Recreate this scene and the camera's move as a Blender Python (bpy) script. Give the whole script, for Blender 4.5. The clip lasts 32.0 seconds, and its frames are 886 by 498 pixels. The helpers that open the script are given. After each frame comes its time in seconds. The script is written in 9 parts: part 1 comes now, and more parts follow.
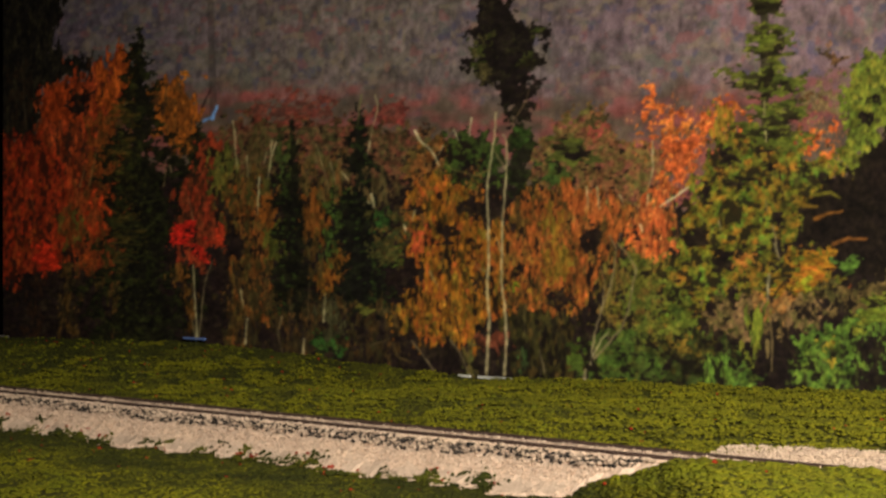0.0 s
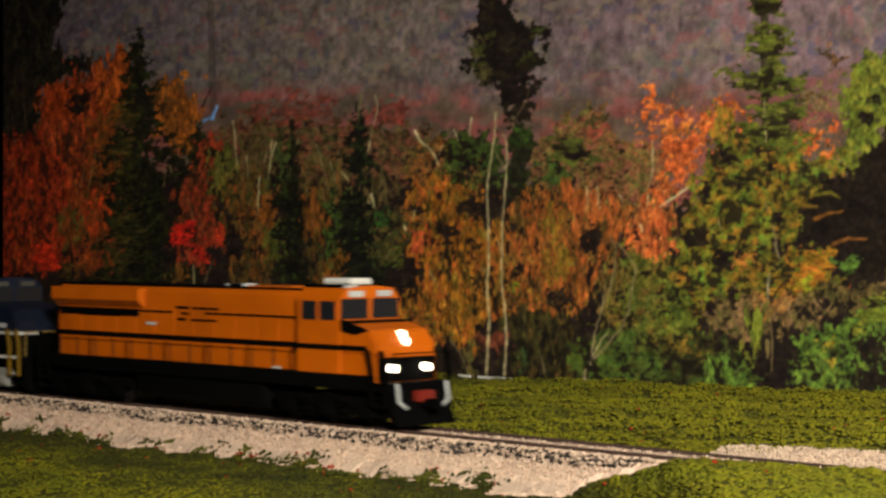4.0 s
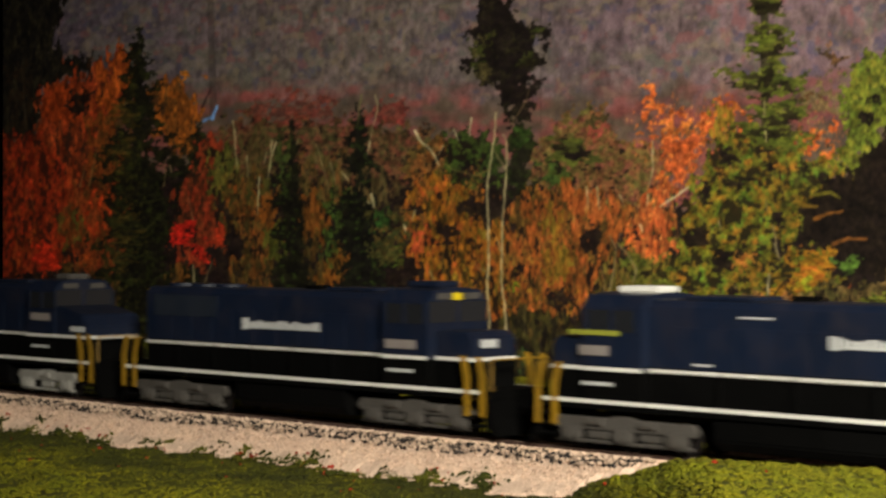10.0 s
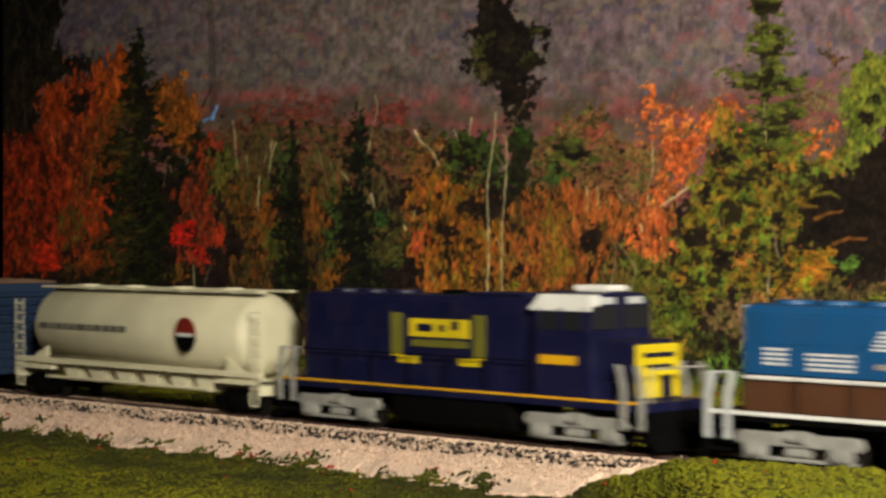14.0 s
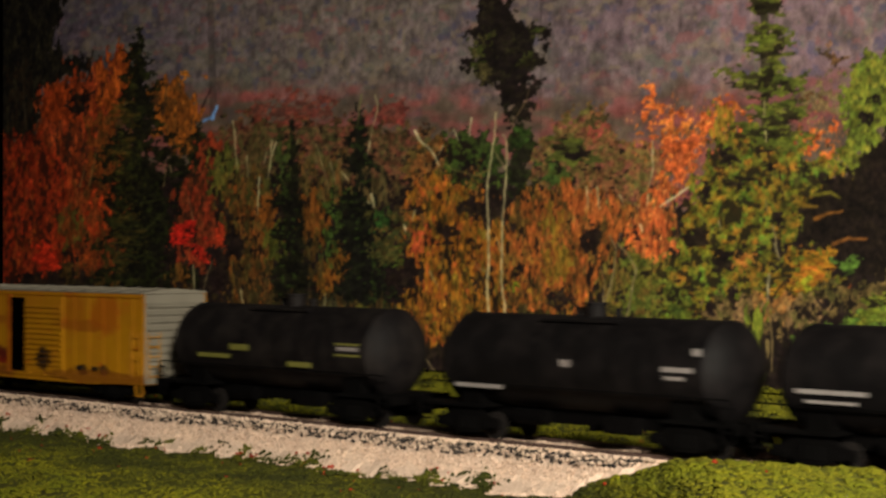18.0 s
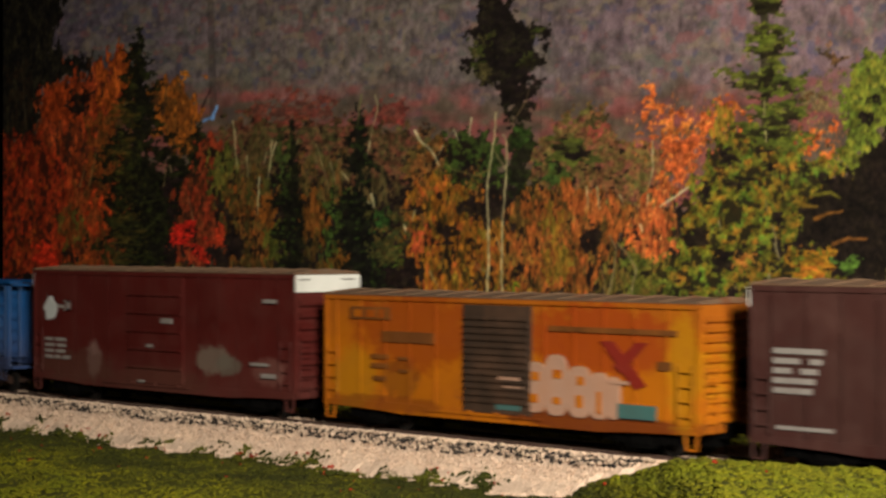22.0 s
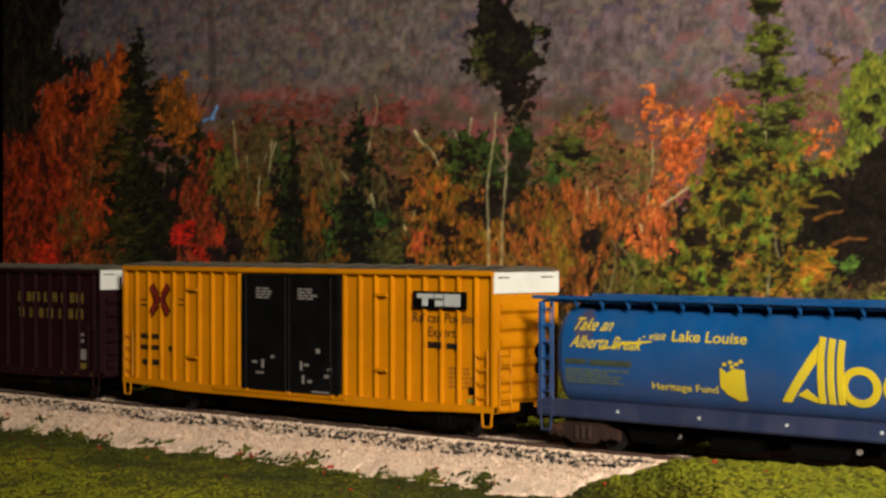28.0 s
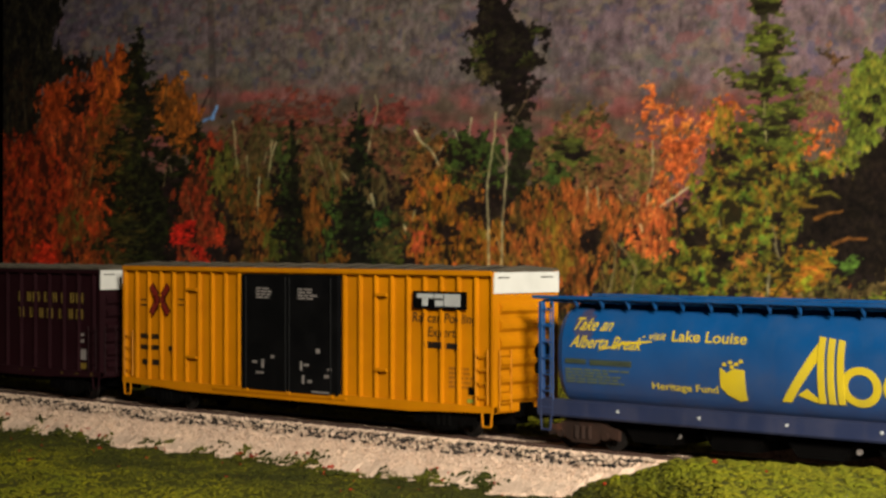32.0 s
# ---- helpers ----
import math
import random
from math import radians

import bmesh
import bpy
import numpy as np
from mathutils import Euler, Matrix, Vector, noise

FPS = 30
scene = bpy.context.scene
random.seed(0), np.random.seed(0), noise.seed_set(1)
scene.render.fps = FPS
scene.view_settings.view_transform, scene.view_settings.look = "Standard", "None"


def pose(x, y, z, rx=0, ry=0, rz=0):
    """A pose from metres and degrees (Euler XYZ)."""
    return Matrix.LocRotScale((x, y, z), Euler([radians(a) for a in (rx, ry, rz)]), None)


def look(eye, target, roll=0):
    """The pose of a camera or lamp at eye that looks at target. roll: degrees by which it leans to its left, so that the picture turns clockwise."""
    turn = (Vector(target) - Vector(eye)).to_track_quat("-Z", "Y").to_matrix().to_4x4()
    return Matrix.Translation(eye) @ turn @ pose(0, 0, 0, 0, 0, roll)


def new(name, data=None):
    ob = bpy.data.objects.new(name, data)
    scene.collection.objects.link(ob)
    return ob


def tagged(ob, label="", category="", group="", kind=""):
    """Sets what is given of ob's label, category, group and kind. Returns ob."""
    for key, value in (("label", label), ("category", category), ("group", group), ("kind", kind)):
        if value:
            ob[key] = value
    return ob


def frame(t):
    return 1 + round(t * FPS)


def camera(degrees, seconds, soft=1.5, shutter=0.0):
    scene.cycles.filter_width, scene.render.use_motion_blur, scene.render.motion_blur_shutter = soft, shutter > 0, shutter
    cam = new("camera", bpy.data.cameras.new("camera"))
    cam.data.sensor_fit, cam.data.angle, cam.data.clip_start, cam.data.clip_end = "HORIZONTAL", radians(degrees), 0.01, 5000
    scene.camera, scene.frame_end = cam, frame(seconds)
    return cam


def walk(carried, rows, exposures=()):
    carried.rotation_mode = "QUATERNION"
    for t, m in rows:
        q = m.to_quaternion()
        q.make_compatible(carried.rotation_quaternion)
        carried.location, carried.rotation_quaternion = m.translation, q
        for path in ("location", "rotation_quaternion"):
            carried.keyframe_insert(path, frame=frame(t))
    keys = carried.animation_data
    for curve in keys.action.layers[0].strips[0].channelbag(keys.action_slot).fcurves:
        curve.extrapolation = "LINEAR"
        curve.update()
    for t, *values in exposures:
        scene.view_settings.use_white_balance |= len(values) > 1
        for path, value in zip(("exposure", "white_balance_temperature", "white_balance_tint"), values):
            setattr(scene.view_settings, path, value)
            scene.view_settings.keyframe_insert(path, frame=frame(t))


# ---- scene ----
# All railway models are 1:87; K turns prototype metres into model metres.
K = 1 / 87.1
YAW = 45.5
cam = camera(25.44, 32.0, soft=2.75, shutter=0.6)
EYE = Vector((0.4965, -0.5044, 0.0689))
VIEW = pose(EYE.x, EYE.y, EYE.z, 90 - 0.18, 0, YAW)
walk(cam, [(0.0, VIEW), (32.0, VIEW)])

# ---- world and light ----
world = bpy.data.worlds.new("room_air")
scene.world = world
world.use_nodes = True
world.node_tree.nodes["Background"].inputs[0].default_value = (0.55, 0.5, 0.45, 1)
world.node_tree.nodes["Background"].inputs[1].default_value = 0.008
scene.view_settings.exposure = 0.0


def area_lamp(name, eye, target, size, watts, colour, spread=180):
    data = bpy.data.lights.new(name, "AREA")
    data.spread = radians(spread)
    data.shape, data.size, data.energy, data.color = "DISK", size, watts, colour
    ob = new(name, data)
    ob.matrix_world = look(eye, target)
    return ob


area_lamp("layout_lamp", (0.98, -0.66, 0.42), (0.06, 0.24, 0.04), 0.2, 4.35, (1.0, 0.93, 0.77), 58)
# Weak unseen fill, added overhead to lift the darkest parts.
area_lamp("room_lamp", (-0.2, -1.1, 1.42), (-0.2, -0.2, 0.0), 0.5, 0.1, (1.0, 0.88, 0.74))


# ---- materials ----
def lin(r, g, b):
    """Linear colour from the usual 0 to 255 values."""
    return tuple((c / 255 / 12.92) if c / 255 <= 0.04045 else ((c / 255 + 0.055) / 1.055) ** 2.4 for c in (r, g, b)) + (1.0,)


def node(nt, kind, **inputs):
    n = nt.nodes.new(kind)
    for key, value in inputs.items():
        n.inputs[key.replace("_", " ")].default_value = value
    return n


def shader(name, rough=0.6, metal=0.0, spec=0.5):
    m = bpy.data.materials.new(name)
    m.use_nodes = True
    b = m.node_tree.nodes["Principled BSDF"]
    b.inputs["Roughness"].default_value = rough
    b.inputs["Metallic"].default_value = metal
    b.inputs["Specular IOR Level"].default_value = spec
    return m, m.node_tree, b


def mix_colour(nt, fac, a, b, mode="MIX"):
    n = nt.nodes.new("ShaderNodeMix")
    n.data_type, n.blend_type = "RGBA", mode
    for socket, value in ((0, fac), (6, a), (7, b)):
        if isinstance(value, (tuple, float, int)):
            n.inputs[socket].default_value = value
        else:
            nt.links.new(value, n.inputs[socket])
    return n.outputs[2]


def ramp(nt, fac, stops):
    n = nt.nodes.new("ShaderNodeValToRGB")
    while len(n.color_ramp.elements) < len(stops):
        n.color_ramp.elements.new(0.5)
    for e, (p, c) in zip(n.color_ramp.elements, stops):
        e.position, e.color = p, c
    nt.links.new(fac, n.inputs[0])
    return n.outputs[0]


def noise_out(nt, scale, detail=3.0, rough=0.55, stretch=None):
    tc = nt.nodes.new("ShaderNodeTexCoord")
    src = tc.outputs["Object"]
    if stretch:
        mp = nt.nodes.new("ShaderNodeMapping")
        mp.inputs["Scale"].default_value = stretch
        nt.links.new(src, mp.inputs[0])
        src = mp.outputs[0]
    n = node(nt, "ShaderNodeTexNoise", Scale=scale, Detail=detail, Roughness=rough)
    nt.links.new(src, n.inputs["Vector"])
    return n.outputs["Fac"]


def bump(nt, b, height, strength, distance):
    n = node(nt, "ShaderNodeBump", Strength=strength, Distance=distance)
    nt.links.new(height, n.inputs["Height"])
    nt.links.new(n.outputs[0], b.inputs["Normal"])


def paint(name, rgb, rough=0.45, dirt=0.25, grime=(62, 48, 36), wear=0.0, wear_rgb=(90, 52, 30), metal=0.0, streak=0.25, spec=0.4):
    """Model paint: colour drift, dusty film, vertical streaks, small chips."""
    m, nt, b = shader(name, rough, metal, spec)
    base = tuple(c * 0.54 for c in lin(*rgb)[:3]) + (1.0,)
    lighter = tuple(min(1, c * 1.16 + 0.0006) for c in base[:3]) + (1,)
    darker = tuple(c * 0.84 for c in base[:3]) + (1,)
    big = noise_out(nt, 34, 3)
    col = ramp(nt, big, [(0.3, darker), (0.5, base), (0.72, lighter)])
    dust = ramp(nt, noise_out(nt, 75, 6, 0.62), [(0.46, (0, 0, 0, 1)), (0.78, (dirt,) * 3 + (1,))])
    col = mix_colour(nt, dust, col, lin(*grime))
    st = ramp(nt, noise_out(nt, 240, 4, 0.6, (1, 1, 0.06)), [(0.5, (0, 0, 0, 1)), (0.75, (streak * dirt * 2.2,) * 3 + (1,))])
    col = mix_colour(nt, st, col, lin(*grime))
    if wear:
        chips = ramp(nt, noise_out(nt, 110, 7, 0.68), [(0.62 - wear * 0.2, (0, 0, 0, 1)), (0.68 - wear * 0.18, (1, 1, 1, 1))])
        col = mix_colour(nt, chips, col, lin(*wear_rgb))
    nt.links.new(col, b.inputs["Base Color"])
    rr = nt.nodes.new("ShaderNodeMapRange")
    rr.inputs[3].default_value, rr.inputs[4].default_value = rough - 0.1, rough + 0.2
    nt.links.new(noise_out(nt, 150, 4), rr.inputs[0])
    nt.links.new(rr.outputs[0], b.inputs["Roughness"])
    bump(nt, b, noise_out(nt, 900, 3), 0.12, 0.0004)
    return m


def ink(name, stops, rough=0.62, grain=0.18):
    """Printing ink: each daub takes its own tone from the range."""
    m, nt, b = shader(name, rough, 0, 0.25)
    geo = nt.nodes.new("ShaderNodeNewGeometry")
    count = len(stops) - 1
    col = ramp(nt, geo.outputs["Random Per Island"], [(i / max(count, 1), lin(*c)) for i, c in enumerate(stops)])
    g = ramp(nt, noise_out(nt, 420, 4, 0.6), [(0.35, (1 - grain,) * 3 + (1,)), (0.65, (1 + grain,) * 3 + (1,))])
    col = mix_colour(nt, 1.0, col, g, "MULTIPLY")
    nt.links.new(col, b.inputs["Base Color"])
    return m


def granules(name, stops, rough=0.9, drift=0.22):
    """Loose scenery material: every stone or tuft has its own tone."""
    m, nt, b = shader(name, rough, 0, 0.2)
    geo = nt.nodes.new("ShaderNodeNewGeometry")
    count = len(stops) - 1
    col = ramp(nt, geo.outputs["Random Per Island"], [(i / max(count, 1), lin(*c)) for i, c in enumerate(stops)])
    patch = ramp(nt, noise_out(nt, 26, 4, 0.6), [(0.34, (1 - drift,) * 3 + (1,)), (0.5, (1, 1, 0.98, 1)), (0.66, (1 + drift, 1 + drift * 0.9, 1, 1))])
    nt.links.new(mix_colour(nt, 1.0, col, patch, "MULTIPLY"), b.inputs["Base Color"])
    bump(nt, b, noise_out(nt, 1500, 3), 0.25, 0.0003)
    return m


def soil(name, a, c, scale, rough=0.95):
    m, nt, b = shader(name, rough, 0, 0.2)
    col = ramp(nt, noise_out(nt, scale, 6, 0.65), [(0.35, lin(*a)), (0.65, lin(*c))])
    nt.links.new(col, b.inputs["Base Color"])
    bump(nt, b, noise_out(nt, scale * 4, 4), 0.6, 0.001)
    return m


def glow(name, rgb, power):
    m, nt, b = shader(name, 0.3)
    b.inputs["Base Color"].default_value = lin(*rgb)
    b.inputs["Emission Color"].default_value = lin(*rgb)
    b.inputs["Emission Strength"].default_value = power
    return m


def glass(name, rgb, rough=0.08):
    m, nt, b = shader(name, rough, 0, 0.6)
    b.inputs["Base Color"].default_value = lin(*rgb)
    return m


NAVY = paint("navy_hood_paint", (15, 27, 50), 0.45, 0.12, spec=0.3)
GRILLE = paint("grey_blue_grille_paint", (28, 36, 50), 0.6, 0.2, (44, 46, 52), spec=0.2)
NAVY_DEEP = paint("deep_blue_paint", (15, 18, 58), 0.4, 0.1)
BLACK = paint("black_paint", (4, 4, 4), 0.75, 0.05, (15, 13, 13), spec=0.05)
UNDER = paint("underframe_black", (5, 4, 4), 0.8, 0.15, (14, 11, 10), spec=0.04)
GRAPHITE = paint("tank_black_paint", (12, 9, 10), 0.62, 0.3, (36, 30, 29), spec=0.1)
OLIVE_BLACK = paint("weathered_tank_grey", (18, 14, 15), 0.65, 0.4, (42, 36, 32), spec=0.1)
WHITE = paint("white_paint", (252, 250, 244), 0.45, 0.06)
LETTER = paint("white_lettering", (214, 216, 216), 0.5, 0.25, (80, 78, 76))
LETTER_DIM = paint("faded_white_lettering", (150, 142, 138), 0.6, 0.4, (80, 60, 56))
SILVER = paint("silver_truck_paint", (176, 174, 168), 0.55, 0.7, (70, 66, 60))
GREY_TRUCK = paint("grey_truck_paint", (84, 80, 76), 0.6, 0.5, (44, 40, 36))
RAILING = paint("yellow_railing_paint", (160, 122, 20), 0.5, 0.2)
ORANGE = paint("orange_hood_paint", (226, 108, 0), 0.45, 0.1, (120, 56, 6), spec=0.3)
SKYBLUE = paint("bright_blue_hood_paint", (20, 80, 132), 0.42, 0.14, (40, 60, 80))
BROWN_BAND = paint("brown_band_paint", (88, 54, 34), 0.45, 0.15)
GOLD = paint("gold_stripe_paint", (240, 180, 16), 0.45, 0.08)
BRIGHT_YELLOW = paint("bright_yellow_paint", (246, 218, 26), 0.45, 0.08)
PLACARD = paint("pale_yellow_placard", (160, 164, 56), 0.55, 0.1)
CREAM = paint("cream_hopper_paint", (250, 242, 206), 0.5, 0.16, (180, 168, 134))
BOX_BLUE = paint("dull_blue_boxcar_paint", (30, 52, 84), 0.5, 0.2, (52, 56, 66))
BOX_YELLOW = paint("new_yellow_boxcar_paint", (226, 142, 1), 0.45, 0.3, (150, 80, 4), spec=0.2)
RUST_YELLOW = paint("rusty_yellow_boxcar_paint", (190, 130, 4), 0.6, 0.5, (140, 82, 10), wear=0.12, wear_rgb=(150, 70, 14), spec=0.2)
AGED_YELLOW = paint("aged_yellow_boxcar_paint", (196, 110, 4), 0.6, 0.5, (126, 62, 12), wear=0.08, wear_rgb=(116, 58, 20), spec=0.2)
OXIDE = paint("red_brown_boxcar_paint", (88, 24, 20), 0.6, 0.3, (80, 44, 38), spec=0.2)
CN_BROWN = paint("dull_brown_boxcar_paint", (68, 35, 31), 0.6, 0.35, (78, 54, 48), spec=0.25)
MAROON = paint("dark_maroon_boxcar_paint", (40, 11, 19), 0.6, 0.12, (50, 26, 30), spec=0.12)
ALBERTA = paint("blue_hopper_paint", (5, 82, 148), 0.45, 0.3, (46, 64, 92))
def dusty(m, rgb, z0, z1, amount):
    """Blends a duller tone into a painted side, growing from height z1 to z0, broken up by noise."""
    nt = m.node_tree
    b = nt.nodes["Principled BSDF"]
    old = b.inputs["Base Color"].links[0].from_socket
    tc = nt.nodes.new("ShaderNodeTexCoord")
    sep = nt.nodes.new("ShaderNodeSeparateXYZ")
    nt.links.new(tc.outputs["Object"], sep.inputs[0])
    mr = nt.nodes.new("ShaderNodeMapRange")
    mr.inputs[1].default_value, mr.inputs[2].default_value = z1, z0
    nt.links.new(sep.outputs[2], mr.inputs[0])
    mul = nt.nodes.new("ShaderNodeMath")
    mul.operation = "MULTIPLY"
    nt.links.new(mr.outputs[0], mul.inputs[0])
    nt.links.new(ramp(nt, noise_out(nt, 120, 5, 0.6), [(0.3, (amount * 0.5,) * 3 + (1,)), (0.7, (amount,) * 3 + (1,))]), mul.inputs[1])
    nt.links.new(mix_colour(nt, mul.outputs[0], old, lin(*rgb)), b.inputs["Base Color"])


def stained(m, spots):
    """Rust runs, scuffs and fading with a shape of their own: soft blots (x, z, half width, half height, colour, strength) on a side, torn by noise."""
    nt = m.node_tree
    b = nt.nodes["Principled BSDF"]
    col = b.inputs["Base Color"].links[0].from_socket
    tc = nt.nodes.new("ShaderNodeTexCoord")
    fine = noise_out(nt, 210, 5, 0.65)
    for x, z, w, h, rgb, amount in spots:
        mp = nt.nodes.new("ShaderNodeMapping")
        mp.inputs["Scale"].default_value = (1 / (w * K), 0, 1 / (h * K))
        mp.inputs["Location"].default_value = (-x / w, 0, -z / h)
        nt.links.new(tc.outputs["Object"], mp.inputs[0])
        size = nt.nodes.new("ShaderNodeVectorMath")
        size.operation = "LENGTH"
        nt.links.new(mp.outputs[0], size.inputs[0])
        torn = nt.nodes.new("ShaderNodeMath")
        torn.operation = "MULTIPLY_ADD"
        torn.inputs[1].default_value = -1.7
        nt.links.new(fine, torn.inputs[0])
        nt.links.new(size.outputs["Value"], torn.inputs[2])
        fac = ramp(nt, torn.outputs[0], [(0.0, (amount,) * 3 + (1,)), (0.32, (0, 0, 0, 1))])
        tone = tuple(c * 0.54 for c in lin(*rgb)[:3]) + (1.0,)
        col = mix_colour(nt, fac, col, tone)
    nt.links.new(col, b.inputs["Base Color"])


# ALBERTA turns darker and greyer from z 3.4 down to 1.2.
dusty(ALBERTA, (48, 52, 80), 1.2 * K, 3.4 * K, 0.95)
dusty(OXIDE, (80, 54, 48), 0.6 * K, 2.2 * K, 0.35)
dusty(AGED_YELLOW, (118, 58, 12), 4.4 * K, 2.4 * K, 0.7)
dusty(RUST_YELLOW, (124, 70, 10), 4.2 * K, 2.6 * K, 0.45)
SILL_GREY = paint("dusty_blue_sill_paint", (34, 46, 84), 0.65, 0.45, (58, 56, 70))
ROOF_GREY = paint("galvanised_roof_paint", (96, 88, 76), 0.55, 0.35, (96, 86, 70), metal=0.2)
ROOF_ALU = paint("bare_metal_roof", (146, 138, 122), 0.6, 0.45, (96, 90, 78), metal=0.1)
HOPPER_YELLOW = paint("worn_yellow_lettering", (232, 202, 36), 0.55, 0.3, (120, 120, 70))
ROOF_RUST = paint("rusty_roof_paint", (118, 92, 70), 0.65, 0.5, (98, 56, 32), wear=0.2)
DOOR_BLACK = paint("black_door_paint", (9, 9, 11), 0.6, 0.1, (34, 32, 32), spec=0.1)
DOOR_BROWN = paint("dark_brown_door_paint", (62, 44, 32), 0.6, 0.4, (92, 60, 40))
RUST_TRUCK = paint("rusty_truck_paint", (46, 33, 28), 0.75, 0.5, (64, 40, 30), wear=0.15, wear_rgb=(66, 40, 28), spec=0.15)
RED_LETTER = paint("red_lettering", (138, 36, 22), 0.5, 0.1)
FADED_LETTER = paint("faded_brown_lettering", (112, 62, 14), 0.6, 0.3, (150, 84, 12))
DARK_LETTER = paint("dark_brown_lettering", (22, 11, 7), 0.55, 0.2)
GRAFFITI_PINK = paint("pale_pink_spray_paint", (190, 148, 126), 0.5, 0.35, (140, 90, 56))
GRAFFITI_TEAL = paint("teal_spray_paint", (70, 110, 108), 0.5, 0.2)
RAIL_STEEL = paint("weathered_rail_steel", (88, 68, 62), 0.55, 0.5, (64, 44, 38), metal=0.2)
TIE_MAT = paint("dark_tie_plastic", (50, 40, 40), 0.75, 0.3, (76, 66, 60))
CAB_GLASS = glass("dark_cab_glass", (26, 27, 30))
WHEEL = paint("dull_wheel_steel", (20, 17, 16), 0.75, 0.3, (34, 27, 23), spec=0.12)
FLAT_BLACK = paint("dark_interior", (4, 4, 4), 0.95, 0.02, spec=0.0)
LAMP_LIT = glow("lit_headlight", (255, 244, 214), 9.0)
BALLAST_BED = soil("ballast_fines", (186, 160, 142), (212, 186, 166), 700)
STONES = granules("ballast_stones", [(134, 112, 100), (190, 162, 144), (210, 182, 162), (218, 192, 172), (200, 170, 150), (214, 186, 166)], drift=0.07)
COARSE_STONES = granules("coarse_ballast_stones", [(112, 96, 86), (160, 138, 122), (178, 156, 138), (190, 166, 148), (168, 146, 128)], drift=0.07)
GAP_STONES = granules("dark_ballast_stones", [(16, 14, 14), (28, 25, 26), (44, 39, 38), (70, 61, 56), (22, 20, 23)])
stained(RUST_YELLOW, [(-4.9, 3.2, 0.9, 0.6, (176, 84, 6), 0.8), (-3.0, 2.95, 1.6, 0.22, (150, 78, 8), 0.7), (4.0, 2.85, 1.6, 0.22, (150, 78, 8), 0.7), (5.4, 3.3, 0.9, 0.7, (176, 90, 6), 0.75), (3.3, 3.3, 0.6, 0.8, (170, 92, 6), 0.5), (-3.4, 1.4, 2.1, 0.5, (128, 30, 12), 1.0), (-2.6, 1.65, 1.2, 0.3, (96, 26, 14), 0.9), (1.35, 1.5, 0.55, 0.42, (60, 34, 10), 0.9), (3.9, 1.2, 0.35, 0.2, (56, 38, 12), 0.9), (5.2, 1.2, 0.35, 0.2, (56, 38, 12), 0.9), (-4.2, 0.95, 3.6, 0.28, (120, 58, 14), 0.8), (5.0, 0.95, 3.4, 0.25, (126, 66, 12), 0.7), (-6.0, 1.9, 0.7, 0.9, (120, 84, 10), 0.5)])
stained(AGED_YELLOW, [(-3.6, 3.2, 2.6, 1.2, (158, 66, 6), 0.75), (4.2, 3.2, 2.8, 1.0, (164, 62, 8), 0.8), (-6.3, 1.6, 1.0, 1.0, (190, 130, 10), 0.6), (-4.3, 1.7, 0.9, 0.6, (104, 62, 14), 0.5), (4.0, 0.85, 3.6, 0.3, (110, 44, 14), 0.85), (-5.0, 0.9, 3.0, 0.25, (124, 58, 14), 0.6), (7.2, 2.4, 0.6, 1.6, (196, 138, 8), 0.6)])
stained(OXIDE, [(-3.85, 1.6, 0.45, 0.6, (150, 120, 112), 0.6), (3.5, 1.9, 0.95, 0.5, (136, 124, 110), 0.6), (4.3, 1.7, 0.6, 0.4, (112, 104, 92), 0.7), (6.6, 1.6, 0.9, 0.5, (128, 84, 76), 0.6), (-5.0, 1.3, 2.4, 0.6, (92, 60, 48), 0.5), (0.0, 1.0, 3.0, 0.5, (96, 60, 48), 0.45)])
stained(CN_BROWN, [(3.2, 2.9, 2.4, 1.6, (92, 40, 30), 0.6), (-5.0, 2.2, 2.2, 1.4, (66, 40, 36), 0.4), (1.0, 1.1, 3.0, 0.4, (72, 46, 38), 0.4)])
RUST_RUN = [(5.0, 3.4, 0.5, 0.75, (118, 60, 36), 0.9), (4.6, 2.4, 0.8, 0.6, (132, 72, 30), 0.85), (5.7, 2.2, 0.5, 0.5, (126, 80, 34), 0.7)]
stained(ALBERTA, RUST_RUN + [(-6.5, 3.6, 0.35, 0.5, (92, 66, 66), 0.6)])
stained(HOPPER_YELLOW, RUST_RUN)
TURF = soil("turf_base", (52, 53, 8), (70, 69, 9), 90)
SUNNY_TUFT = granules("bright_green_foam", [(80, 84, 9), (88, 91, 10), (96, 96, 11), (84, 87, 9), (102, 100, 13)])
TUFT = granules("green_foam", [(84, 84, 10), (90, 89, 11), (98, 95, 11), (104, 99, 12), (92, 90, 10), (86, 86, 10), (112, 106, 15)], drift=0.3)
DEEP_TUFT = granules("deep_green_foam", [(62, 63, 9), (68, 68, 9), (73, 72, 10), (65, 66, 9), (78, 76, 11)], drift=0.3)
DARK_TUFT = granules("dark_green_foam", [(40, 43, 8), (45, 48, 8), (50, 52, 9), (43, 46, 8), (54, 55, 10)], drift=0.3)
RED_TUFT = granules("red_foam", [(112, 24, 12), (142, 40, 18), (100, 40, 20)])


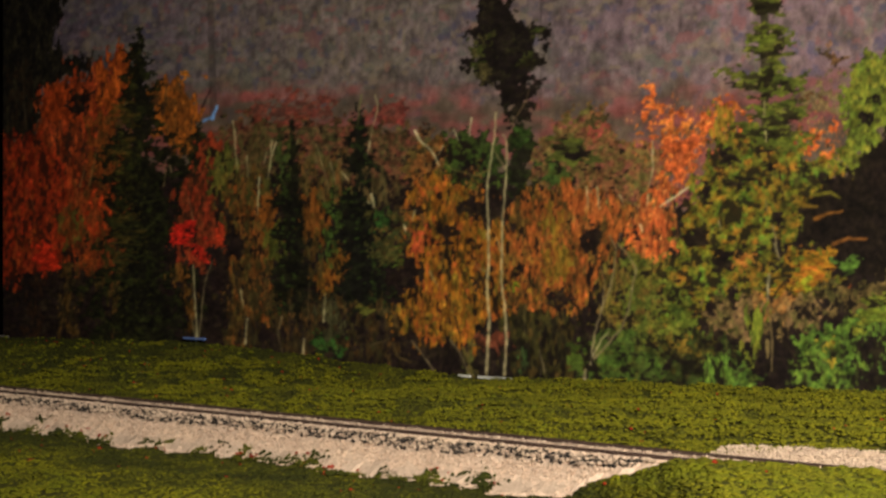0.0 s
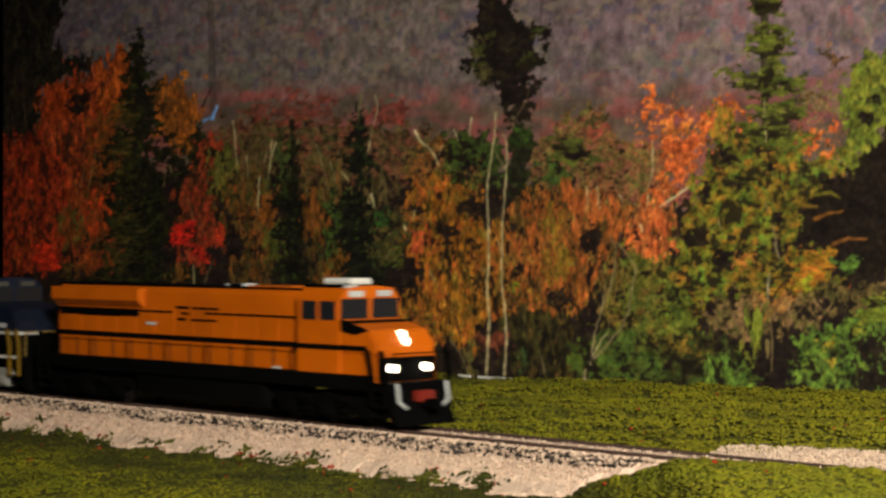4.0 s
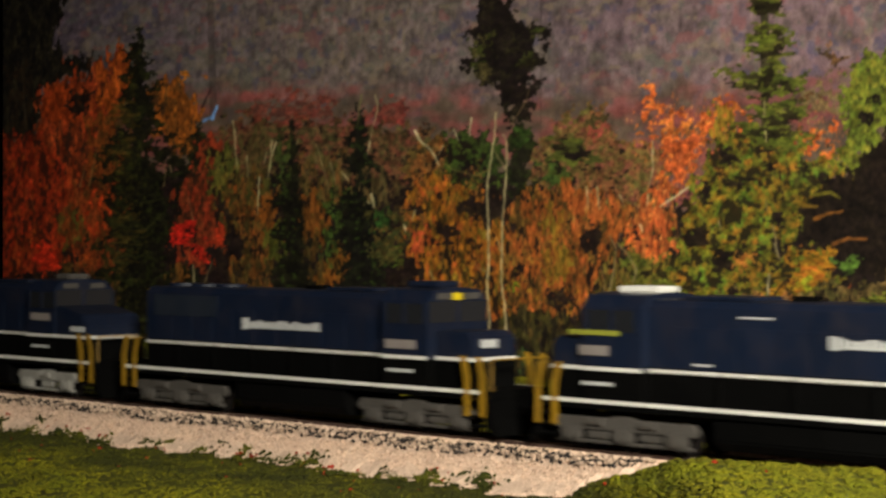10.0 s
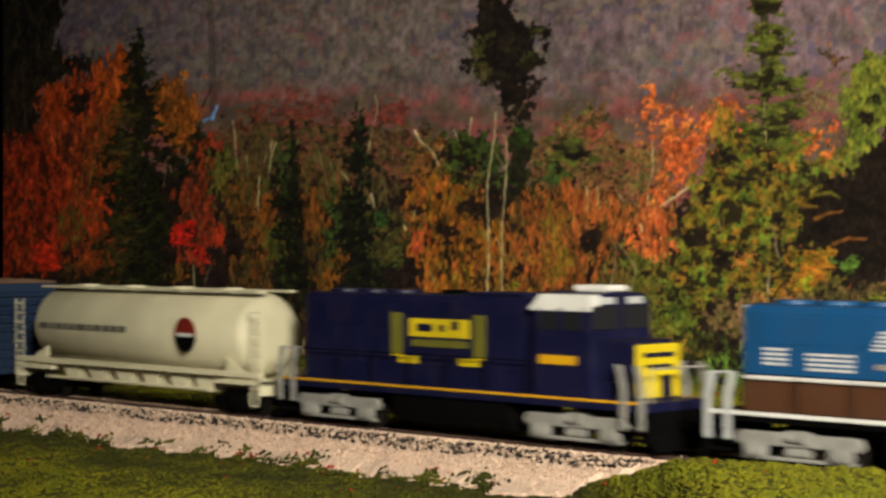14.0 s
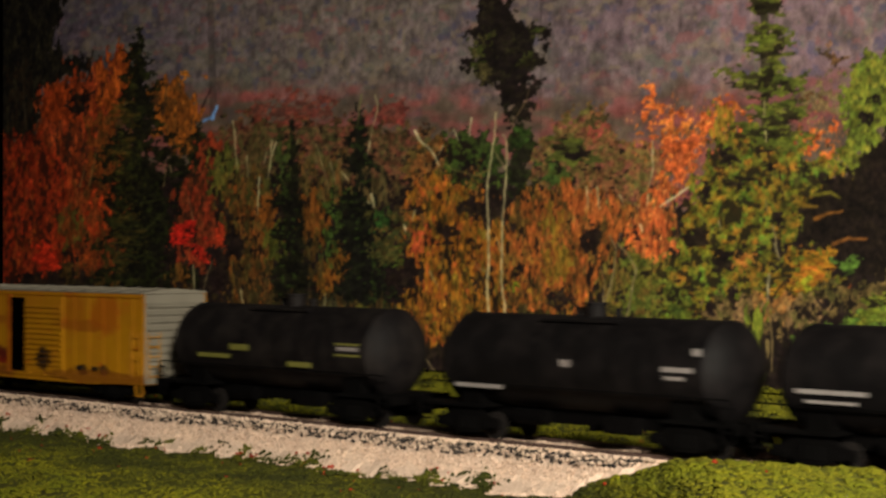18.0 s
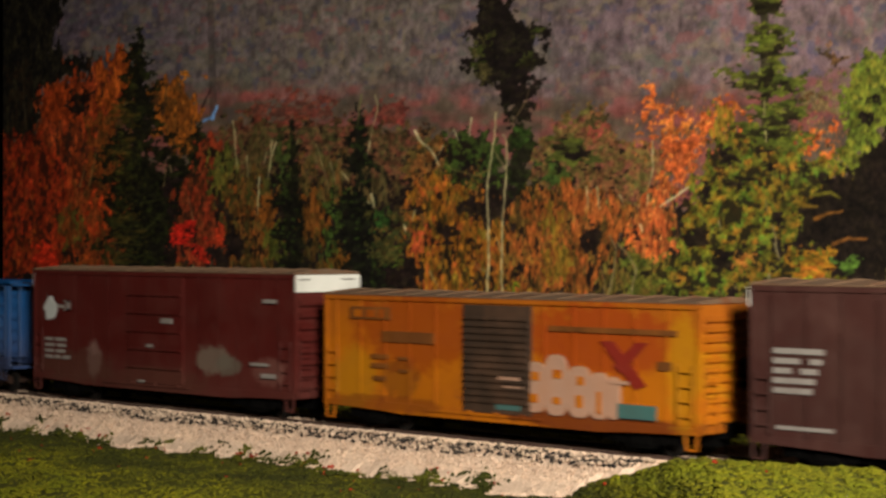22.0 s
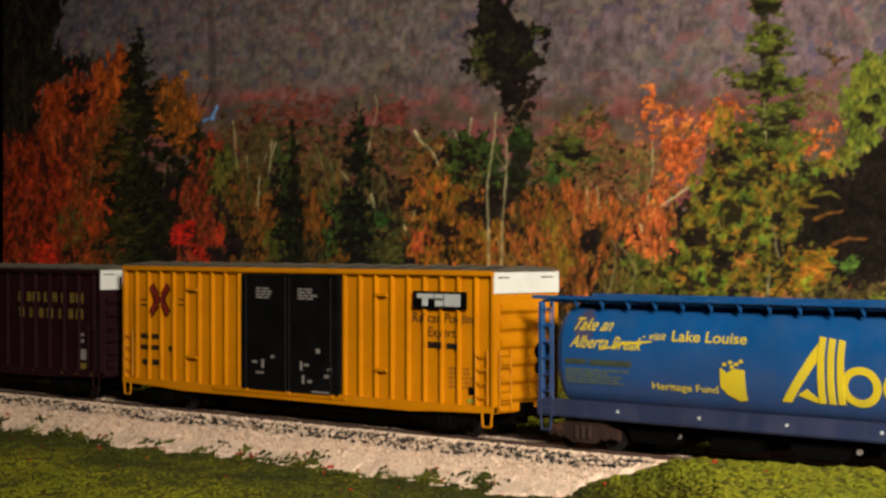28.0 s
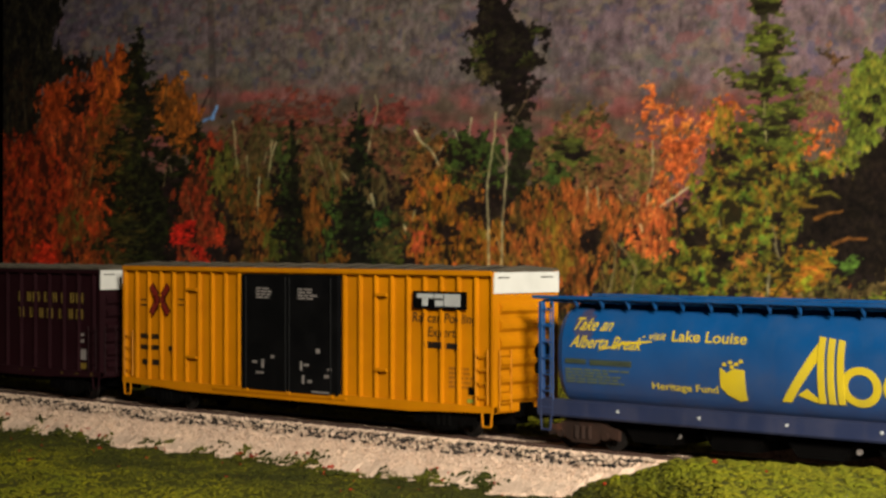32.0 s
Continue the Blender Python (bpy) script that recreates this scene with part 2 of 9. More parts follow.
# ---- mesh helpers ----
def add_box(bm, x0, x1, y0, y1, z0, z1, bevel=0.0):
    vs = [bm.verts.new((x, y, z)) for x in (x0, x1) for y in (y0, y1) for z in (z0, z1)]
    fs = [bm.faces.new([vs[i] for i in f]) for f in ((0, 1, 3, 2), (4, 6, 7, 5), (0, 4, 5, 1), (2, 3, 7, 6), (0, 2, 6, 4), (1, 5, 7, 3))]
    if bevel:
        edges = list({e for f in fs for e in f.edges})
        bmesh.ops.bevel(bm, geom=edges, offset=bevel, segments=2, affect="EDGES")


def add_prism(bm, pts, axis, a0, a1, bevel=0.0):
    """A polygon drawn in the plane across axis ('x': y, z; 'y': x, z; 'z': x, y), drawn out from a0 to a1."""
    def at(p, a):
        return {"x": (a, p[0], p[1]), "y": (p[0], a, p[1]), "z": (p[0], p[1], a)}[axis]
    lo = [bm.verts.new(at(p, a0)) for p in pts]
    hi = [bm.verts.new(at(p, a1)) for p in pts]
    fs = [bm.faces.new(lo), bm.faces.new(hi[::-1])]
    n = len(pts)
    for i in range(n):
        fs.append(bm.faces.new((lo[i], hi[i], hi[(i + 1) % n], lo[(i + 1) % n])))
    bmesh.ops.recalc_face_normals(bm, faces=fs)
    if bevel:
        edges = list({e for f in fs for e in f.edges})
        bmesh.ops.bevel(bm, geom=edges, offset=bevel, segments=2, affect="EDGES")


def add_rod(bm, p, q, r, n=8, r2=None):
    p, q = Vector(p), Vector(q)
    turn = (q - p).to_track_quat("Z", "Y").to_matrix()
    r2 = r if r2 is None else r2
    lo = [bm.verts.new(p + turn @ Vector((r * math.cos(a), r * math.sin(a), 0))) for a in (2 * math.pi * i / n for i in range(n))]
    hi = [bm.verts.new(q + turn @ Vector((r2 * math.cos(a), r2 * math.sin(a), 0))) for a in (2 * math.pi * i / n for i in range(n))]
    bm.faces.new(lo[::-1]), bm.faces.new(hi)
    for i in range(n):
        bm.faces.new((lo[i], lo[(i + 1) % n], hi[(i + 1) % n], hi[i]))


def add_tube(bm, pts, r, n=6):
    for p, q in zip(pts, pts[1:]):
        add_rod(bm, p, q, r, n)


def add_lathe(bm, rings, n=28):
    """Rings (x, radius, z of the middle) along x, closed at both ends."""
    loops = [[bm.verts.new((x, r * math.cos(2 * math.pi * i / n), z + r * math.sin(2 * math.pi * i / n))) for i in range(n)] for x, r, z in rings]
    for a, b in zip(loops, loops[1:]):
        for i in range(n):
            bm.faces.new((a[i], a[(i + 1) % n], b[(i + 1) % n], b[i]))
    bm.faces.new(loops[0][::-1]), bm.faces.new(loops[-1])
    bmesh.ops.recalc_face_normals(bm, faces=bm.faces[:])


def part(name, bm, material, parent, label="", scale=K, smooth=False, category=""):
    """One mesh object under a thing, or under a part."""
    me = bpy.data.meshes.new(name)
    bmesh.ops.scale(bm, vec=(scale, scale, scale), verts=bm.verts[:])
    bm.to_mesh(me)
    bm.free()
    if smooth:
        me.shade_smooth()
        me.set_sharp_from_angle(angle=radians(35))
    me.materials.append(material)
    ob = new(name, me)
    if parent is not None:
        ob.parent = parent
    return tagged(ob, label, category)


def box_part(name, dims, material, parent, label="", bevel=0.0):
    bm = bmesh.new()
    add_box(bm, *dims, bevel)
    return part(name, bm, material, parent, label)


def again(ob, parent, m):
    """The same part once more, with its own pieces, at another place of a thing."""
    made = {ob: parent}
    out = None
    for o in (ob, *ob.children_recursive):
        c = o.copy()
        scene.collection.objects.link(c)
        c.parent = parent if o is ob else made[o.parent]
        made[o] = c
        out = out or c
    out.matrix_basis = m
    return out


def thing(name, label, category, group=""):
    return tagged(new(name), label, category, group)


def shift(x=0, y=0, z=0, rz=0):
    return pose(x * K, y * K, z * K, 0, 0, rz)


def sheet_mesh(name, verts, faces, material, parent=None):
    me = bpy.data.meshes.new(name)
    me.from_pydata(verts, [], faces)
    me.materials.append(material)
    ob = new(name, me)
    if parent is not None:
        ob.parent = parent
    return ob


def lettering(name, words, material, parent, x, y, z, height, width, label="", slant=0.0):
    """Raised words of the built-in font on the side that faces -y; x is their left end, z their foot."""
    cu = bpy.data.curves.new(name, "FONT")
    cu.body, cu.size, cu.extrude, cu.shear, cu.offset = words, 1.0, 0.0, slant, 0.012
    tmp = bpy.data.objects.new(name, cu)
    scene.collection.objects.link(tmp)
    me = bpy.data.meshes.new_from_object(tmp.evaluated_get(bpy.context.evaluated_depsgraph_get()))
    bpy.data.objects.remove(tmp)
    xs = [v.co.x for v in me.vertices]
    ys = [v.co.y for v in me.vertices]
    sx, sz = width / (max(xs) - min(xs)), height / (max(ys) - min(ys))
    x_low, y_low = min(xs), min(ys)
    for v in me.vertices:
        v.co = ((x + (v.co.x - x_low) * sx) * K, y * K, (z + (v.co.y - y_low) * sz) * K)
    me.materials.clear()
    me.materials.append(material)
    ob = new(name, me)
    ob.parent = parent
    return tagged(ob, label)


def bars(name, rows, material, parent, y, label=""):
    """Writing that is not spelt out: flat bars (x0, x1, z0, z1) on the side that faces -y; large ones are parts of their own."""
    small = bmesh.new()
    ob = None
    for x0, x1, z0, z1 in rows:
        if (x1 - x0) * (z1 - z0) > 0.06 and len(rows) > 1:
            ob = box_part(name, (x0, x1, y - 0.012, y + 0.01, z0, z1), material, parent, label)
        else:
            add_box(small, x0, x1, y - 0.012, y + 0.01, z0, z1)
    if small.verts:
        ob = part(name, small, material, parent, label)
    return ob


def text_rows(x0, x1, z0, z1, lines, rnd, word=0.5):
    """Bars like words in lines."""
    out = []
    step = (z1 - z0) / lines
    for i in range(lines):
        x = x0
        end = x0 + (x1 - x0) * rnd.uniform(0.65, 1.0)
        while x < end:
            w = min(word * rnd.uniform(0.4, 1.3), end - x)
            if w > 0.08:
                out.append((x, x + w, z0 + i * step + step * 0.2, z0 + i * step + step * 0.78))
            x += w + word * 0.22
    return out


# ---- the layout ----
BOARD_Y = 0.40
rnd = random.Random(4)


def smooth_step(a, b, x):
    t = np.clip((x - a) / (b - a), 0, 1)
    return t * t * (3 - 2 * t)


def wave(x, y, f, s):
    """A cheap rolling unevenness."""
    return (np.sin(x * f + s) * np.cos(y * f * 1.3 - s * 2) + 0.6 * np.sin(x * f * 2.3 - y * f * 1.9 + s * 3) + 0.35 * np.cos(x * f * 4.9 + y * f * 4.1 + s)) / 1.95


def mound_edge(y):
    """Where a low bank of turf begins beside the track."""
    return 0.122 + np.clip(y, -0.04, -0.012) + 0.95 * np.maximum(-0.04 - y, 0)


def ground_z(x, y):
    """Height of the turf and ballast; the railhead is 0."""
    x, y = np.asarray(x, float), np.asarray(y, float)
    far = np.interp(x, [-0.963, -0.797, -0.687, -0.588, -0.498, -0.384, -0.293, -0.147, -0.086], [-0.0127, -0.0088, -0.0067, -0.0093, -0.0143, -0.0192, -0.0156, -0.0138, -0.0116])
    bed = np.full_like(x, -0.0042)
    z = np.where(y > 0, bed + (far - bed) * smooth_step(0.026, 0.30, y), bed)
    z = z - 0.006 * smooth_step(0.022, 0.045, y) * (1 - smooth_step(0.06, 0.2, y))
    near = -0.0042 - 0.0085 * smooth_step(0.020, 0.046, -y)
    near = near + 0.004 * smooth_step(0.05, 0.12, -y)
    mound = smooth_step(-0.010, 0.050, x - mound_edge(y)) * smooth_step(0.0105, 0.0145, -y)
    crest = -0.0038 + 0.0078 * smooth_step(0.015, 0.036, -y) + 0.004 * smooth_step(0.04, 0.14, -y) + 0.0018 * smooth_step(0.13, 0.19, x) * smooth_step(0.014, 0.026, -y)
    near = near * (1 - mound) + crest * mound
    z = np.where(y < 0, near, z)
    rough = np.where(np.abs(y) < 0.02, 0.0, 1.0)
    return z + rough * (0.0014 * wave(x, y, 38, 1.0) + 0.0010 * wave(x, y, 110, 2.0) + 0.0007 * wave(x, y, 260, 3.0))


xs = np.unique(np.concatenate([np.linspace(-5.4, -1.2, 60), np.linspace(-1.2, 0.45, 331), np.linspace(0.45, 4.6, 60)]))
ys = np.unique(np.concatenate([np.linspace(-0.95, -0.16, 24), np.linspace(-0.16, 0.40, 141)]))
gx, gy = np.meshgrid(xs, ys, indexing="ij")
gz = ground_z(gx, gy)
ny = len(ys)
verts = np.stack([gx, gy, gz], -1).reshape(-1, 3).tolist()
faces = [(i * ny + j, (i + 1) * ny + j, (i + 1) * ny + j + 1, i * ny + j + 1) for i in range(len(xs) - 1) for j in range(ny - 1)]
ground = sheet_mesh("ground", verts, faces, TURF)
tagged(ground, "mossy green turf of a model railway layout", "ground", kind="structure")
for p in ground.data.polygons:
    p.use_smooth = True

# layout bench under the turf
bm = bmesh.new()
add_box(bm, -5.4, 4.6, -0.95, 0.40, -0.09, -0.045)
bench = part("bench_top", bm, soil("bench_wood", (96, 70, 44), (126, 94, 60), 30), None, scale=1.0)
tagged(bench, "plain wooden bench top under the layout", "bench", kind="structure")


def scatter(name, points, sizes, material, seed, flat=0.8, smooth=False):
    """Many small uneven lumps in one mesh."""
    r = np.random.RandomState(seed)
    base = np.array([(1, 0, 0), (-1, 0, 0), (0, 1, 0), (0, -1, 0), (0, 0, 1), (0, 0, -1)], float)
    tris = np.array([(0, 2, 4), (2, 1, 4), (1, 3, 4), (3, 0, 4), (2, 0, 5), (1, 2, 5), (3, 1, 5), (0, 3, 5)])
    n = len(points)
    v = np.repeat(base[None], n, 0) * (1 + r.uniform(-0.4, 0.4, (n, 6, 1)))
    v += r.uniform(-0.25, 0.25, (n, 6, 3))
    a = r.uniform(0, 2 * math.pi, n)
    ca, sa = np.cos(a)[:, None], np.sin(a)[:, None]
    vx = v[..., 0] * ca - v[..., 1] * sa
    vy = v[..., 0] * sa + v[..., 1] * ca
    v = np.stack([vx, vy, v[..., 2] * flat], -1) * np.asarray(sizes)[:, None, None] + np.asarray(points)[:, None, :]
    f = (tris[None] + (np.arange(n) * 6)[:, None, None]).reshape(-1, 3)
    me = bpy.data.meshes.new(name)
    me.from_pydata(v.reshape(-1, 3).tolist(), [], f.tolist())
    me.materials.append(material)
    if smooth:
        me.shade_smooth()
    return new(name, me)


def spread(n, x0, x1, y0, y1, seed, power=1.0):
    r = np.random.RandomState(seed)
    return r.uniform(x0, x1, n), y0 + (y1 - y0) * r.uniform(0, 1, n) ** power, r


def near_edge(x):
    """Where the stone shoulder ends and the near turf begins."""
    x = np.asarray(x, float)
    return -0.0440 + 0.0045 * wave(x, x * 0, 60, 0.5) + 0.004 * wave(x, x * 0, 210, 1.5) + 0.002 * wave(x, x * 0, 620, 0.9)


def on_mound(x, y):
    return x > mound_edge(y)


def in_patch(x, y):
    """A spread of gravel beyond the rails."""
    return (x > 0.096 - 0.42 * (y - 0.009) + 0.003 * wave(x, y, 300, 1.0)) & (y < 0.045 + 0.4 * (x - 0.081) + 0.003 * wave(x, y * 0, 190, 2.0)) & (y < 0.07)


def ballast_z(x, y):
    """Top of the ballast: level with the ties between the rails, falling away to both edges."""
    x, y = np.asarray(x, float), np.asarray(y, float)
    top = -0.0013 + 0.0003 * wave(x, y, 140, 3.0)
    low = ground_z(x, y) + 0.0006
    k = np.where(y < 0, smooth_step(0.019, 0.044, -y), smooth_step(0.016, 0.03, y) * (1 - smooth_step(0.03, 0.07, x)))
    return np.maximum(top * (1 - k) + low * k, low)


# ballast: bed, pale stones, and near-black lumps that stand in for shaded gaps along the tie ends
bx = np.linspace(-1.3, 0.45, 1400)
by = [-0.052, -0.044, -0.036, -0.028, -0.021, -0.016, -0.011, -0.009, 0.0, 0.0085, 0.01, 0.018, 0.026, 0.036, 0.048, 0.062]
bv, bf = [], []
nb = len(by)
for x in bx:
    e = float(near_edge(x))
    for y in by:
        y = min(max(y, e), 0.0102 + 0.05 * float(smooth_step(0.092, 0.115, x)))
        drop = 0.004 if on_mound(x, y) and y < -0.0095 else 0.0
        bv.append((x, y, float(ballast_z(x, y)) - drop))
for i in range(len(bx) - 1):
    for j in range(nb - 1):
        bf.append((i * nb + j, (i + 1) * nb + j, (i + 1) * nb + j + 1, i * nb + j + 1))
ballast = sheet_mesh("ballast", bv, bf, BALLAST_BED)
tagged(ballast, "pale pinkish-beige gravel ballast bed under the track", "ballast", kind="stuff")


def stones(n, y0, y1, seed, small, large, label, test=None, material=STONES, lift=0.0002, x0=-1.25, x1=0.42):
    x, y, r = spread(n, x0, x1, y0, y1, seed)
    keep = ~(on_mound(x, y) & (y < -0.0098))
    if test is not None:
        keep &= test(x, y, r)
    x, y = x[keep], y[keep]
    ob = scatter("ballast_stones", np.stack([x, y, ballast_z(x, y) + lift], -1), r.uniform(small, large, len(x)), material, seed + 1)
    return tagged(ob, label, "gravel", kind="stuff")


def speckle(x, y, r):
    return wave(x, y * 0, 420, 0.3) + 0.6 * wave(x, y, 1300, 1.3) + r.uniform(-0.5, 0.5, len(x))


for count, seed, x0, x1 in ((44000, 11, -0.42, 0.24), (9000, 13, -1.25, -0.42)):
    stones(count, -0.050, -0.0115, seed, 0.00025, 0.0005, "loose pale beige ballast stones", lambda x, y, r: (y > near_edge(x) - 0.002 * r.uniform(0, 1, len(x))) & ((y < -0.0305) | (y > -0.0185) | (r.uniform(0, 1, len(x)) < 0.3)), x0=x0, x1=x1)
stones(70000, 0.0088, 0.075, 21, 0.00028, 0.0006, "loose pale beige ballast stones beyond the rails", lambda x, y, r: in_patch(x, y) | ((y < 0.0104) & (r.uniform(0, 1, len(x)) < 0.5)), COARSE_STONES)
stones(5200, -0.0072, 0.0072, 23, 0.0003, 0.0007, "loose pale beige ballast stones between the rails", None, COARSE_STONES)
# Near-black lumps paint the shade between larger stones.
stones(9000, -0.0300, -0.0195, 31, 0.0005, 0.0010, "near-black lumps drawn as shaded gaps along the tie ends", lambda x, y, r: speckle(x, y, r) > -0.25, GAP_STONES, 0.0005)
stones(4600, -0.0310, -0.0180, 25, 0.0005, 0.0010, "coarse pale stones along the track", lambda x, y, r: speckle(x, y, r) < 0.75, COARSE_STONES, 0.0011)
stones(500, -0.0200, -0.0120, 33, 0.0005, 0.0010, "near-black lumps drawn as shaded gaps beside the rail", lambda x, y, r: speckle(x, y, r) > 0.2, GAP_STONES, 0.0006)

# track: rails of a proper section, ties under them
track = thing("track", "weathered brown model railway track set in pale ballast", "railway track")
for y in (-0.00825, 0.00825):
    bm = bmesh.new()
    w, h = 0.0011, 0.0021
    prof = [(-w, -h), (w, -h), (w, -h + 0.0004), (0.0003, -h + 0.0007), (0.0003, -0.0007), (0.00055, -0.0005), (0.00055, -0.00005), (0.0004, 0.0), (-0.0004, 0.0), (-0.00055, -0.00005), (-0.00055, -0.0005), (-0.0003, -0.0007), (-0.0003, -h + 0.0007), (-w, -h + 0.0004)]
    add_prism(bm, [(y + p, q) for p, q in prof], "x", -5.3, 4.5)
    part("rail", bm, RAIL_STEEL, track, scale=1.0)
bm = bmesh.new()
add_box(bm, -0.0013, 0.0013, -0.0158, 0.0158, -0.0046, -0.0020, 0.0002)
tie = part("tie", bm, TIE_MAT, track, scale=1.0)
tie.location.x = -1.25
for i in range(1, 240):
    c = tie.copy()
    scene.collection.objects.link(c)
    c.location.x = -1.25 + i * 0.007 + rnd.uniform(-0.0004, 0.0004)

def clumps(x, y, f, s):
    """Uneven clumps, 0 to 1, long across the shallow slope and short along it."""
    a, b = (0.7 * x + 0.71 * y) * f, (0.71 * x - 0.7 * y) * f * 0.3
    i, j = np.floor(a), np.floor(b)
    u, v = a - i, b - j
    u, v = u * u * (3 - 2 * u), v * v * (3 - 2 * v)

    def at(p, q):
        return np.mod(np.sin(p * 127.1 + q * 311.7 + s * 74.7) * 43758.5453, 1.0)
    return (at(i, j) * (1 - u) + at(i + 1, j) * u) * (1 - v) + (at(i, j + 1) * (1 - u) + at(i + 1, j + 1) * u) * v


# turf: foam tufts, thick near the camera
def turf(n, x0, x1, y0, y1, seed, size, material=TUFT, test=None, label="mossy green ground foam"):
    x, y, r = spread(n, x0, x1, y0, y1, seed)
    if test is not None:
        k = test(x, y, r)
        x, y = x[k], y[k]
    if material is TUFT:
        # Darker foam takes over towards -x: the light's falloff put into the foam colour.
        falloff_share = np.interp(x, [-0.95, -0.6, -0.2, 0.05], [0.92, 0.66, 0.4, 0.2])
        deep = clumps(x, y, 40, 3) * 0.5 + clumps(x, y, 120, 4) * 0.38 + r.uniform(0, 0.12, len(x)) < falloff_share
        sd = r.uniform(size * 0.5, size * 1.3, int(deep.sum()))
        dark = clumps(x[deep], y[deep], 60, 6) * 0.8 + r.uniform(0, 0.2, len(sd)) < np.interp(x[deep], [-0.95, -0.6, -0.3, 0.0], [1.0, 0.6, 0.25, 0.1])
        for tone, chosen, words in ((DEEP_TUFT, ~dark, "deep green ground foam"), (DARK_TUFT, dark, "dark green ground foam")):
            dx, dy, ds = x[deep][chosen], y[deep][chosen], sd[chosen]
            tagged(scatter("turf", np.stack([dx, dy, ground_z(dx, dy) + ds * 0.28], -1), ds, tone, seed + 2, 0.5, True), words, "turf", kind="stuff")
        x, y = x[~deep], y[~deep]
    s = r.uniform(size * 0.5, size * 1.3, len(x))
    ob = scatter("turf", np.stack([x, y, ground_z(x, y) + s * 0.28 + (size > 0.0008) * 0.0016 * clumps(x, y, 120, 9)], -1), s, material, seed + 1, 0.5, True)
    return tagged(ob, label, "turf", kind="stuff")


def bank(x, y, r):
    return (y < near_edge(x) + 0.003 * r.uniform(-1, 1, len(x))) & ~on_mound(x, y)


def mound_test(x, y, r):
    return (x > mound_edge(y) + 0.005 * r.uniform(-1, 1, len(x))) & (y < -0.0112)


def meadow(n, x0, x1, y0, y1, seed, size, growth, test):
    """Dense foam whose kinds follow each other in patches, from dark green to yellow-green."""
    x, y, r = spread(n, x0, x1, y0, y1, seed)
    k = test(x, y, r)
    x, y = x[k], y[k]
    v = growth(x, y) + r.normal(0, 0.09, len(x))
    s = r.uniform(size * 0.6, size * 1.4, len(x))
    for i, (low, high, tone, words) in enumerate(((-9, 0.22, DARK_TUFT, "dark green ground foam"), (0.22, 0.52, DEEP_TUFT, "deep green ground foam"), (0.52, 0.8, TUFT, "mossy green ground foam"), (0.8, 9, SUNNY_TUFT, "bright yellow-green ground foam"))):
        c = (v >= low) & (v < high)
        if c.any():
            tagged(scatter("turf", np.stack([x[c], y[c], ground_z(x[c], y[c]) + s[c] * 0.08], -1), s[c], tone, seed + 1 + i, 0.3, True), words, "turf", kind="stuff")


def near_growth(x, y):
    """Dark beside the ballast, sunnier away from it."""
    return 0.16 + 0.5 * smooth_step(0.085, 0.15, -y) + 0.45 * (clumps(x, y, 45, 3) - 0.5) + 0.35 * (clumps(x, y, 130, 4) - 0.5)


def mound_growth(x, y):
    rim = smooth_step(0.0, 0.035, x - mound_edge(y)) * smooth_step(0.012, 0.034, -y)
    return 0.3 + 0.62 * rim + 0.55 * (clumps(x, y, 60, 5) - 0.5) + 0.3 * (clumps(x, y, 160, 7) - 0.5)


meadow(60000, -0.32, 0.16, -0.21, -0.03, 41, 0.0009, near_growth, bank)
meadow(9000, -1.05, -0.32, -0.21, -0.03, 44, 0.0014, near_growth, bank)
turf(1500, -1.05, 0.20, -0.12, -0.03, 55, 0.0007, RED_TUFT, lambda x, y, r: bank(x, y, r) & (wave(x, y, 110, 1.0) > 0.3), "red-brown foam flecks on the near turf")
turf(5000, -1.25, 0.30, 0.03, 0.39, 53, 0.0016, DEEP_TUFT, lambda x, y, r: wave(x, y, 55, 7.0) + 0.5 * wave(x, y, 150, 8.0) > 0.35, "deep green foam clumps on the turf")
turf(7000, -1.0, 0.30, 0.03, 0.39, 54, 0.0017, SUNNY_TUFT, lambda x, y, r: wave(x, y, 60, 9.0) + 0.5 * wave(x, y, 170, 3.0) > 0.3, "bright green foam clumps on the turf")
meadow(40000, 0.03, 0.27, -0.17, -0.0105, 42, 0.0009, mound_growth, mound_test)
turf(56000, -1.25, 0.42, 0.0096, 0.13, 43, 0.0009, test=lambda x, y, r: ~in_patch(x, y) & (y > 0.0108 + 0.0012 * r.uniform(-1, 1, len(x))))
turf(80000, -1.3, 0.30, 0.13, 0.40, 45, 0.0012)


def spill(name_label, count, seed, material, reach, each, size):
    """Clusters of foam that have rolled onto the edge of the ballast."""
    r = np.random.RandomState(seed)
    cx = r.uniform(-1.05, 0.05, count)
    cy = near_edge(cx) + reach * r.uniform(-0.3, 1, count) ** 3
    px, py = [], []
    for x, y in zip(cx, cy):
        k = int(r.uniform(*each))
        w = r.uniform(0.0008, 0.0024)
        px.append(r.normal(x, w * 1.7, k))
        py.append(r.normal(y, w * 0.8, k))
    px, py = np.concatenate(px), np.concatenate(py)
    keep = (py < -0.0225) & ~on_mound(px, py)
    px, py = px[keep], py[keep]
    sz = r.uniform(size * 0.5, size * 1.5, len(px))
    z = np.maximum(ballast_z(px, py), ground_z(px, py)) + sz * 0.4
    return tagged(scatter("turf", np.stack([px, py, z], -1), sz, material, seed + 1, 0.8), name_label, "turf", kind="stuff")


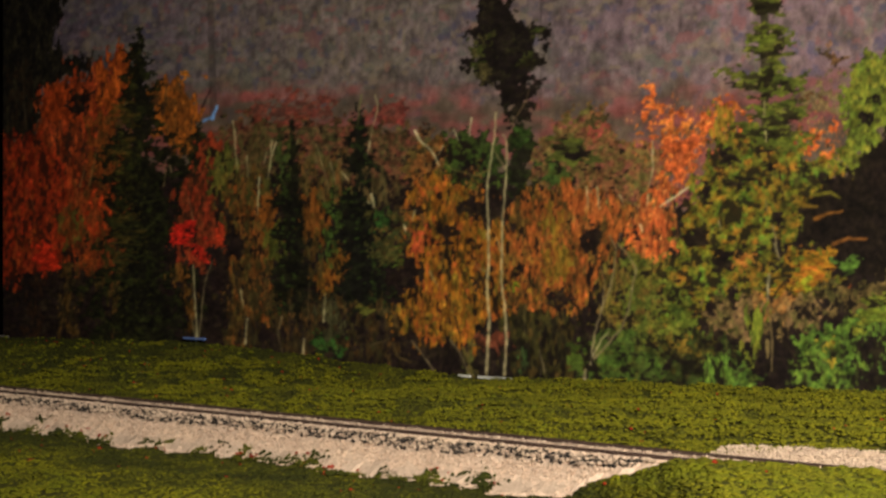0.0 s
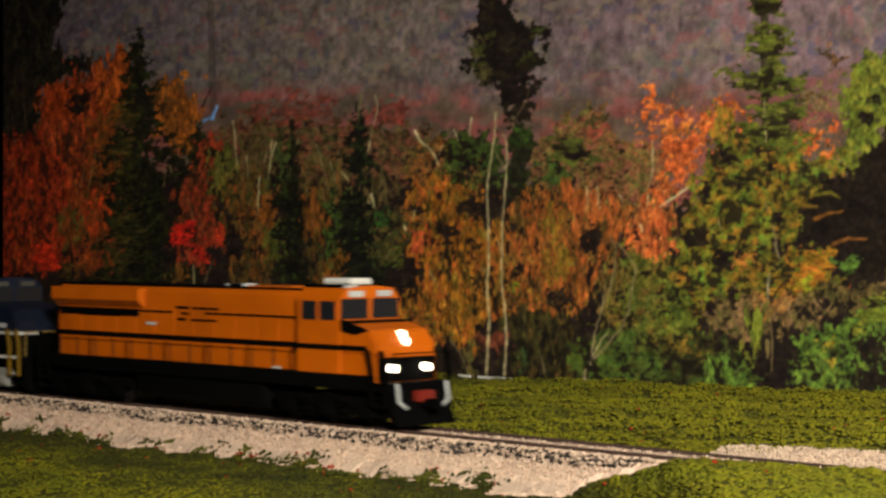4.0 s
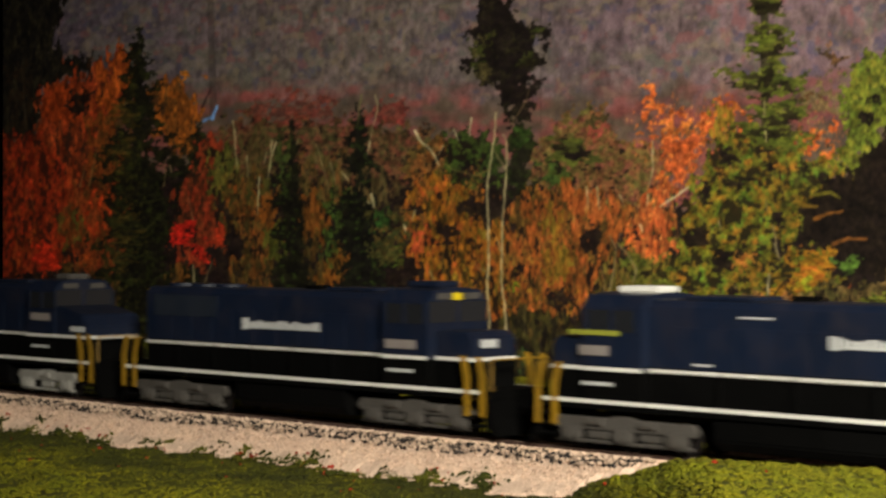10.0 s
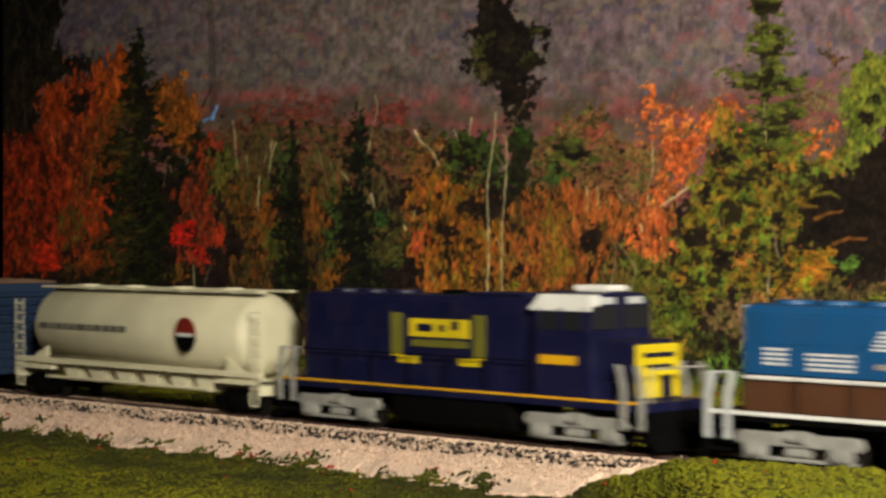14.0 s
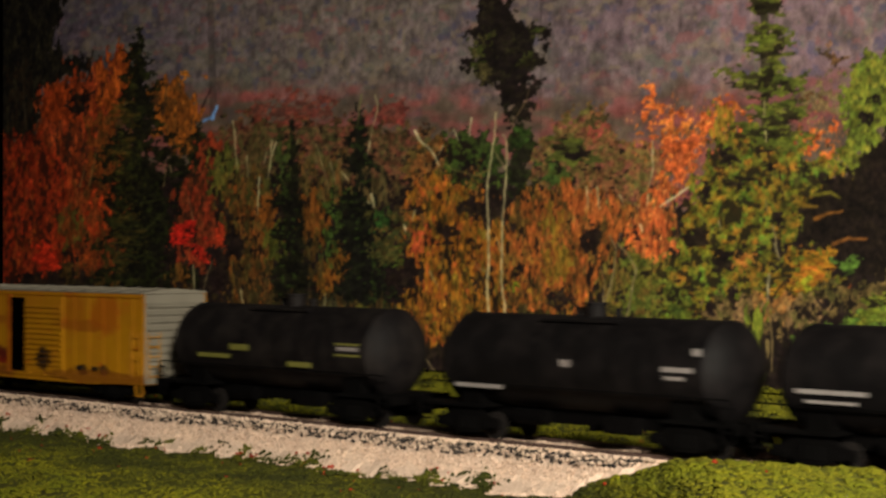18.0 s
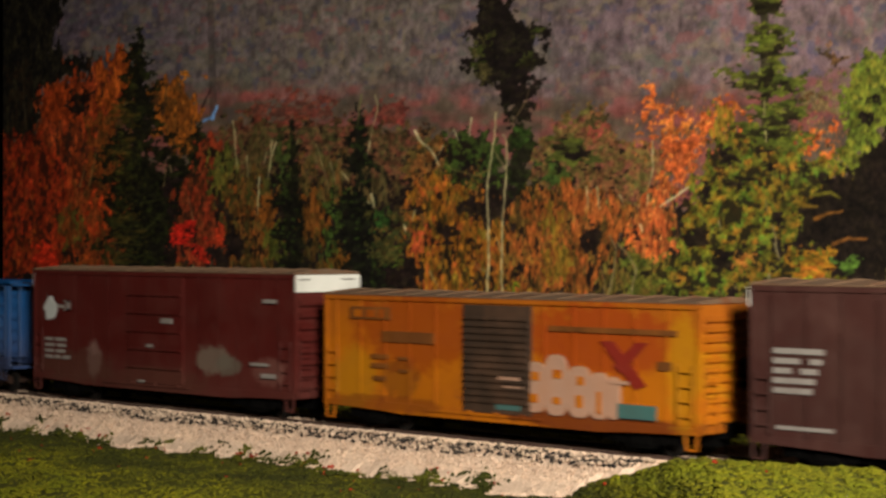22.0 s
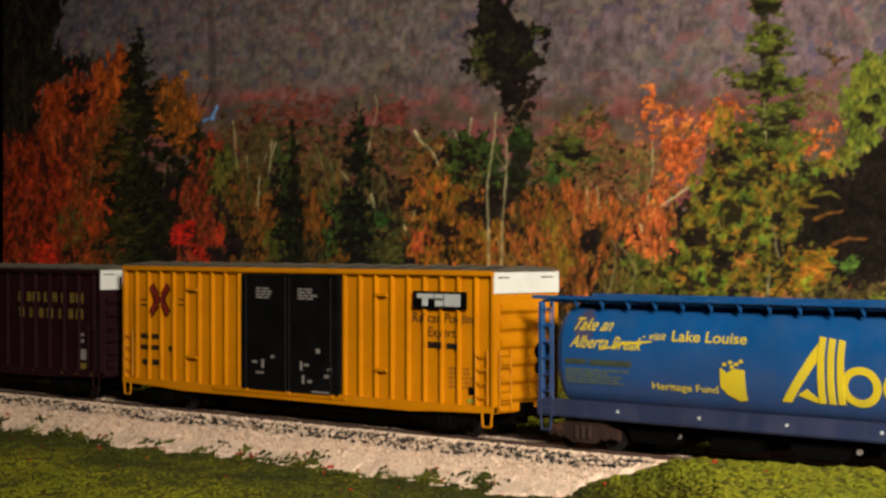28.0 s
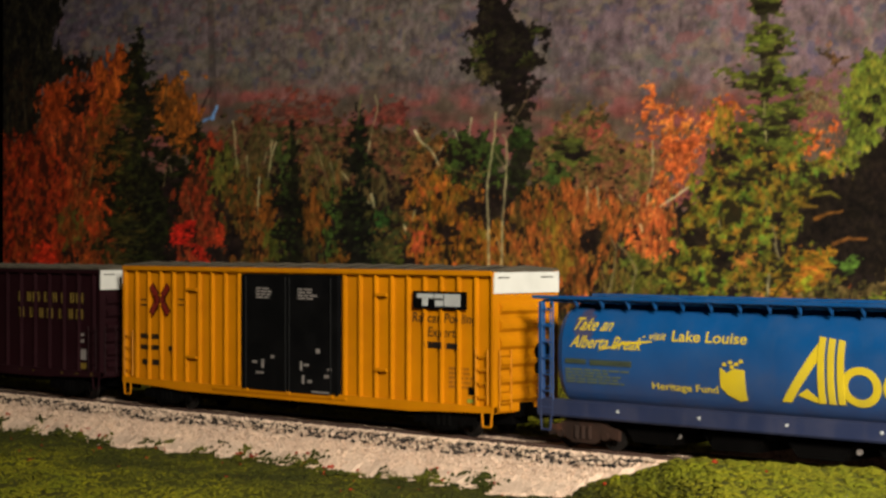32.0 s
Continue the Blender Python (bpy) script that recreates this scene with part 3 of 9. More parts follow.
spill("olive foam clumps spilt on the ballast edge", 90, 47, DEEP_TUFT, 0.009, (8, 40), 0.0007)
spill("dark green foam clumps spilt on the ballast edge", 130, 48, DARK_TUFT, 0.006, (8, 44), 0.0008)
spill("red foam flecks on the ballast edge", 60, 50, RED_TUFT, 0.006, (2, 6), 0.0008)
turf(2600, -1.2, 0.40, -0.10, 0.38, 49, 0.0010, RED_TUFT, test=lambda x, y, r: (np.abs(y) > 0.03) & (wave(x, y, 90, 4.0) > 0.34) & ((y > 0) | (y < near_edge(x))), label="red foam flecks on the turf")

# ---- the room that closes the place ----
wall_paint = soil("room_wall_paint", (150, 142, 130), (162, 154, 142), 4, 0.8)
bm = bmesh.new()
add_box(bm, -6.1, 5.3, -2.6, 0.55, -1.05, -1.0)
tagged(part("floor", bm, soil("room_floor", (84, 76, 66), (98, 88, 76), 6), None, scale=1.0), "plain brown room floor", "floor", kind="structure")
bm = bmesh.new()
add_box(bm, -6.1, 5.3, -2.6, 0.55, 1.5, 1.55)
tagged(part("ceiling", bm, wall_paint, None, scale=1.0), "plain pale ceiling", "ceiling", kind="structure")
for nm, d in (("wall_north", (-6.1, 5.3, 0.42, 0.55, -1.0, 1.5)), ("wall_south", (-6.1, 5.3, -2.6, -2.5, -1.0, 1.5)), ("wall_west", (-6.1, -6.0, -2.5, 0.42, -1.0, 1.5)), ("wall_east", (5.2, 5.3, -2.5, 0.42, -1.0, 1.5))):
    bm = bmesh.new()
    add_box(bm, *d)
    tagged(part(nm, bm, wall_paint, None, scale=1.0), "plain pale painted room wall", "wall", kind="structure")

# ---- printed backdrop: a flat board with two printed sheets of an autumn wood on it ----
bm = bmesh.new()
add_box(bm, -5.4, 4.6, BOARD_Y, BOARD_Y + 0.012, -0.05, 0.62)
INK_BASE = soil("backdrop_print", (50, 40, 40), (92, 78, 72), 90, 0.7)
backdrop = part("backdrop", bm, INK_BASE, None, scale=1.0)
tagged(backdrop, "printed backdrop of an autumn forest below a wooded hillside", "backdrop", kind="structure")

# The printer's canvas: a grid over the board, finer towards its near end.
COLS, ROWS = 880, 490
PRINT_X = np.interp(np.linspace(0, 1, COLS), np.linspace(0, 1, 60), np.cumsum(np.concatenate([[0], np.linspace(1.0, 0.42, 59)])) / np.linspace(1.0, 0.42, 59).sum()) * 0.93 - 0.985
PRINT_Z = np.linspace(-0.032, 0.305, ROWS)
CELL_Z = PRINT_Z[1] - PRINT_Z[0]
XX, ZZ = np.meshgrid(PRINT_X, PRINT_Z)
rng = np.random.RandomState(77)


def octaves(seed, sizes, rows=ROWS, cols=COLS):
    """Soft mottling about -1 to 1; sizes in cells (across, up)."""
    out = np.zeros((rows, cols))
    q = np.random.RandomState(seed)
    for (cu, cv), amp in sizes:
        nu, nv = int(cols / cu) + 3, int(rows / cv) + 3
        grid = q.uniform(-1, 1, (nv, nu))
        u, v = np.arange(cols) / cu, np.arange(rows) / cv
        iu, iv = u.astype(int), v.astype(int)
        fu, fv = u - iu, v - iv
        fu, fv = fu * fu * (3 - 2 * fu), fv * fv * (3 - 2 * fv)
        lines = grid[:, iu] * (1 - fu) + grid[:, iu + 1] * fu
        out += amp * (lines[iv] * (1 - fv)[:, None] + lines[iv + 1] * fv[:, None])
    return out


# mottling of leaves: even, upright (fine sprays) and level (boughs), each at four sizes
GRAINS = {"even": (1.0, 1.0), "upright": (0.62, 1.7), "level": (1.6, 0.7)}
MOTTLE = {g: [octaves(900 + 10 * i + k, [((s * a, s * b), 1.3)], ROWS + 400, COLS + 400) for k, s in enumerate((19, 9, 4.4, 2.1))] for i, (g, (a, b)) in enumerate(GRAINS.items())}


def cells(x, z):
    return np.interp(x, PRINT_X, np.arange(COLS)), (z - PRINT_Z[0]) / CELL_Z


def printed(rgb):
    """Ink for a tone of the photograph."""
    return np.array(rgb, float) / 255 * np.array([1.04, 1.09, 1.0])


def window(u0, u1, v0, v1):
    u0, u1, v0, v1 = max(int(u0), 0), min(int(u1) + 1, COLS), max(int(v0), 0), min(int(v1) + 1, ROWS)
    return (u0, u1, v0, v1) if u1 - u0 > 1 and v1 - v0 > 1 else None


def sampler(q, win, grain):
    u0, u1, v0, v1 = win

    def take(k):
        a, b = q.randint(400), q.randint(400)
        return MOTTLE[grain][k][v0 + b:v1 + b, u0 + a:u1 + a]
    return take


def tones(q, take, shape, palette, contrast=1.0):
    """Leaf clumps of several tones, each clump with its own light and dark."""
    total, colour = np.zeros(shape), np.zeros(shape + (3,))
    for rgb, w in palette:
        e = w * np.exp(1.5 * take(1) + 2.2 * take(2) + 1.5 * take(3))
        colour += e[..., None] * printed(rgb)
        total += e
    light = 1 + contrast * (0.10 * take(1) + 0.17 * take(2) + 0.24 * take(3))
    return colour / total[..., None] * light[..., None]


def mass(outline, palette, seed, gap=0.2, grain="even", ragged=5.0, airy=False, alpha=0.95, shade=(22, 16, 16), contrast=1.0):
    """A mass of leaves inside an outline with a ragged border and gaps: dark, or open if airy."""
    q = np.random.RandomState(seed)
    pu, pv = cells(np.array([p[0] for p in outline]), np.array([p[1] for p in outline]))
    win = window(pu.min() - ragged * 2, pu.max() + ragged * 2, pv.min() - ragged * 2, pv.max() + ragged * 2)
    if win is None:
        return
    u0, u1, v0, v1 = win
    take = sampler(q, win, grain)
    uu, vv = np.meshgrid(np.arange(u0, u1, dtype=float), np.arange(v0, v1, dtype=float))
    uu += ragged * (0.8 * take(1) + 0.8 * take(2) + 0.5 * take(3))
    vv += ragged * (0.8 * take(1) + 0.8 * take(2) + 0.5 * take(3))
    inside = np.zeros(uu.shape, bool)
    for (a, b), (c, d) in zip(zip(pu, pv), zip(np.roll(pu, 1), np.roll(pv, 1))):
        if b != d:
            inside ^= ((b > vv) != (d > vv)) & (uu < (c - a) * (vv - b) / (d - b) + a)
    cover = inside * alpha
    colour = tones(q, take, uu.shape, palette, contrast)
    if gap > 0:
        g = 0.7 * take(1) + 0.8 * take(2) + 0.55 * take(3)
        k = np.clip((g - np.quantile(g, 1 - gap)) / 0.22, 0, 1)
        if airy:
            cover = cover * (1 - k)
        else:
            colour += (printed(shade) - colour) * (k * 0.9)[..., None]
    area = canvas[v0:v1, u0:u1]
    area += (colour - area) * cover[..., None]


def conifer(tip, base, half, palette, seed, tiers=16, power=0.8, droop=0.5, open_share=0.5, grain="even", lit=(44, 48, 26), lit_share=0.25, lit_side=-0.2, ragged=2.0):
    """A spruce: drooping tiers of boughs round a straight trunk; half is its half width in cells at the foot."""
    q = np.random.RandomState(seed)
    (tu, tv), (bu, bv) = cells(*tip), cells(*base)
    win = window(min(tu, bu) - half * 1.5 - 4, max(tu, bu) + half * 1.5 + 4, bv - 2, tv + 2)
    u0, u1, v0, v1 = win
    take = sampler(q, win, grain)
    uu, vv = np.meshgrid(np.arange(u0, u1, dtype=float), np.arange(v0, v1, dtype=float))
    uu, vv = uu + ragged * (take(2) + 0.8 * take(3)), vv + ragged * (take(2) + 0.8 * take(3))
    h = np.clip((tv - vv) / (tv - bv), 0, 1)
    du = uu - (tu + (bu - tu) * h)
    rel = np.abs(du) / half
    side = np.where(du > 0, 0.37, 0.0)
    phase = (h ** 0.85) * tiers - droop * rel * 4 + side + 0.35 * take(0)
    saw = phase - np.floor(phase)
    width = (0.03 + h ** power) * (1 - open_share + open_share * (1 - saw) ** 0.8) * (1 + 0.35 * take(0) + 0.25 * take(1))
    cover = (rel < width) * (h > 0) * (vv > bv) * 0.96
    colour = tones(q, take, uu.shape, palette)
    k = np.clip((0.7 * take(2) + 0.6 * take(3) + 0.5 * (saw - 0.5) + lit_side * np.sign(du) * np.minimum(rel * 3, 1) - (0.9 - 1.6 * lit_share)) / 0.3, 0, 1)
    colour += (printed(lit) * (1 + 0.2 * take(3))[..., None] - colour) * (k * 0.85)[..., None]
    area = canvas[v0:v1, u0:u1]
    area += (colour - area) * cover[..., None]


def stroke(pts, width, rgb, alpha=0.85, end=0.5):
    """A tapering trunk, twig or bough; width in cells."""
    pu, pv = cells(np.array([p[0] for p in pts]), np.array([p[1] for p in pts]))
    win = window(pu.min() - width - 3, pu.max() + width + 3, pv.min() - width - 3, pv.max() + width + 3)
    if win is None:
        return
    u0, u1, v0, v1 = win
    uu, vv = np.meshgrid(np.arange(u0, u1, dtype=float), np.arange(v0, v1, dtype=float))
    best = np.zeros(uu.shape)
    n = len(pts) - 1
    uu, vv = uu + 0.35 * MOTTLE["even"][2][v0:v1, u0:u1], vv + 0.35 * MOTTLE["even"][2][v0 + 30:v1 + 30, u0 + 30:u1 + 30]
    for i in range(n):
        ex, ey = pu[i + 1] - pu[i], pv[i + 1] - pv[i]
        f = np.clip(((uu - pu[i]) * ex + (vv - pv[i]) * ey) / max(ex * ex + ey * ey, 1e-6), 0, 1)
        d = np.hypot(uu - pu[i] - ex * f, vv - pv[i] - ey * f)
        w = width * 0.36 * (1 - (1 - end) * (i + f) / n)
        best = np.maximum(best, np.clip((w + 0.55 - d) / 0.8, 0, 1) * np.minimum(1, (w + 0.2) / 0.7))
    tone = printed(rgb) * (1 + 0.22 * MOTTLE["even"][2][v0 + 60:v1 + 60, u0 + 60:u1 + 60])[..., None]
    area = canvas[v0:v1, u0:u1]
    area += (tone - area) * (best * alpha)[..., None]


def sparks(outline, n, palette, seed, size=1.0, alpha=0.7):
    """Single lit leaves inside a box, in loose clusters."""
    q = np.random.RandomState(seed)
    (a, c), (b, d) = outline
    cx, cz = q.uniform(a, b, max(n // 5, 1)), q.uniform(min(c, d), max(c, d), max(n // 5, 1))
    for i in range(n):
        j = q.randint(len(cx))
        x, z = cx[j] + q.normal(0, 0.0035), cz[j] + q.normal(0, 0.004)
        stroke([(x, z), (x + q.uniform(-1, 1) * 0.0006, z - q.uniform(0.0006, 0.002))], size * q.uniform(0.8, 1.7), palette[q.randint(len(palette))], alpha * q.uniform(0.6, 1.0), 0.8)


# hillside: far bare and coloured woods, mottled at several scales
def tint(rgb):
    return np.array(rgb, float)[None, None] / 255


grey, violet, tan, mauve, maroon, pinkish = tint((92, 82, 85)), tint((78, 68, 80)), tint((114, 102, 92)), tint((120, 100, 104)), tint((122, 64, 62)), tint((144, 120, 118))
mid_w = np.clip(1 - np.abs(XX - (-0.5013)) / 0.22, 0, 1)[..., None]
right_w = smooth_step(-0.4134, -0.1459, XX)[..., None]
left_w = (1 - smooth_step(-0.8741, -0.6372, XX))[..., None]
base = grey * (1 - mid_w * 0.6) + tan * mid_w * 0.6
base = base * (1 - right_w) + (mauve * 0.75 + pinkish * 0.25) * right_w
base = base * (1 - left_w * 0.8) + violet * left_w * 0.8
m1 = octaves(5, [((20, 16), 0.4), ((9, 9), 0.6), ((4, 5), 0.6)])[..., None]
m2 = octaves(6, [((40, 22), 0.6), ((14, 10), 0.6), ((6, 6), 0.4)])[..., None]
m3 = octaves(7, [((2.6, 8), 0.7), ((2, 3), 0.5)])[..., None]
hill = base * 0.9 * (1 + 0.26 * m1 + (0.2 - 0.08 * right_w) * m3 + 0.06 * rng.uniform(-1, 1, (ROWS, COLS, 1)))
hill = hill + (tint((122, 96, 108)) - hill) * np.clip(m2 * 0.9 - 0.1, 0, 0.55) * (0.4 + right_w * 0.6)
hill = hill + (tint((114, 106, 92)) - hill) * np.clip(-m2 * 0.9 - 0.15, 0, 0.45)
hill = hill + (tint((70, 66, 60)) - hill) * np.clip(octaves(8, [((18, 14), 0.7), ((7, 6), 0.5)])[..., None] - 0.45, 0, 0.7)
red_line = np.interp(PRINT_X, [-0.9599, -0.6306, -0.4218, -0.2689, -0.0847], [0.1988, 0.1847, 0.1671, 0.1639, 0.1578])[None]
low = smooth_step(0.012, -0.016, ZZ - red_line + 0.010 * octaves(9, [((24, 14), 0.7), ((9, 7), 0.5)]))[..., None]
scarlet = np.clip(octaves(10, [((26, 12), 0.8), ((9, 6), 0.5)])[..., None] + 0.25, 0, 0.85)
hill = hill * (1 - low) + low * ((tint((84, 70, 60)) * (1 + 0.2 * m1)) * (1 - scarlet) + maroon * (1 + 0.14 * m1 + 0.1 * m3) * scarlet)
for seed, rgb, most in ((11, (74, 72, 96), 0.6), (12, (90, 94, 86), 0.45), (13, (132, 84, 84), 0.55), (14, (140, 122, 100), 0.5)):
    spots = octaves(seed, [((13, 10), 0.6), ((6, 6), 0.7), ((2.5, 3), 0.25)])[..., None]
    hill = hill + (tint(rgb) * (0.85 + 0.15 * right_w) - hill) * np.clip(spots * 1.8 - 0.75, 0, most) * (1 - 0.7 * low)
canvas = hill * 1.13

# inks of the photograph
SHADE = [((24, 17, 19), 4), ((31, 22, 22), 3), ((42, 33, 26), 1.5)]
SPRUCE = [((20, 18, 15), 4), ((28, 26, 18), 2), ((40, 42, 22), 1)]
RED = [((152, 52, 28), 4), ((122, 46, 26), 3), ((174, 70, 34), 2.5), ((84, 40, 26), 2.5)]
SCARLET = [((146, 42, 24), 4), ((172, 50, 28), 2), ((118, 38, 24), 4), ((140, 62, 28), 2), ((86, 34, 24), 3)]
AMBER = [((150, 76, 28), 4), ((120, 64, 28), 3), ((96, 60, 30), 2), ((172, 92, 34), 1)]
BROWN = [((108, 62, 32), 3), ((78, 62, 32), 4), ((136, 68, 32), 2), ((52, 44, 26), 3)]
OLIVE = [((84, 78, 36), 4), ((66, 68, 32), 3), ((104, 82, 38), 2)]
LEAF = [((58, 74, 34), 4), ((74, 88, 38), 2), ((46, 54, 28), 3)]
THICKET = [((146, 82, 28), 4), ((124, 78, 28), 3), ((168, 100, 34), 2), ((98, 82, 32), 3), ((160, 70, 36), 3), ((52, 44, 24), 3)]
RUST = [((156, 76, 36), 4), ((132, 70, 34), 3), ((104, 76, 36), 3), ((184, 88, 46), 1.5), ((60, 46, 26), 3)]
FIR = [((108, 104, 34), 4), ((90, 90, 32), 4), ((84, 108, 38), 3), ((156, 96, 36), 3), ((128, 90, 34), 2.5), ((60, 56, 28), 2.5)]
LIME = [((106, 110, 38), 4), ((92, 104, 38), 3), ((122, 112, 42), 2), ((78, 84, 34), 2)]
BUSH = [((86, 110, 42), 4), ((70, 94, 40), 4), ((110, 128, 48), 2), ((40, 36, 24), 2.5)]
FLAME = [((206, 94, 46), 4), ((224, 120, 66), 2), ((176, 74, 42), 3), ((190, 108, 50), 1)]
TWIGGY = [((112, 86, 60), 3), ((96, 76, 48), 3), ((128, 92, 68), 2), ((84, 78, 42), 2)]
FAR = [((76, 62, 42), 4), ((94, 56, 42), 3), ((104, 52, 46), 2), ((62, 60, 36), 2)]
BARK, PALE, GREYBARK = (206, 190, 158), (176, 156, 124), (128, 108, 84)

# dark join in the print, bare stems on the hill
stroke([(-0.6708, 0.2588), (-0.6667, 0.1658)], 9, (48, 40, 42), 0.35, 1.0)
q = np.random.RandomState(102)
for i in range(260):
    x, z = q.uniform(-0.68, -0.40), q.uniform(0.176, 0.25)
    stroke([(x, z), (x + q.uniform(-0.0006, 0.0006), z + q.uniform(0.004, 0.010))], 0.9, ((132, 116, 92), (108, 96, 80), (122, 100, 86))[q.randint(3)], 0.45, 0.8)

# far woods at the foot of the hill
mass([(-0.6620, 0.1488), (-0.6188, 0.1615), (-0.5497, 0.1543), (-0.5024, 0.1483), (-0.4684, 0.1488), (-0.4144, 0.1391), (-0.4091, 0.0689), (-0.6586, 0.0689)], FAR, 201, 0.12, ragged=9)
mass([(-0.6319, 0.1724), (-0.5868, 0.1750), (-0.5437, 0.1687), (-0.5258, 0.1630), (-0.5497, 0.1543), (-0.6188, 0.1574)], [((116, 48, 42), 3), ((92, 48, 44), 2)], 202, 0.3, ragged=7, airy=True, alpha=0.7)
mass([(-0.5024, 0.1580), (-0.4684, 0.1640), (-0.4601, 0.1503), (-0.4852, 0.1457)], [((124, 46, 44), 3), ((104, 52, 48), 2)], 203, 0.3, ragged=6, airy=True, alpha=0.75)
mass([(-0.3438, 0.1257), (-0.3223, 0.1460), (-0.2876, 0.1541), (-0.2795, 0.1424), (-0.2653, 0.1248), (-0.2307, 0.1286), (-0.2307, 0.0722), (-0.3438, 0.0725)], [((104, 84, 48), 3), ((120, 72, 50), 3), ((88, 80, 44), 3), ((122, 66, 58), 2)], 204, 0.08, ragged=8)
mass([(-0.2945, 0.1396), (-0.2809, 0.1407), (-0.2822, 0.1322), (-0.2922, 0.1326)], [((146, 64, 58), 3), ((120, 58, 52), 2)], 205, 0.2, ragged=4, airy=True)

# deep shade under the trees
mass([(-1.0163, 0.1675), (-0.9092, 0.1537), (-0.8113, 0.1275), (-0.7214, 0.1251), (-0.6519, 0.1149), (-0.6059, 0.1221), (-0.5497, 0.1047), (-0.5024, 0.1193), (-0.4573, 0.1030), (-0.4144, 0.1096), (-0.3734, 0.1158), (-0.3342, 0.1007), (-0.2741, 0.0791), (-0.2392, 0.0856), (-0.2017, 0.1015), (-0.1390, 0.1002), (-0.0742, 0.0989), (-0.0741, -0.0299), (-1.0167, -0.0938)], SHADE, 206, 0.0, ragged=9)

# first trees: dark spruce at the edge, red and amber maples
mass([(-1.0161, 0.3005), (-0.8689, 0.2863), (-0.8640, 0.2489), (-0.8788, 0.2362), (-0.8722, 0.2227), (-0.8175, 0.2181), (-0.8349, 0.2047), (-0.8657, 0.2029), (-0.8939, 0.1929), (-0.9075, 0.1536), (-1.0163, 0.1527)], [((20, 17, 17), 5), ((30, 26, 22), 2), ((46, 40, 30), 1)], 210, 0.0, "upright", 6)
mass([(-0.9526, 0.2177), (-0.9091, 0.2196), (-0.9075, 0.1631), (-0.9438, 0.1622)], [((52, 34, 26), 3), ((38, 30, 24), 2)], 211, 0.4, "upright", 6, True, 0.6)
mass([(-0.9041, 0.1535), (-0.9007, 0.1862), (-0.8839, 0.1993), (-0.8608, 0.2017), (-0.8542, 0.2160), (-0.8349, 0.2002), (-0.8230, 0.2162), (-0.8065, 0.2075), (-0.7911, 0.2288), (-0.7834, 0.2194), (-0.7683, 0.2218), (-0.7698, 0.1883), (-0.7759, 0.1687), (-0.7911, 0.1663), (-0.7789, 0.1489), (-0.7714, 0.1265), (-0.7639, 0.1108), (-0.7729, 0.0933), (-0.7851, 0.0859), (-0.7989, 0.0600), (-0.8192, 0.0454), (-0.8431, 0.0506), (-0.8593, 0.0680), (-0.8757, 0.0457), (-0.9179, 0.0500), (-0.9264, 0.1306)], RED, 212, 0.24, "upright", 7, shade=(50, 28, 22))
mass([(-1.0163, 0.1646), (-0.9351, 0.1604), (-0.9007, 0.1600), (-0.8674, 0.1290), (-0.8609, 0.0920), (-0.8757, 0.0457), (-0.9094, 0.0416), (-1.0165, 0.0246)], SCARLET, 213, 0.3, "upright", 8, shade=(52, 24, 20))
mass([(-0.8097, 0.2086), (-0.7911, 0.2270), (-0.7834, 0.2194), (-0.7698, 0.2211), (-0.7713, 0.1884), (-0.7957, 0.1674), (-0.8191, 0.1730)], [((164, 74, 30), 4), ((138, 60, 28), 3)], 214, 0.2, "upright", 5, True)
mass([(-0.9007, 0.1862), (-0.8822, 0.1992), (-0.8429, 0.1970), (-0.8510, 0.1653), (-0.8923, 0.1648)], [((156, 58, 26), 4), ((128, 48, 24), 3)], 215, 0.25, "upright", 5, True)
mass([(-0.8575, 0.1895), (-0.8349, 0.1920), (-0.8222, 0.1867), (-0.8365, 0.1729), (-0.8559, 0.1747)], SHADE, 216, 0.0, ragged=5)
mass([(-0.8349, 0.1715), (-0.7919, 0.1695), (-0.7767, 0.1444), (-0.7843, 0.1135), (-0.8270, 0.1143)], [((98, 56, 28), 3), ((128, 62, 28), 3), ((66, 54, 28), 2)], 217, 0.2, "upright", 7, True, 0.8)
mass([(-0.8691, 0.0944), (-0.8350, 0.0963), (-0.8382, 0.0735), (-0.8593, 0.0597), (-0.8724, 0.0736)], OLIVE, 218, 0.3, "upright", 5, True, 0.85)
mass([(-0.9110, 0.0671), (-0.8757, 0.0680), (-0.8733, 0.0467), (-0.9042, 0.0445)], [((196, 46, 28), 4), ((168, 40, 26), 2)], 219, 0.1, "even", 5)
mass([(-0.8350, 0.1100), (-0.8035, 0.1116), (-0.8051, 0.0770), (-0.8303, 0.0762)], [((188, 60, 28), 4), ((158, 54, 28), 2)], 220, 0.2, "even", 6, True)
mass([(-0.8431, 0.0589), (-0.8098, 0.0563), (-0.8114, 0.0482), (-0.8415, 0.0497)], [((160, 66, 30), 3), ((126, 60, 30), 2)], 221, 0.2, "even", 4, True)
mass([(-0.8350, 0.1282), (-0.7691, 0.1264), (-0.7715, 0.0468), (-0.7959, 0.0376), (-0.8512, 0.0460), (-0.8757, 0.0829)], [((104, 48, 26), 3), ((76, 50, 28), 3), ((130, 56, 28), 2)], 208, 0.35, "upright", 8, True, 0.85)
mass([(-0.8724, 0.0504), (-0.8415, 0.0497), (-0.8448, -0.0107), (-0.8708, -0.0126)], [((66, 48, 28), 3), ((86, 58, 30), 2), ((44, 36, 26), 3)], 222, 0.35, "upright", 5, True)
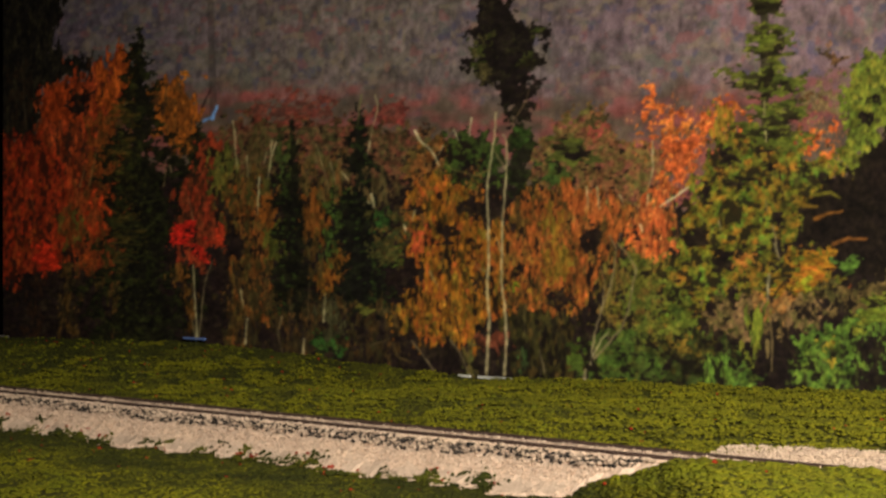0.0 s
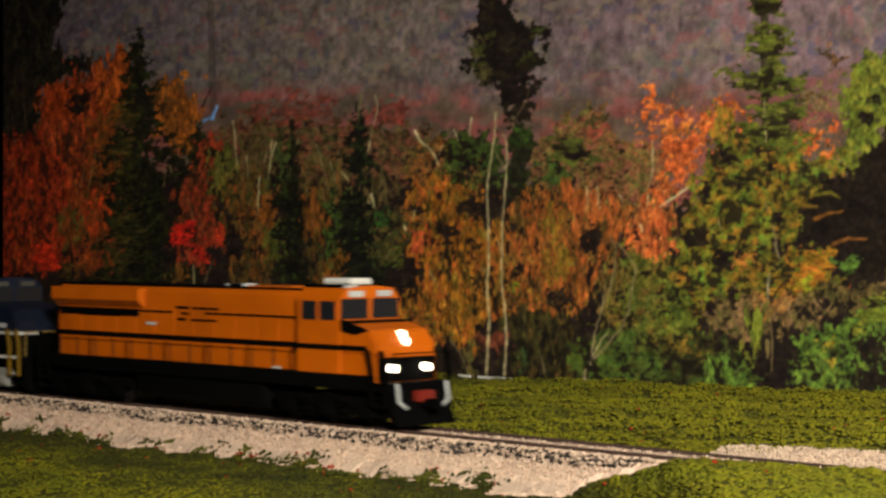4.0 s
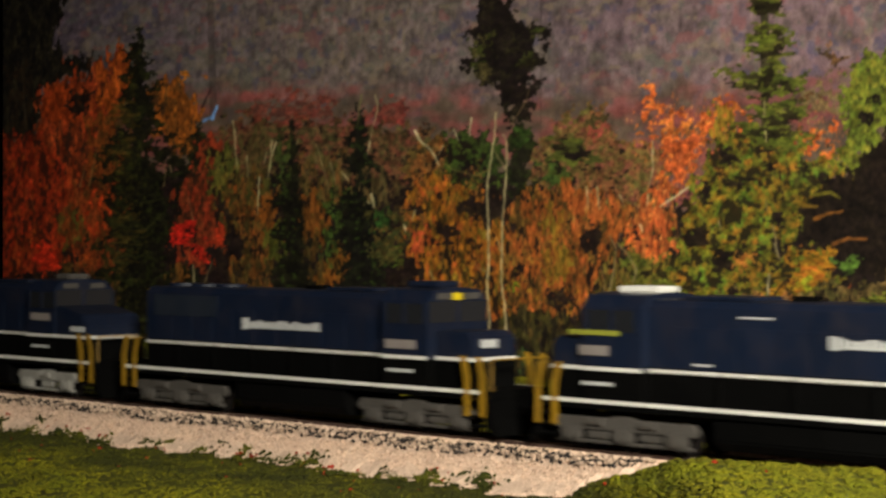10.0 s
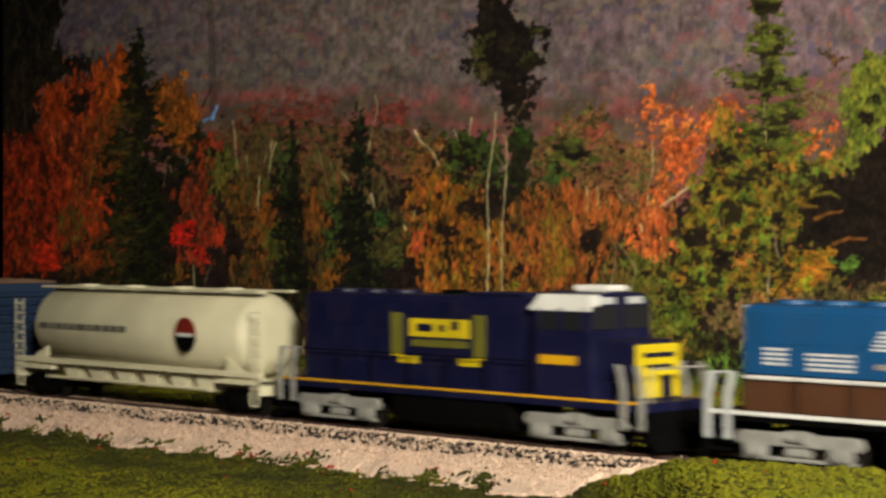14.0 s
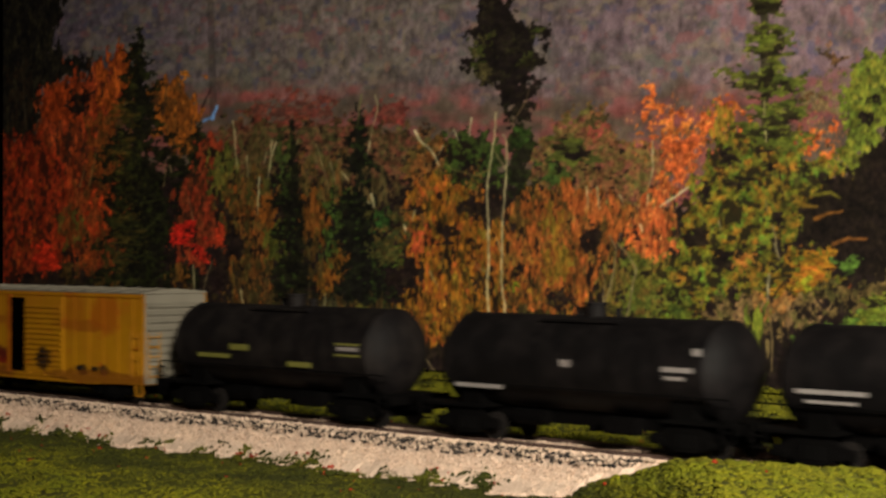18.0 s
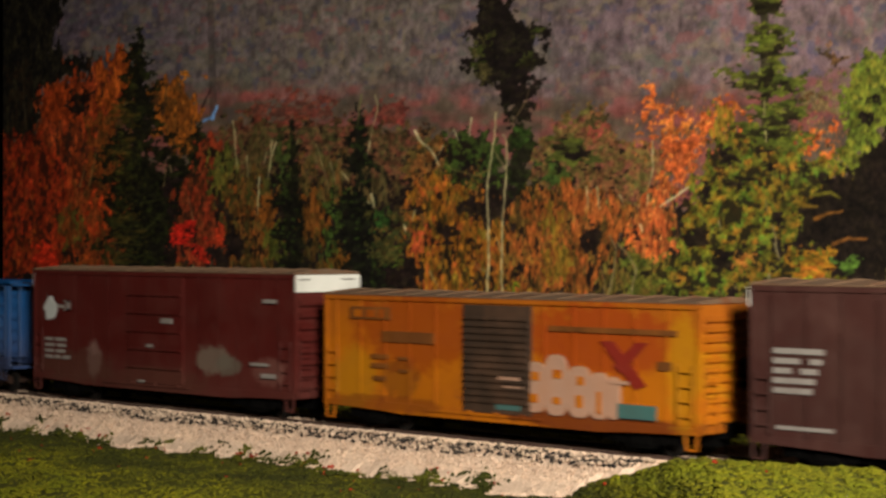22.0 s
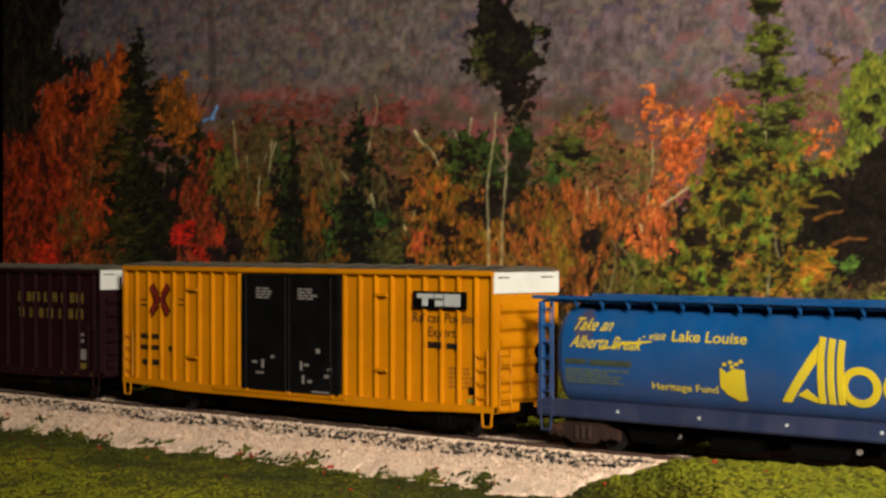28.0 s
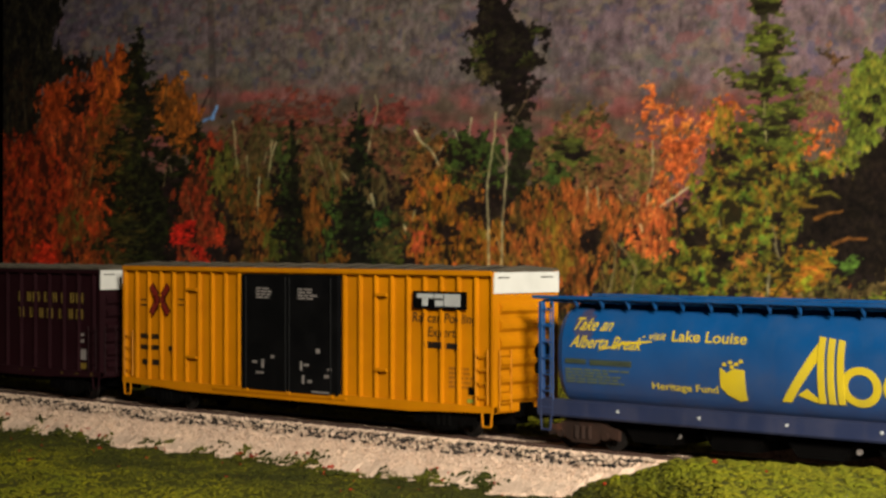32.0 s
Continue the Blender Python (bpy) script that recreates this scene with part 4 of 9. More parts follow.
mass([(-0.8176, 0.0689), (-0.7745, 0.0645), (-0.7685, 0.0380), (-0.7760, -0.0065), (-0.8146, -0.0078)], [((62, 50, 28), 3), ((84, 56, 30), 2), ((48, 46, 26), 3)], 223, 0.45, "upright", 6, True)
mass([(-0.9265, 0.0405), (-0.8924, 0.0409), (-0.8959, -0.0107), (-0.9266, -0.0117)], [((54, 34, 24), 3), ((40, 26, 22), 3)], 224, 0.5, "upright", 5, True, 0.8)
mass([(-0.7490, 0.1907), (-0.7213, 0.1943), (-0.6965, 0.1821), (-0.6846, 0.1709), (-0.6888, 0.1498), (-0.6930, 0.1346), (-0.7085, 0.1368), (-0.7214, 0.1329), (-0.7329, 0.1472), (-0.7490, 0.1644)], AMBER, 225, 0.22, "upright", 6, shade=(60, 38, 26))
mass([(-0.7084, 0.2004), (-0.6964, 0.2005), (-0.6944, 0.1935), (-0.7056, 0.1942)], [((176, 98, 34), 1)], 226, 0.2, "even", 3, True)
mass([(-0.6860, 0.1956), (-0.6749, 0.1958), (-0.6763, 0.1908)], [((150, 84, 36), 1)], 227, 0.2, "even", 3, True)
conifer((-0.7608, 0.2380), (-0.7566, -0.0234), 62, SPRUCE, 228, 15, 0.66, 0.55, 0.7, lit=(52, 50, 26), lit_share=0.12, lit_side=-0.4, ragged=4.0)
mass([(-0.7957, 0.1764), (-0.7713, 0.1840), (-0.7654, 0.1263), (-0.7919, 0.1181), (-0.8035, 0.1453)], [((62, 58, 28), 3), ((84, 62, 30), 2)], 229, 0.55, "level", 5, True, 0.7)
mass([(-0.7920, 0.0913), (-0.7579, 0.0997), (-0.7491, 0.0689), (-0.7844, 0.0378), (-0.7958, 0.0600)], [((50, 50, 28), 3), ((72, 56, 28), 2)], 230, 0.6, "level", 5, True, 0.75)
for a, b in ((((-0.7843, 0.0823)), ((-0.7729, 0.0805))), (((-0.7491, 0.0812)), ((-0.7388, 0.0838))), (((-0.7579, 0.0997)), ((-0.7286, 0.1028))), (((-0.7344, 0.0428)), ((-0.7243, 0.0464)))):
    stroke([a, b], 4, (52, 52, 30), 0.6)
conifer((-0.6846, 0.1603), (-0.6888, 0.0732), 24, SPRUCE, 231, 9, 0.7, 0.4, 0.5, lit_share=0.1)
mass([(-0.7214, 0.1360), (-0.7000, 0.1408), (-0.6965, 0.1245), (-0.7156, 0.1121), (-0.7242, 0.1209)], SPRUCE, 232, 0.0, "level", 5)
mass([(-0.6874, 0.1455), (-0.6695, 0.1524), (-0.6572, 0.1394), (-0.6613, 0.1109), (-0.6681, 0.0900), (-0.6505, 0.0823), (-0.6505, 0.0656), (-0.6620, 0.0639), (-0.6723, 0.0732), (-0.6709, 0.0512), (-0.6861, 0.0485), (-0.7029, 0.0578), (-0.7185, 0.0724), (-0.7185, 0.0845), (-0.7043, 0.0921), (-0.7142, 0.1069), (-0.7071, 0.1170), (-0.6902, 0.1166)], [((126, 46, 30), 4), ((150, 50, 32), 2), ((98, 48, 30), 3)], 233, 0.2, "upright", 6, shade=(50, 28, 22))
mass([(-0.7185, 0.0828), (-0.6888, 0.0843), (-0.6847, 0.0681), (-0.7071, 0.0681)], [((186, 34, 28), 4), ((158, 34, 26), 2)], 234, 0.12, "even", 6)
mass([(-0.7015, 0.0664), (-0.6764, 0.0647), (-0.6736, 0.0520), (-0.6902, 0.0570)], [((186, 38, 30), 4), ((150, 38, 28), 2)], 235, 0.15, "even", 5)
mass([(-0.6688, 0.0816), (-0.6505, 0.0798), (-0.6519, 0.0656), (-0.6641, 0.0656)], [((168, 48, 30), 3), ((132, 46, 28), 2)], 236, 0.2, "even", 5, True)
mass([(-0.7214, 0.0516), (-0.6987, 0.0527), (-0.7001, 0.0381), (-0.7200, 0.0387)], [((96, 58, 28), 3), ((76, 54, 28), 2)], 237, 0.3, "upright", 4, True)
mass([(-0.7057, 0.0346), (-0.6889, 0.0357), (-0.6889, 0.0029), (-0.7001, 0.0026)], [((90, 56, 26), 3), ((64, 48, 26), 2)], 238, 0.3, "upright", 4, True)
mass([(-0.6736, 0.1416), (-0.6505, 0.1391), (-0.6359, 0.1208), (-0.6505, 0.0982), (-0.6681, 0.1069)], OLIVE, 239, 0.25, "upright", 6)
stroke([(-0.6805, 0.1707), (-0.6763, 0.1755), (-0.6708, 0.1829)], 4, (44, 28, 34), 0.7)
stroke([(-0.6777, 0.1604), (-0.6708, 0.1626)], 4.5, (104, 138, 214), 0.9, 0.8)
stroke([(-0.6681, 0.1616), (-0.6626, 0.1706)], 5, (110, 146, 224), 0.9, 0.7)

# middle: rusty trees and small spruces over deep shade
mass([(-0.6573, 0.1067), (-0.6253, 0.1135), (-0.6110, 0.1058), (-0.6033, 0.0812), (-0.5856, 0.0730), (-0.5919, 0.0527), (-0.6059, 0.0403), (-0.5768, 0.0327), (-0.5793, 0.0117), (-0.6059, 0.0101), (-0.6319, 0.0143), (-0.6346, -0.0107), (-0.6533, -0.0089), (-0.6412, 0.0481), (-0.6306, 0.0648), (-0.6505, 0.0815)], BROWN, 240, 0.16, "upright", 7)
mass([(-0.6385, 0.1499), (-0.6059, 0.1527), (-0.5995, 0.1219), (-0.6253, 0.1102), (-0.6418, 0.1230)], [((78, 60, 38), 3), ((66, 62, 36), 2)], 241, 0.3, "upright", 6, True, 0.7)
mass([(-0.6156, 0.1079), (-0.5944, 0.1055), (-0.5931, 0.0730), (-0.6110, 0.0689)], [((122, 66, 28), 3), ((98, 58, 28), 2)], 242, 0.2, "upright", 5, True)
mass([(-0.6110, 0.0833), (-0.5805, 0.0891), (-0.5837, 0.0568), (-0.6059, 0.0567)], [((60, 62, 28), 3), ((76, 70, 30), 2)], 243, 0.3, "upright", 5, True)
conifer((-0.5768, 0.1567), (-0.5743, 0.0166), 27, [((20, 18, 16), 4), ((30, 29, 19), 2)], 244, 12, 0.6, 0.5, 0.65, lit=(48, 58, 28), lit_share=0.16, lit_side=-0.4, ragged=3.5)
mass([(-0.5956, 0.1462), (-0.5793, 0.1475), (-0.5793, 0.1213), (-0.5944, 0.1096)], [((54, 62, 34), 3), ((66, 66, 34), 2)], 245, 0.4, "upright", 5, True)
mass([(-0.5607, 0.1069), (-0.5305, 0.1063), (-0.5305, 0.0799), (-0.5401, 0.0681), (-0.5583, 0.0665), (-0.5644, 0.0809)], [((124, 66, 30), 3), ((96, 58, 28), 3), ((80, 62, 28), 1)], 246, 0.15, "upright", 6)
mass([(-0.5377, 0.1064), (-0.4966, 0.1037), (-0.4978, 0.0728), (-0.5187, 0.0650), (-0.5341, 0.0729)], LEAF, 247, 0.3, "even", 6)
mass([(-0.5389, 0.0689), (-0.5164, 0.0650), (-0.5117, 0.0526), (-0.5258, 0.0277), (-0.5437, 0.0274), (-0.5510, 0.0451)], [((118, 66, 28), 3), ((92, 64, 28), 3)], 248, 0.2, "upright", 6)
mass([(-0.5461, 0.0808), (-0.5305, 0.0807), (-0.5329, 0.0532), (-0.5461, 0.0531)], LEAF, 249, 0.35, "upright", 4, True)
conifer((-0.5059, 0.1640), (-0.4990, 0.0187), 34, [((20, 18, 17), 4), ((28, 29, 20), 2)], 250, 13, 0.75, 0.5, 0.7, lit=(46, 58, 28), lit_share=0.16, lit_side=0.3, ragged=3.5)
mass([(-0.5024, 0.1193), (-0.4684, 0.1108), (-0.4684, 0.0956), (-0.4966, 0.0921)], [((88, 66, 44), 3), ((70, 60, 40), 3)], 251, 0.35, "upright", 5, True)
mass([(-0.4909, 0.0913), (-0.4740, 0.0926), (-0.4717, 0.0796), (-0.4898, 0.0797)], [((48, 76, 36), 3), ((44, 58, 30), 2)], 252, 0.25, "even", 5)
mass([(-0.4740, 0.0651), (-0.4601, 0.0689), (-0.4617, 0.0538), (-0.4729, 0.0518)], [((78, 92, 32), 3), ((60, 70, 30), 2)], 253, 0.3, "even", 4)
mass([(-0.4684, 0.0918), (-0.4437, 0.0990), (-0.4302, 0.0950), (-0.4329, 0.0801), (-0.4573, 0.0727)], [((140, 74, 36), 3), ((112, 68, 36), 2), ((80, 62, 34), 2)], 254, 0.25, "even", 5, True)
mass([(-0.4573, 0.1351), (-0.4144, 0.1391), (-0.3988, 0.1055), (-0.4302, 0.0987), (-0.4573, 0.1030)], [((110, 68, 42), 3), ((84, 68, 38), 3), ((132, 76, 40), 2)], 255, 0.2, "even", 6)
for k, (a, b, c) in enumerate(((((-0.6519, 0.0480)), ((-0.6059, -0.0169)), 0.5), (((-0.6059, 0.0322)), ((-0.5498, -0.0145)), 0.55), (((-0.5528, 0.0331)), ((-0.5024, -0.0124)), 0.5), (((-0.5082, 0.0301)), ((-0.4573, -0.0143)), 0.6))):
    mass([a, (b[0], a[1]), b, (a[0], b[1])], [((64, 46, 28), 3), ((52, 46, 28), 3), ((84, 54, 30), 1.5), ((40, 32, 24), 2)], 256 + k, c, "upright", 8, True, 0.85)
mass([(-0.5528, 0.0045), (-0.5258, 0.0070), (-0.5234, -0.0110), (-0.5510, -0.0122)], [((48, 78, 36), 3), ((58, 66, 32), 2)], 262, 0.2, "even", 5)
mass([(-0.5497, 0.0252), (-0.5258, 0.0297), (-0.5199, 0.0024), (-0.5437, 0.0016)], [((70, 64, 44), 3), ((52, 48, 34), 2)], 263, 0.3, "upright", 5, True)
mass([(-0.4909, 0.0266), (-0.4601, 0.0311), (-0.4573, 0.0046), (-0.4740, 0.0117)], [((74, 54, 32), 3), ((60, 50, 32), 3)], 264, 0.3, "upright", 5, True)
mass([(-0.5082, 0.0262), (-0.4909, 0.0258), (-0.4938, 0.0203), (-0.5059, 0.0200)], OLIVE, 265, 0.2, "level", 3)

mass([(-0.4938, 0.0882), (-0.4573, 0.0916), (-0.4530, 0.0689), (-0.4684, 0.0537), (-0.4909, 0.0574)], [((66, 62, 34), 3), ((86, 64, 36), 2), ((48, 50, 30), 2)], 266, 0.35, "even", 6, True)
mass([(-0.5619, 0.0689), (-0.5407, 0.0709), (-0.5425, 0.0412), (-0.5589, 0.0410)], [((76, 52, 28), 3), ((52, 44, 26), 2)], 267, 0.4, "upright", 5, True)
mass([(-0.6485, 0.1232), (-0.6059, 0.1221), (-0.5995, 0.1015), (-0.6452, 0.0981)], [((84, 64, 34), 3), ((62, 62, 32), 2), ((104, 62, 34), 2)], 268, 0.25, "upright", 6, True)
mass([(-0.5619, 0.1329), (-0.5199, 0.1354), (-0.5199, 0.1022), (-0.5619, 0.1029)], [((84, 66, 40), 3), ((104, 64, 38), 3), ((66, 64, 36), 2)], 269, 0.2, "upright", 6, True)

# centre: tall spruce, twin birches, orange thicket
mass([(-0.4356, 0.1175), (-0.4144, 0.1125), (-0.3885, 0.1053), (-0.3875, 0.0653), (-0.3845, 0.0217), (-0.3936, -0.0012), (-0.4249, 0.0013), (-0.4356, -0.0028), (-0.4684, 0.0111), (-0.4662, 0.0271), (-0.4519, 0.0350), (-0.4453, 0.0539), (-0.4573, 0.0708), (-0.4453, 0.0832), (-0.4519, 0.0991)], THICKET, 270, 0.16, "upright", 7)
mass([(-0.3911, 0.0799), (-0.3634, 0.0869), (-0.3609, 0.0223), (-0.3911, 0.0179)], THICKET, 309, 0.22, "upright", 6)
mass([(-0.4529, 0.0765), (-0.4399, 0.0787), (-0.4410, 0.0622), (-0.4508, 0.0614)], [((176, 70, 46), 3), ((146, 66, 38), 2)], 271, 0.2, "upright", 4, True)
mass([(-0.4302, 0.0801), (-0.4081, 0.0814), (-0.4081, 0.0726), (-0.4249, 0.0712)], SHADE, 272, 0.0, ragged=5)
mass([(-0.4196, 0.1356), (-0.3988, 0.1407), (-0.3774, 0.1358), (-0.3654, 0.1293), (-0.3674, 0.1078), (-0.3885, 0.1075), (-0.4081, 0.1050), (-0.4239, 0.1165)], [((48, 62, 28), 4), ((60, 70, 30), 2), ((36, 44, 24), 2)], 273, 0.28, "even", 6)
mass([(-0.4081, 0.1002), (-0.3860, 0.1035), (-0.3845, 0.0871), (-0.4039, 0.0858)], SHADE, 274, 0.0, ragged=6)
mass([(-0.4065, 0.1204), (-0.3885, 0.1217), (-0.3875, 0.1144), (-0.4039, 0.1137)], SHADE, 275, 0.1, ragged=5)
mass([(-0.3885, 0.2254), (-0.3896, 0.2401), (-0.3610, 0.2373), (-0.3634, 0.2153), (-0.3507, 0.2114), (-0.3526, 0.2044), (-0.3352, 0.2048), (-0.3266, 0.2052), (-0.3314, 0.1985), (-0.3366, 0.1905), (-0.3333, 0.1846), (-0.3438, 0.1803), (-0.3506, 0.1758), (-0.3477, 0.1706), (-0.3313, 0.1683), (-0.3438, 0.1640), (-0.3506, 0.1544), (-0.3409, 0.1504), (-0.3555, 0.1418), (-0.3614, 0.1464), (-0.3674, 0.1581), (-0.3734, 0.1599), (-0.3754, 0.1715), (-0.3885, 0.1687), (-0.3906, 0.1782), (-0.4071, 0.1851), (-0.3936, 0.1876), (-0.3957, 0.1983), (-0.4071, 0.2068), (-0.3885, 0.2065), (-0.3916, 0.2184)], [((22, 16, 17), 7), ((28, 22, 19), 3), ((44, 40, 25), 0.6)], 276, 0.0, "even", 5)
mass([(-0.3978, 0.2043), (-0.3774, 0.2013), (-0.3794, 0.1899), (-0.3947, 0.1909)], [((66, 58, 36), 3), ((54, 56, 28), 2)], 277, 0.35, "even", 5, True)
mass([(-0.3487, 0.2034), (-0.3323, 0.2042), (-0.3366, 0.1975), (-0.3477, 0.1955)], [((56, 62, 30), 3), ((66, 58, 34), 2)], 278, 0.3, "level", 4, True)
mass([(-0.4008, 0.1884), (-0.3855, 0.1859), (-0.3885, 0.1781), (-0.3988, 0.1817)], [((62, 66, 32), 3), ((40, 38, 24), 2)], 279, 0.3, "level", 4, True)
mass([(-0.3536, 0.1867), (-0.3381, 0.1870), (-0.3414, 0.1773), (-0.3526, 0.1780)], [((56, 58, 30), 3), ((34, 28, 20), 2)], 280, 0.3, "even", 4, True)
mass([(-0.3885, 0.1818), (-0.3774, 0.1796), (-0.3784, 0.1717), (-0.3875, 0.1708)], [((72, 62, 40), 1)], 281, 0.3, "even", 4, True)
mass([(-0.3605, 0.1459), (-0.3506, 0.1416), (-0.3429, 0.1356), (-0.3429, 0.1044), (-0.3352, 0.0986), (-0.3390, 0.0895), (-0.3634, 0.0991), (-0.3664, 0.1221)], [((28, 26, 20), 5), ((42, 50, 24), 2)], 282, 0.0, "even", 5)
mass([(-0.3614, 0.1435), (-0.3458, 0.1414), (-0.3448, 0.1286), (-0.3605, 0.1220)], [((46, 62, 28), 3), ((36, 42, 24), 2)], 283, 0.35, "even", 5, True)
mass([(-0.3366, 0.1177), (-0.3223, 0.1215), (-0.3050, 0.1078), (-0.3106, 0.0985), (-0.3332, 0.1042)], [((54, 70, 34), 3), ((68, 74, 34), 3)], 284, 0.2, "even", 5)
mass([(-0.3318, 0.1324), (-0.3106, 0.1333), (-0.2894, 0.1232), (-0.2967, 0.1166), (-0.3271, 0.1181)], [((76, 78, 34), 3), ((60, 62, 32), 2)], 285, 0.15, "level", 6)
mass([(-0.3190, 0.1249), (-0.3097, 0.1253), (-0.3023, 0.1285), (-0.2913, 0.1205), (-0.3060, 0.1196)], SHADE, 286, 0.0, "level", 3)
mass([(-0.2990, 0.1467), (-0.2849, 0.1478), (-0.2867, 0.1417), (-0.2958, 0.1407)], [((74, 62, 38), 3), ((54, 46, 32), 2)], 287, 0.2, "even", 5)
mass([(-0.3694, 0.0934), (-0.3414, 0.0991), (-0.3153, 0.1066), (-0.2876, 0.0991), (-0.2679, 0.0954), (-0.2556, 0.0790), (-0.2644, 0.0655), (-0.2732, 0.0553), (-0.2867, 0.0442), (-0.3106, 0.0230), (-0.3342, 0.0223), (-0.3644, 0.0266)], RUST, 288, 0.14, "upright", 7)
mass([(-0.3390, 0.0866), (-0.3153, 0.0899), (-0.3106, 0.0515), (-0.3342, 0.0442)], [((104, 84, 32), 3), ((126, 82, 32), 2)], 289, 0.3, "upright", 6, True)
mass([(-0.3153, 0.1003), (-0.2786, 0.0980), (-0.2741, 0.0826), (-0.3059, 0.0828)], [((160, 76, 40), 3), ((136, 72, 38), 2)], 290, 0.35, "upright", 5, True)
mass([(-0.3036, 0.0766), (-0.2903, 0.0806), (-0.2822, 0.0724), (-0.2849, 0.0593), (-0.2958, 0.0634), (-0.3032, 0.0689)], SHADE, 291, 0.0, ragged=5)
mass([(-0.3604, 0.0446), (-0.3595, 0.0517), (-0.3526, 0.0575), (-0.3536, 0.0497), (-0.3565, 0.0439)], SHADE, 292, 0.0, ragged=2.5)
mass([(-0.3988, 0.0448), (-0.3895, 0.0442), (-0.3916, 0.0390), (-0.3988, 0.0396)], SHADE, 293, 0.0, ragged=3)
mass([(-0.3332, 0.0365), (-0.3115, 0.0390), (-0.3096, 0.0328), (-0.3294, 0.0288)], SHADE, 294, 0.0, ragged=4)
mass([(-0.3153, 0.0829), (-0.3097, 0.0835), (-0.3106, 0.0794)], SHADE, 295, 0.0, ragged=3)
mass([(-0.3654, 0.0258), (-0.3152, 0.0288), (-0.3041, 0.0169), (-0.3013, -0.0107), (-0.3152, -0.0218), (-0.3634, -0.0244)], [((26, 21, 18), 5), ((62, 56, 28), 3), ((44, 40, 24), 3), ((84, 62, 32), 1)], 296, 0.15, "upright", 7)
mass([(-0.3152, 0.0054), (-0.3013, 0.0087), (-0.2995, -0.0106), (-0.3134, -0.0120)], [((66, 78, 30), 3), ((52, 60, 28), 2)], 297, 0.3, "even", 5)
mass([(-0.3947, 0.0105), (-0.3634, 0.0122), (-0.3614, 0.0001), (-0.3885, -0.0017)], [((116, 58, 44), 3), ((98, 52, 40), 3)], 298, 0.25, "upright", 5)
mass([(-0.4081, -0.0003), (-0.3926, 0.0069), (-0.3926, -0.0223), (-0.4081, -0.0231)], [((72, 74, 38), 3), ((88, 70, 42), 2)], 299, 0.3, "upright", 5)
mass([(-0.4303, 0.0011), (-0.4102, 0.0063), (-0.4081, -0.0231), (-0.4303, -0.0242)], SHADE, 300, 0.0, "upright", 5)
mass([(-0.3575, 0.0010), (-0.3477, 0.0035), (-0.3467, -0.0128), (-0.3565, -0.0133)], [((60, 84, 44), 3), ((48, 56, 34), 3)], 301, 0.35, "upright", 4, True)
mass([(-0.3609, 0.0438), (-0.3555, 0.0439), (-0.3565, 0.0389), (-0.3614, 0.0388)], [((104, 126, 32), 1)], 302, 0.2, ragged=3)
mass([(-0.2831, 0.0552), (-0.2653, 0.0655), (-0.2565, 0.0453), (-0.2626, 0.0250), (-0.2786, 0.0177), (-0.2876, 0.0312)], [((104, 84, 42), 3), ((88, 78, 36), 3), ((120, 84, 44), 2)], 303, 0.2, "upright", 6)
mass([(-0.2967, 0.0102), (-0.2697, 0.0180), (-0.2349, 0.0257), (-0.2332, -0.0175), (-0.2967, -0.0208)], [((66, 84, 34), 4), ((78, 76, 34), 3), ((54, 62, 30), 2)], 304, 0.25, "even", 6)
mass([(-0.2697, 0.0723), (-0.2349, 0.0656), (-0.2324, 0.0125), (-0.2697, 0.0146), (-0.2876, 0.0243), (-0.2652, 0.0452)], [((96, 90, 36), 4), ((80, 86, 36), 3), ((112, 80, 40), 2)], 307, 0.16, "even", 7, alpha=0.9)
mass([(-0.2763, 0.0399), (-0.2679, 0.0411), (-0.2688, 0.0350), (-0.2759, 0.0342)], SHADE, 305, 0.1, ragged=3)

# near end: flame-coloured maple, yellow-green fir, dark gap, bushes
mass([(-0.2574, 0.1626), (-0.2496, 0.1662), (-0.2427, 0.1518), (-0.2215, 0.1494), (-0.2198, 0.1374), (-0.2009, 0.1490), (-0.1887, 0.1497), (-0.1768, 0.1458), (-0.1792, 0.1376), (-0.1847, 0.1269), (-0.1992, 0.1301), (-0.2090, 0.1239), (-0.2132, 0.1109), (-0.2215, 0.1045), (-0.2299, 0.1014), (-0.2324, 0.0789), (-0.2282, 0.0650), (-0.2478, 0.0582), (-0.2661, 0.0683), (-0.2565, 0.0858), (-0.2478, 0.1024), (-0.2427, 0.1224), (-0.2565, 0.1377), (-0.2591, 0.1465)], FLAME, 310, 0.46, "even", 5, True)
mass([(-0.2478, 0.1024), (-0.2286, 0.1054), (-0.2299, 0.0656), (-0.2478, 0.0606), (-0.2631, 0.0689)], [((176, 78, 44), 3), ((146, 70, 42), 3), ((128, 84, 44), 2)], 311, 0.25, "upright", 5, True)
mass([(-0.2350, 0.1288), (-0.2099, 0.1311), (-0.2140, 0.1116), (-0.2328, 0.1021)], [((190, 84, 44), 4), ((156, 70, 44), 3)], 312, 0.25, "even", 5, True)
mass([(-0.1466, 0.1261), (-0.1353, 0.1338), (-0.1308, 0.1262), (-0.1160, 0.1355), (-0.1131, 0.1286), (-0.1234, 0.1116), (-0.1390, 0.1090), (-0.1488, 0.1155)], FLAME, 313, 0.45, "even", 5, True)
mass([(-0.2037, 0.1472), (-0.1895, 0.1497), (-0.1855, 0.1237), (-0.2008, 0.1194)], [((128, 96, 36), 3), ((112, 92, 36), 2)], 314, 0.25, "upright", 5, True)
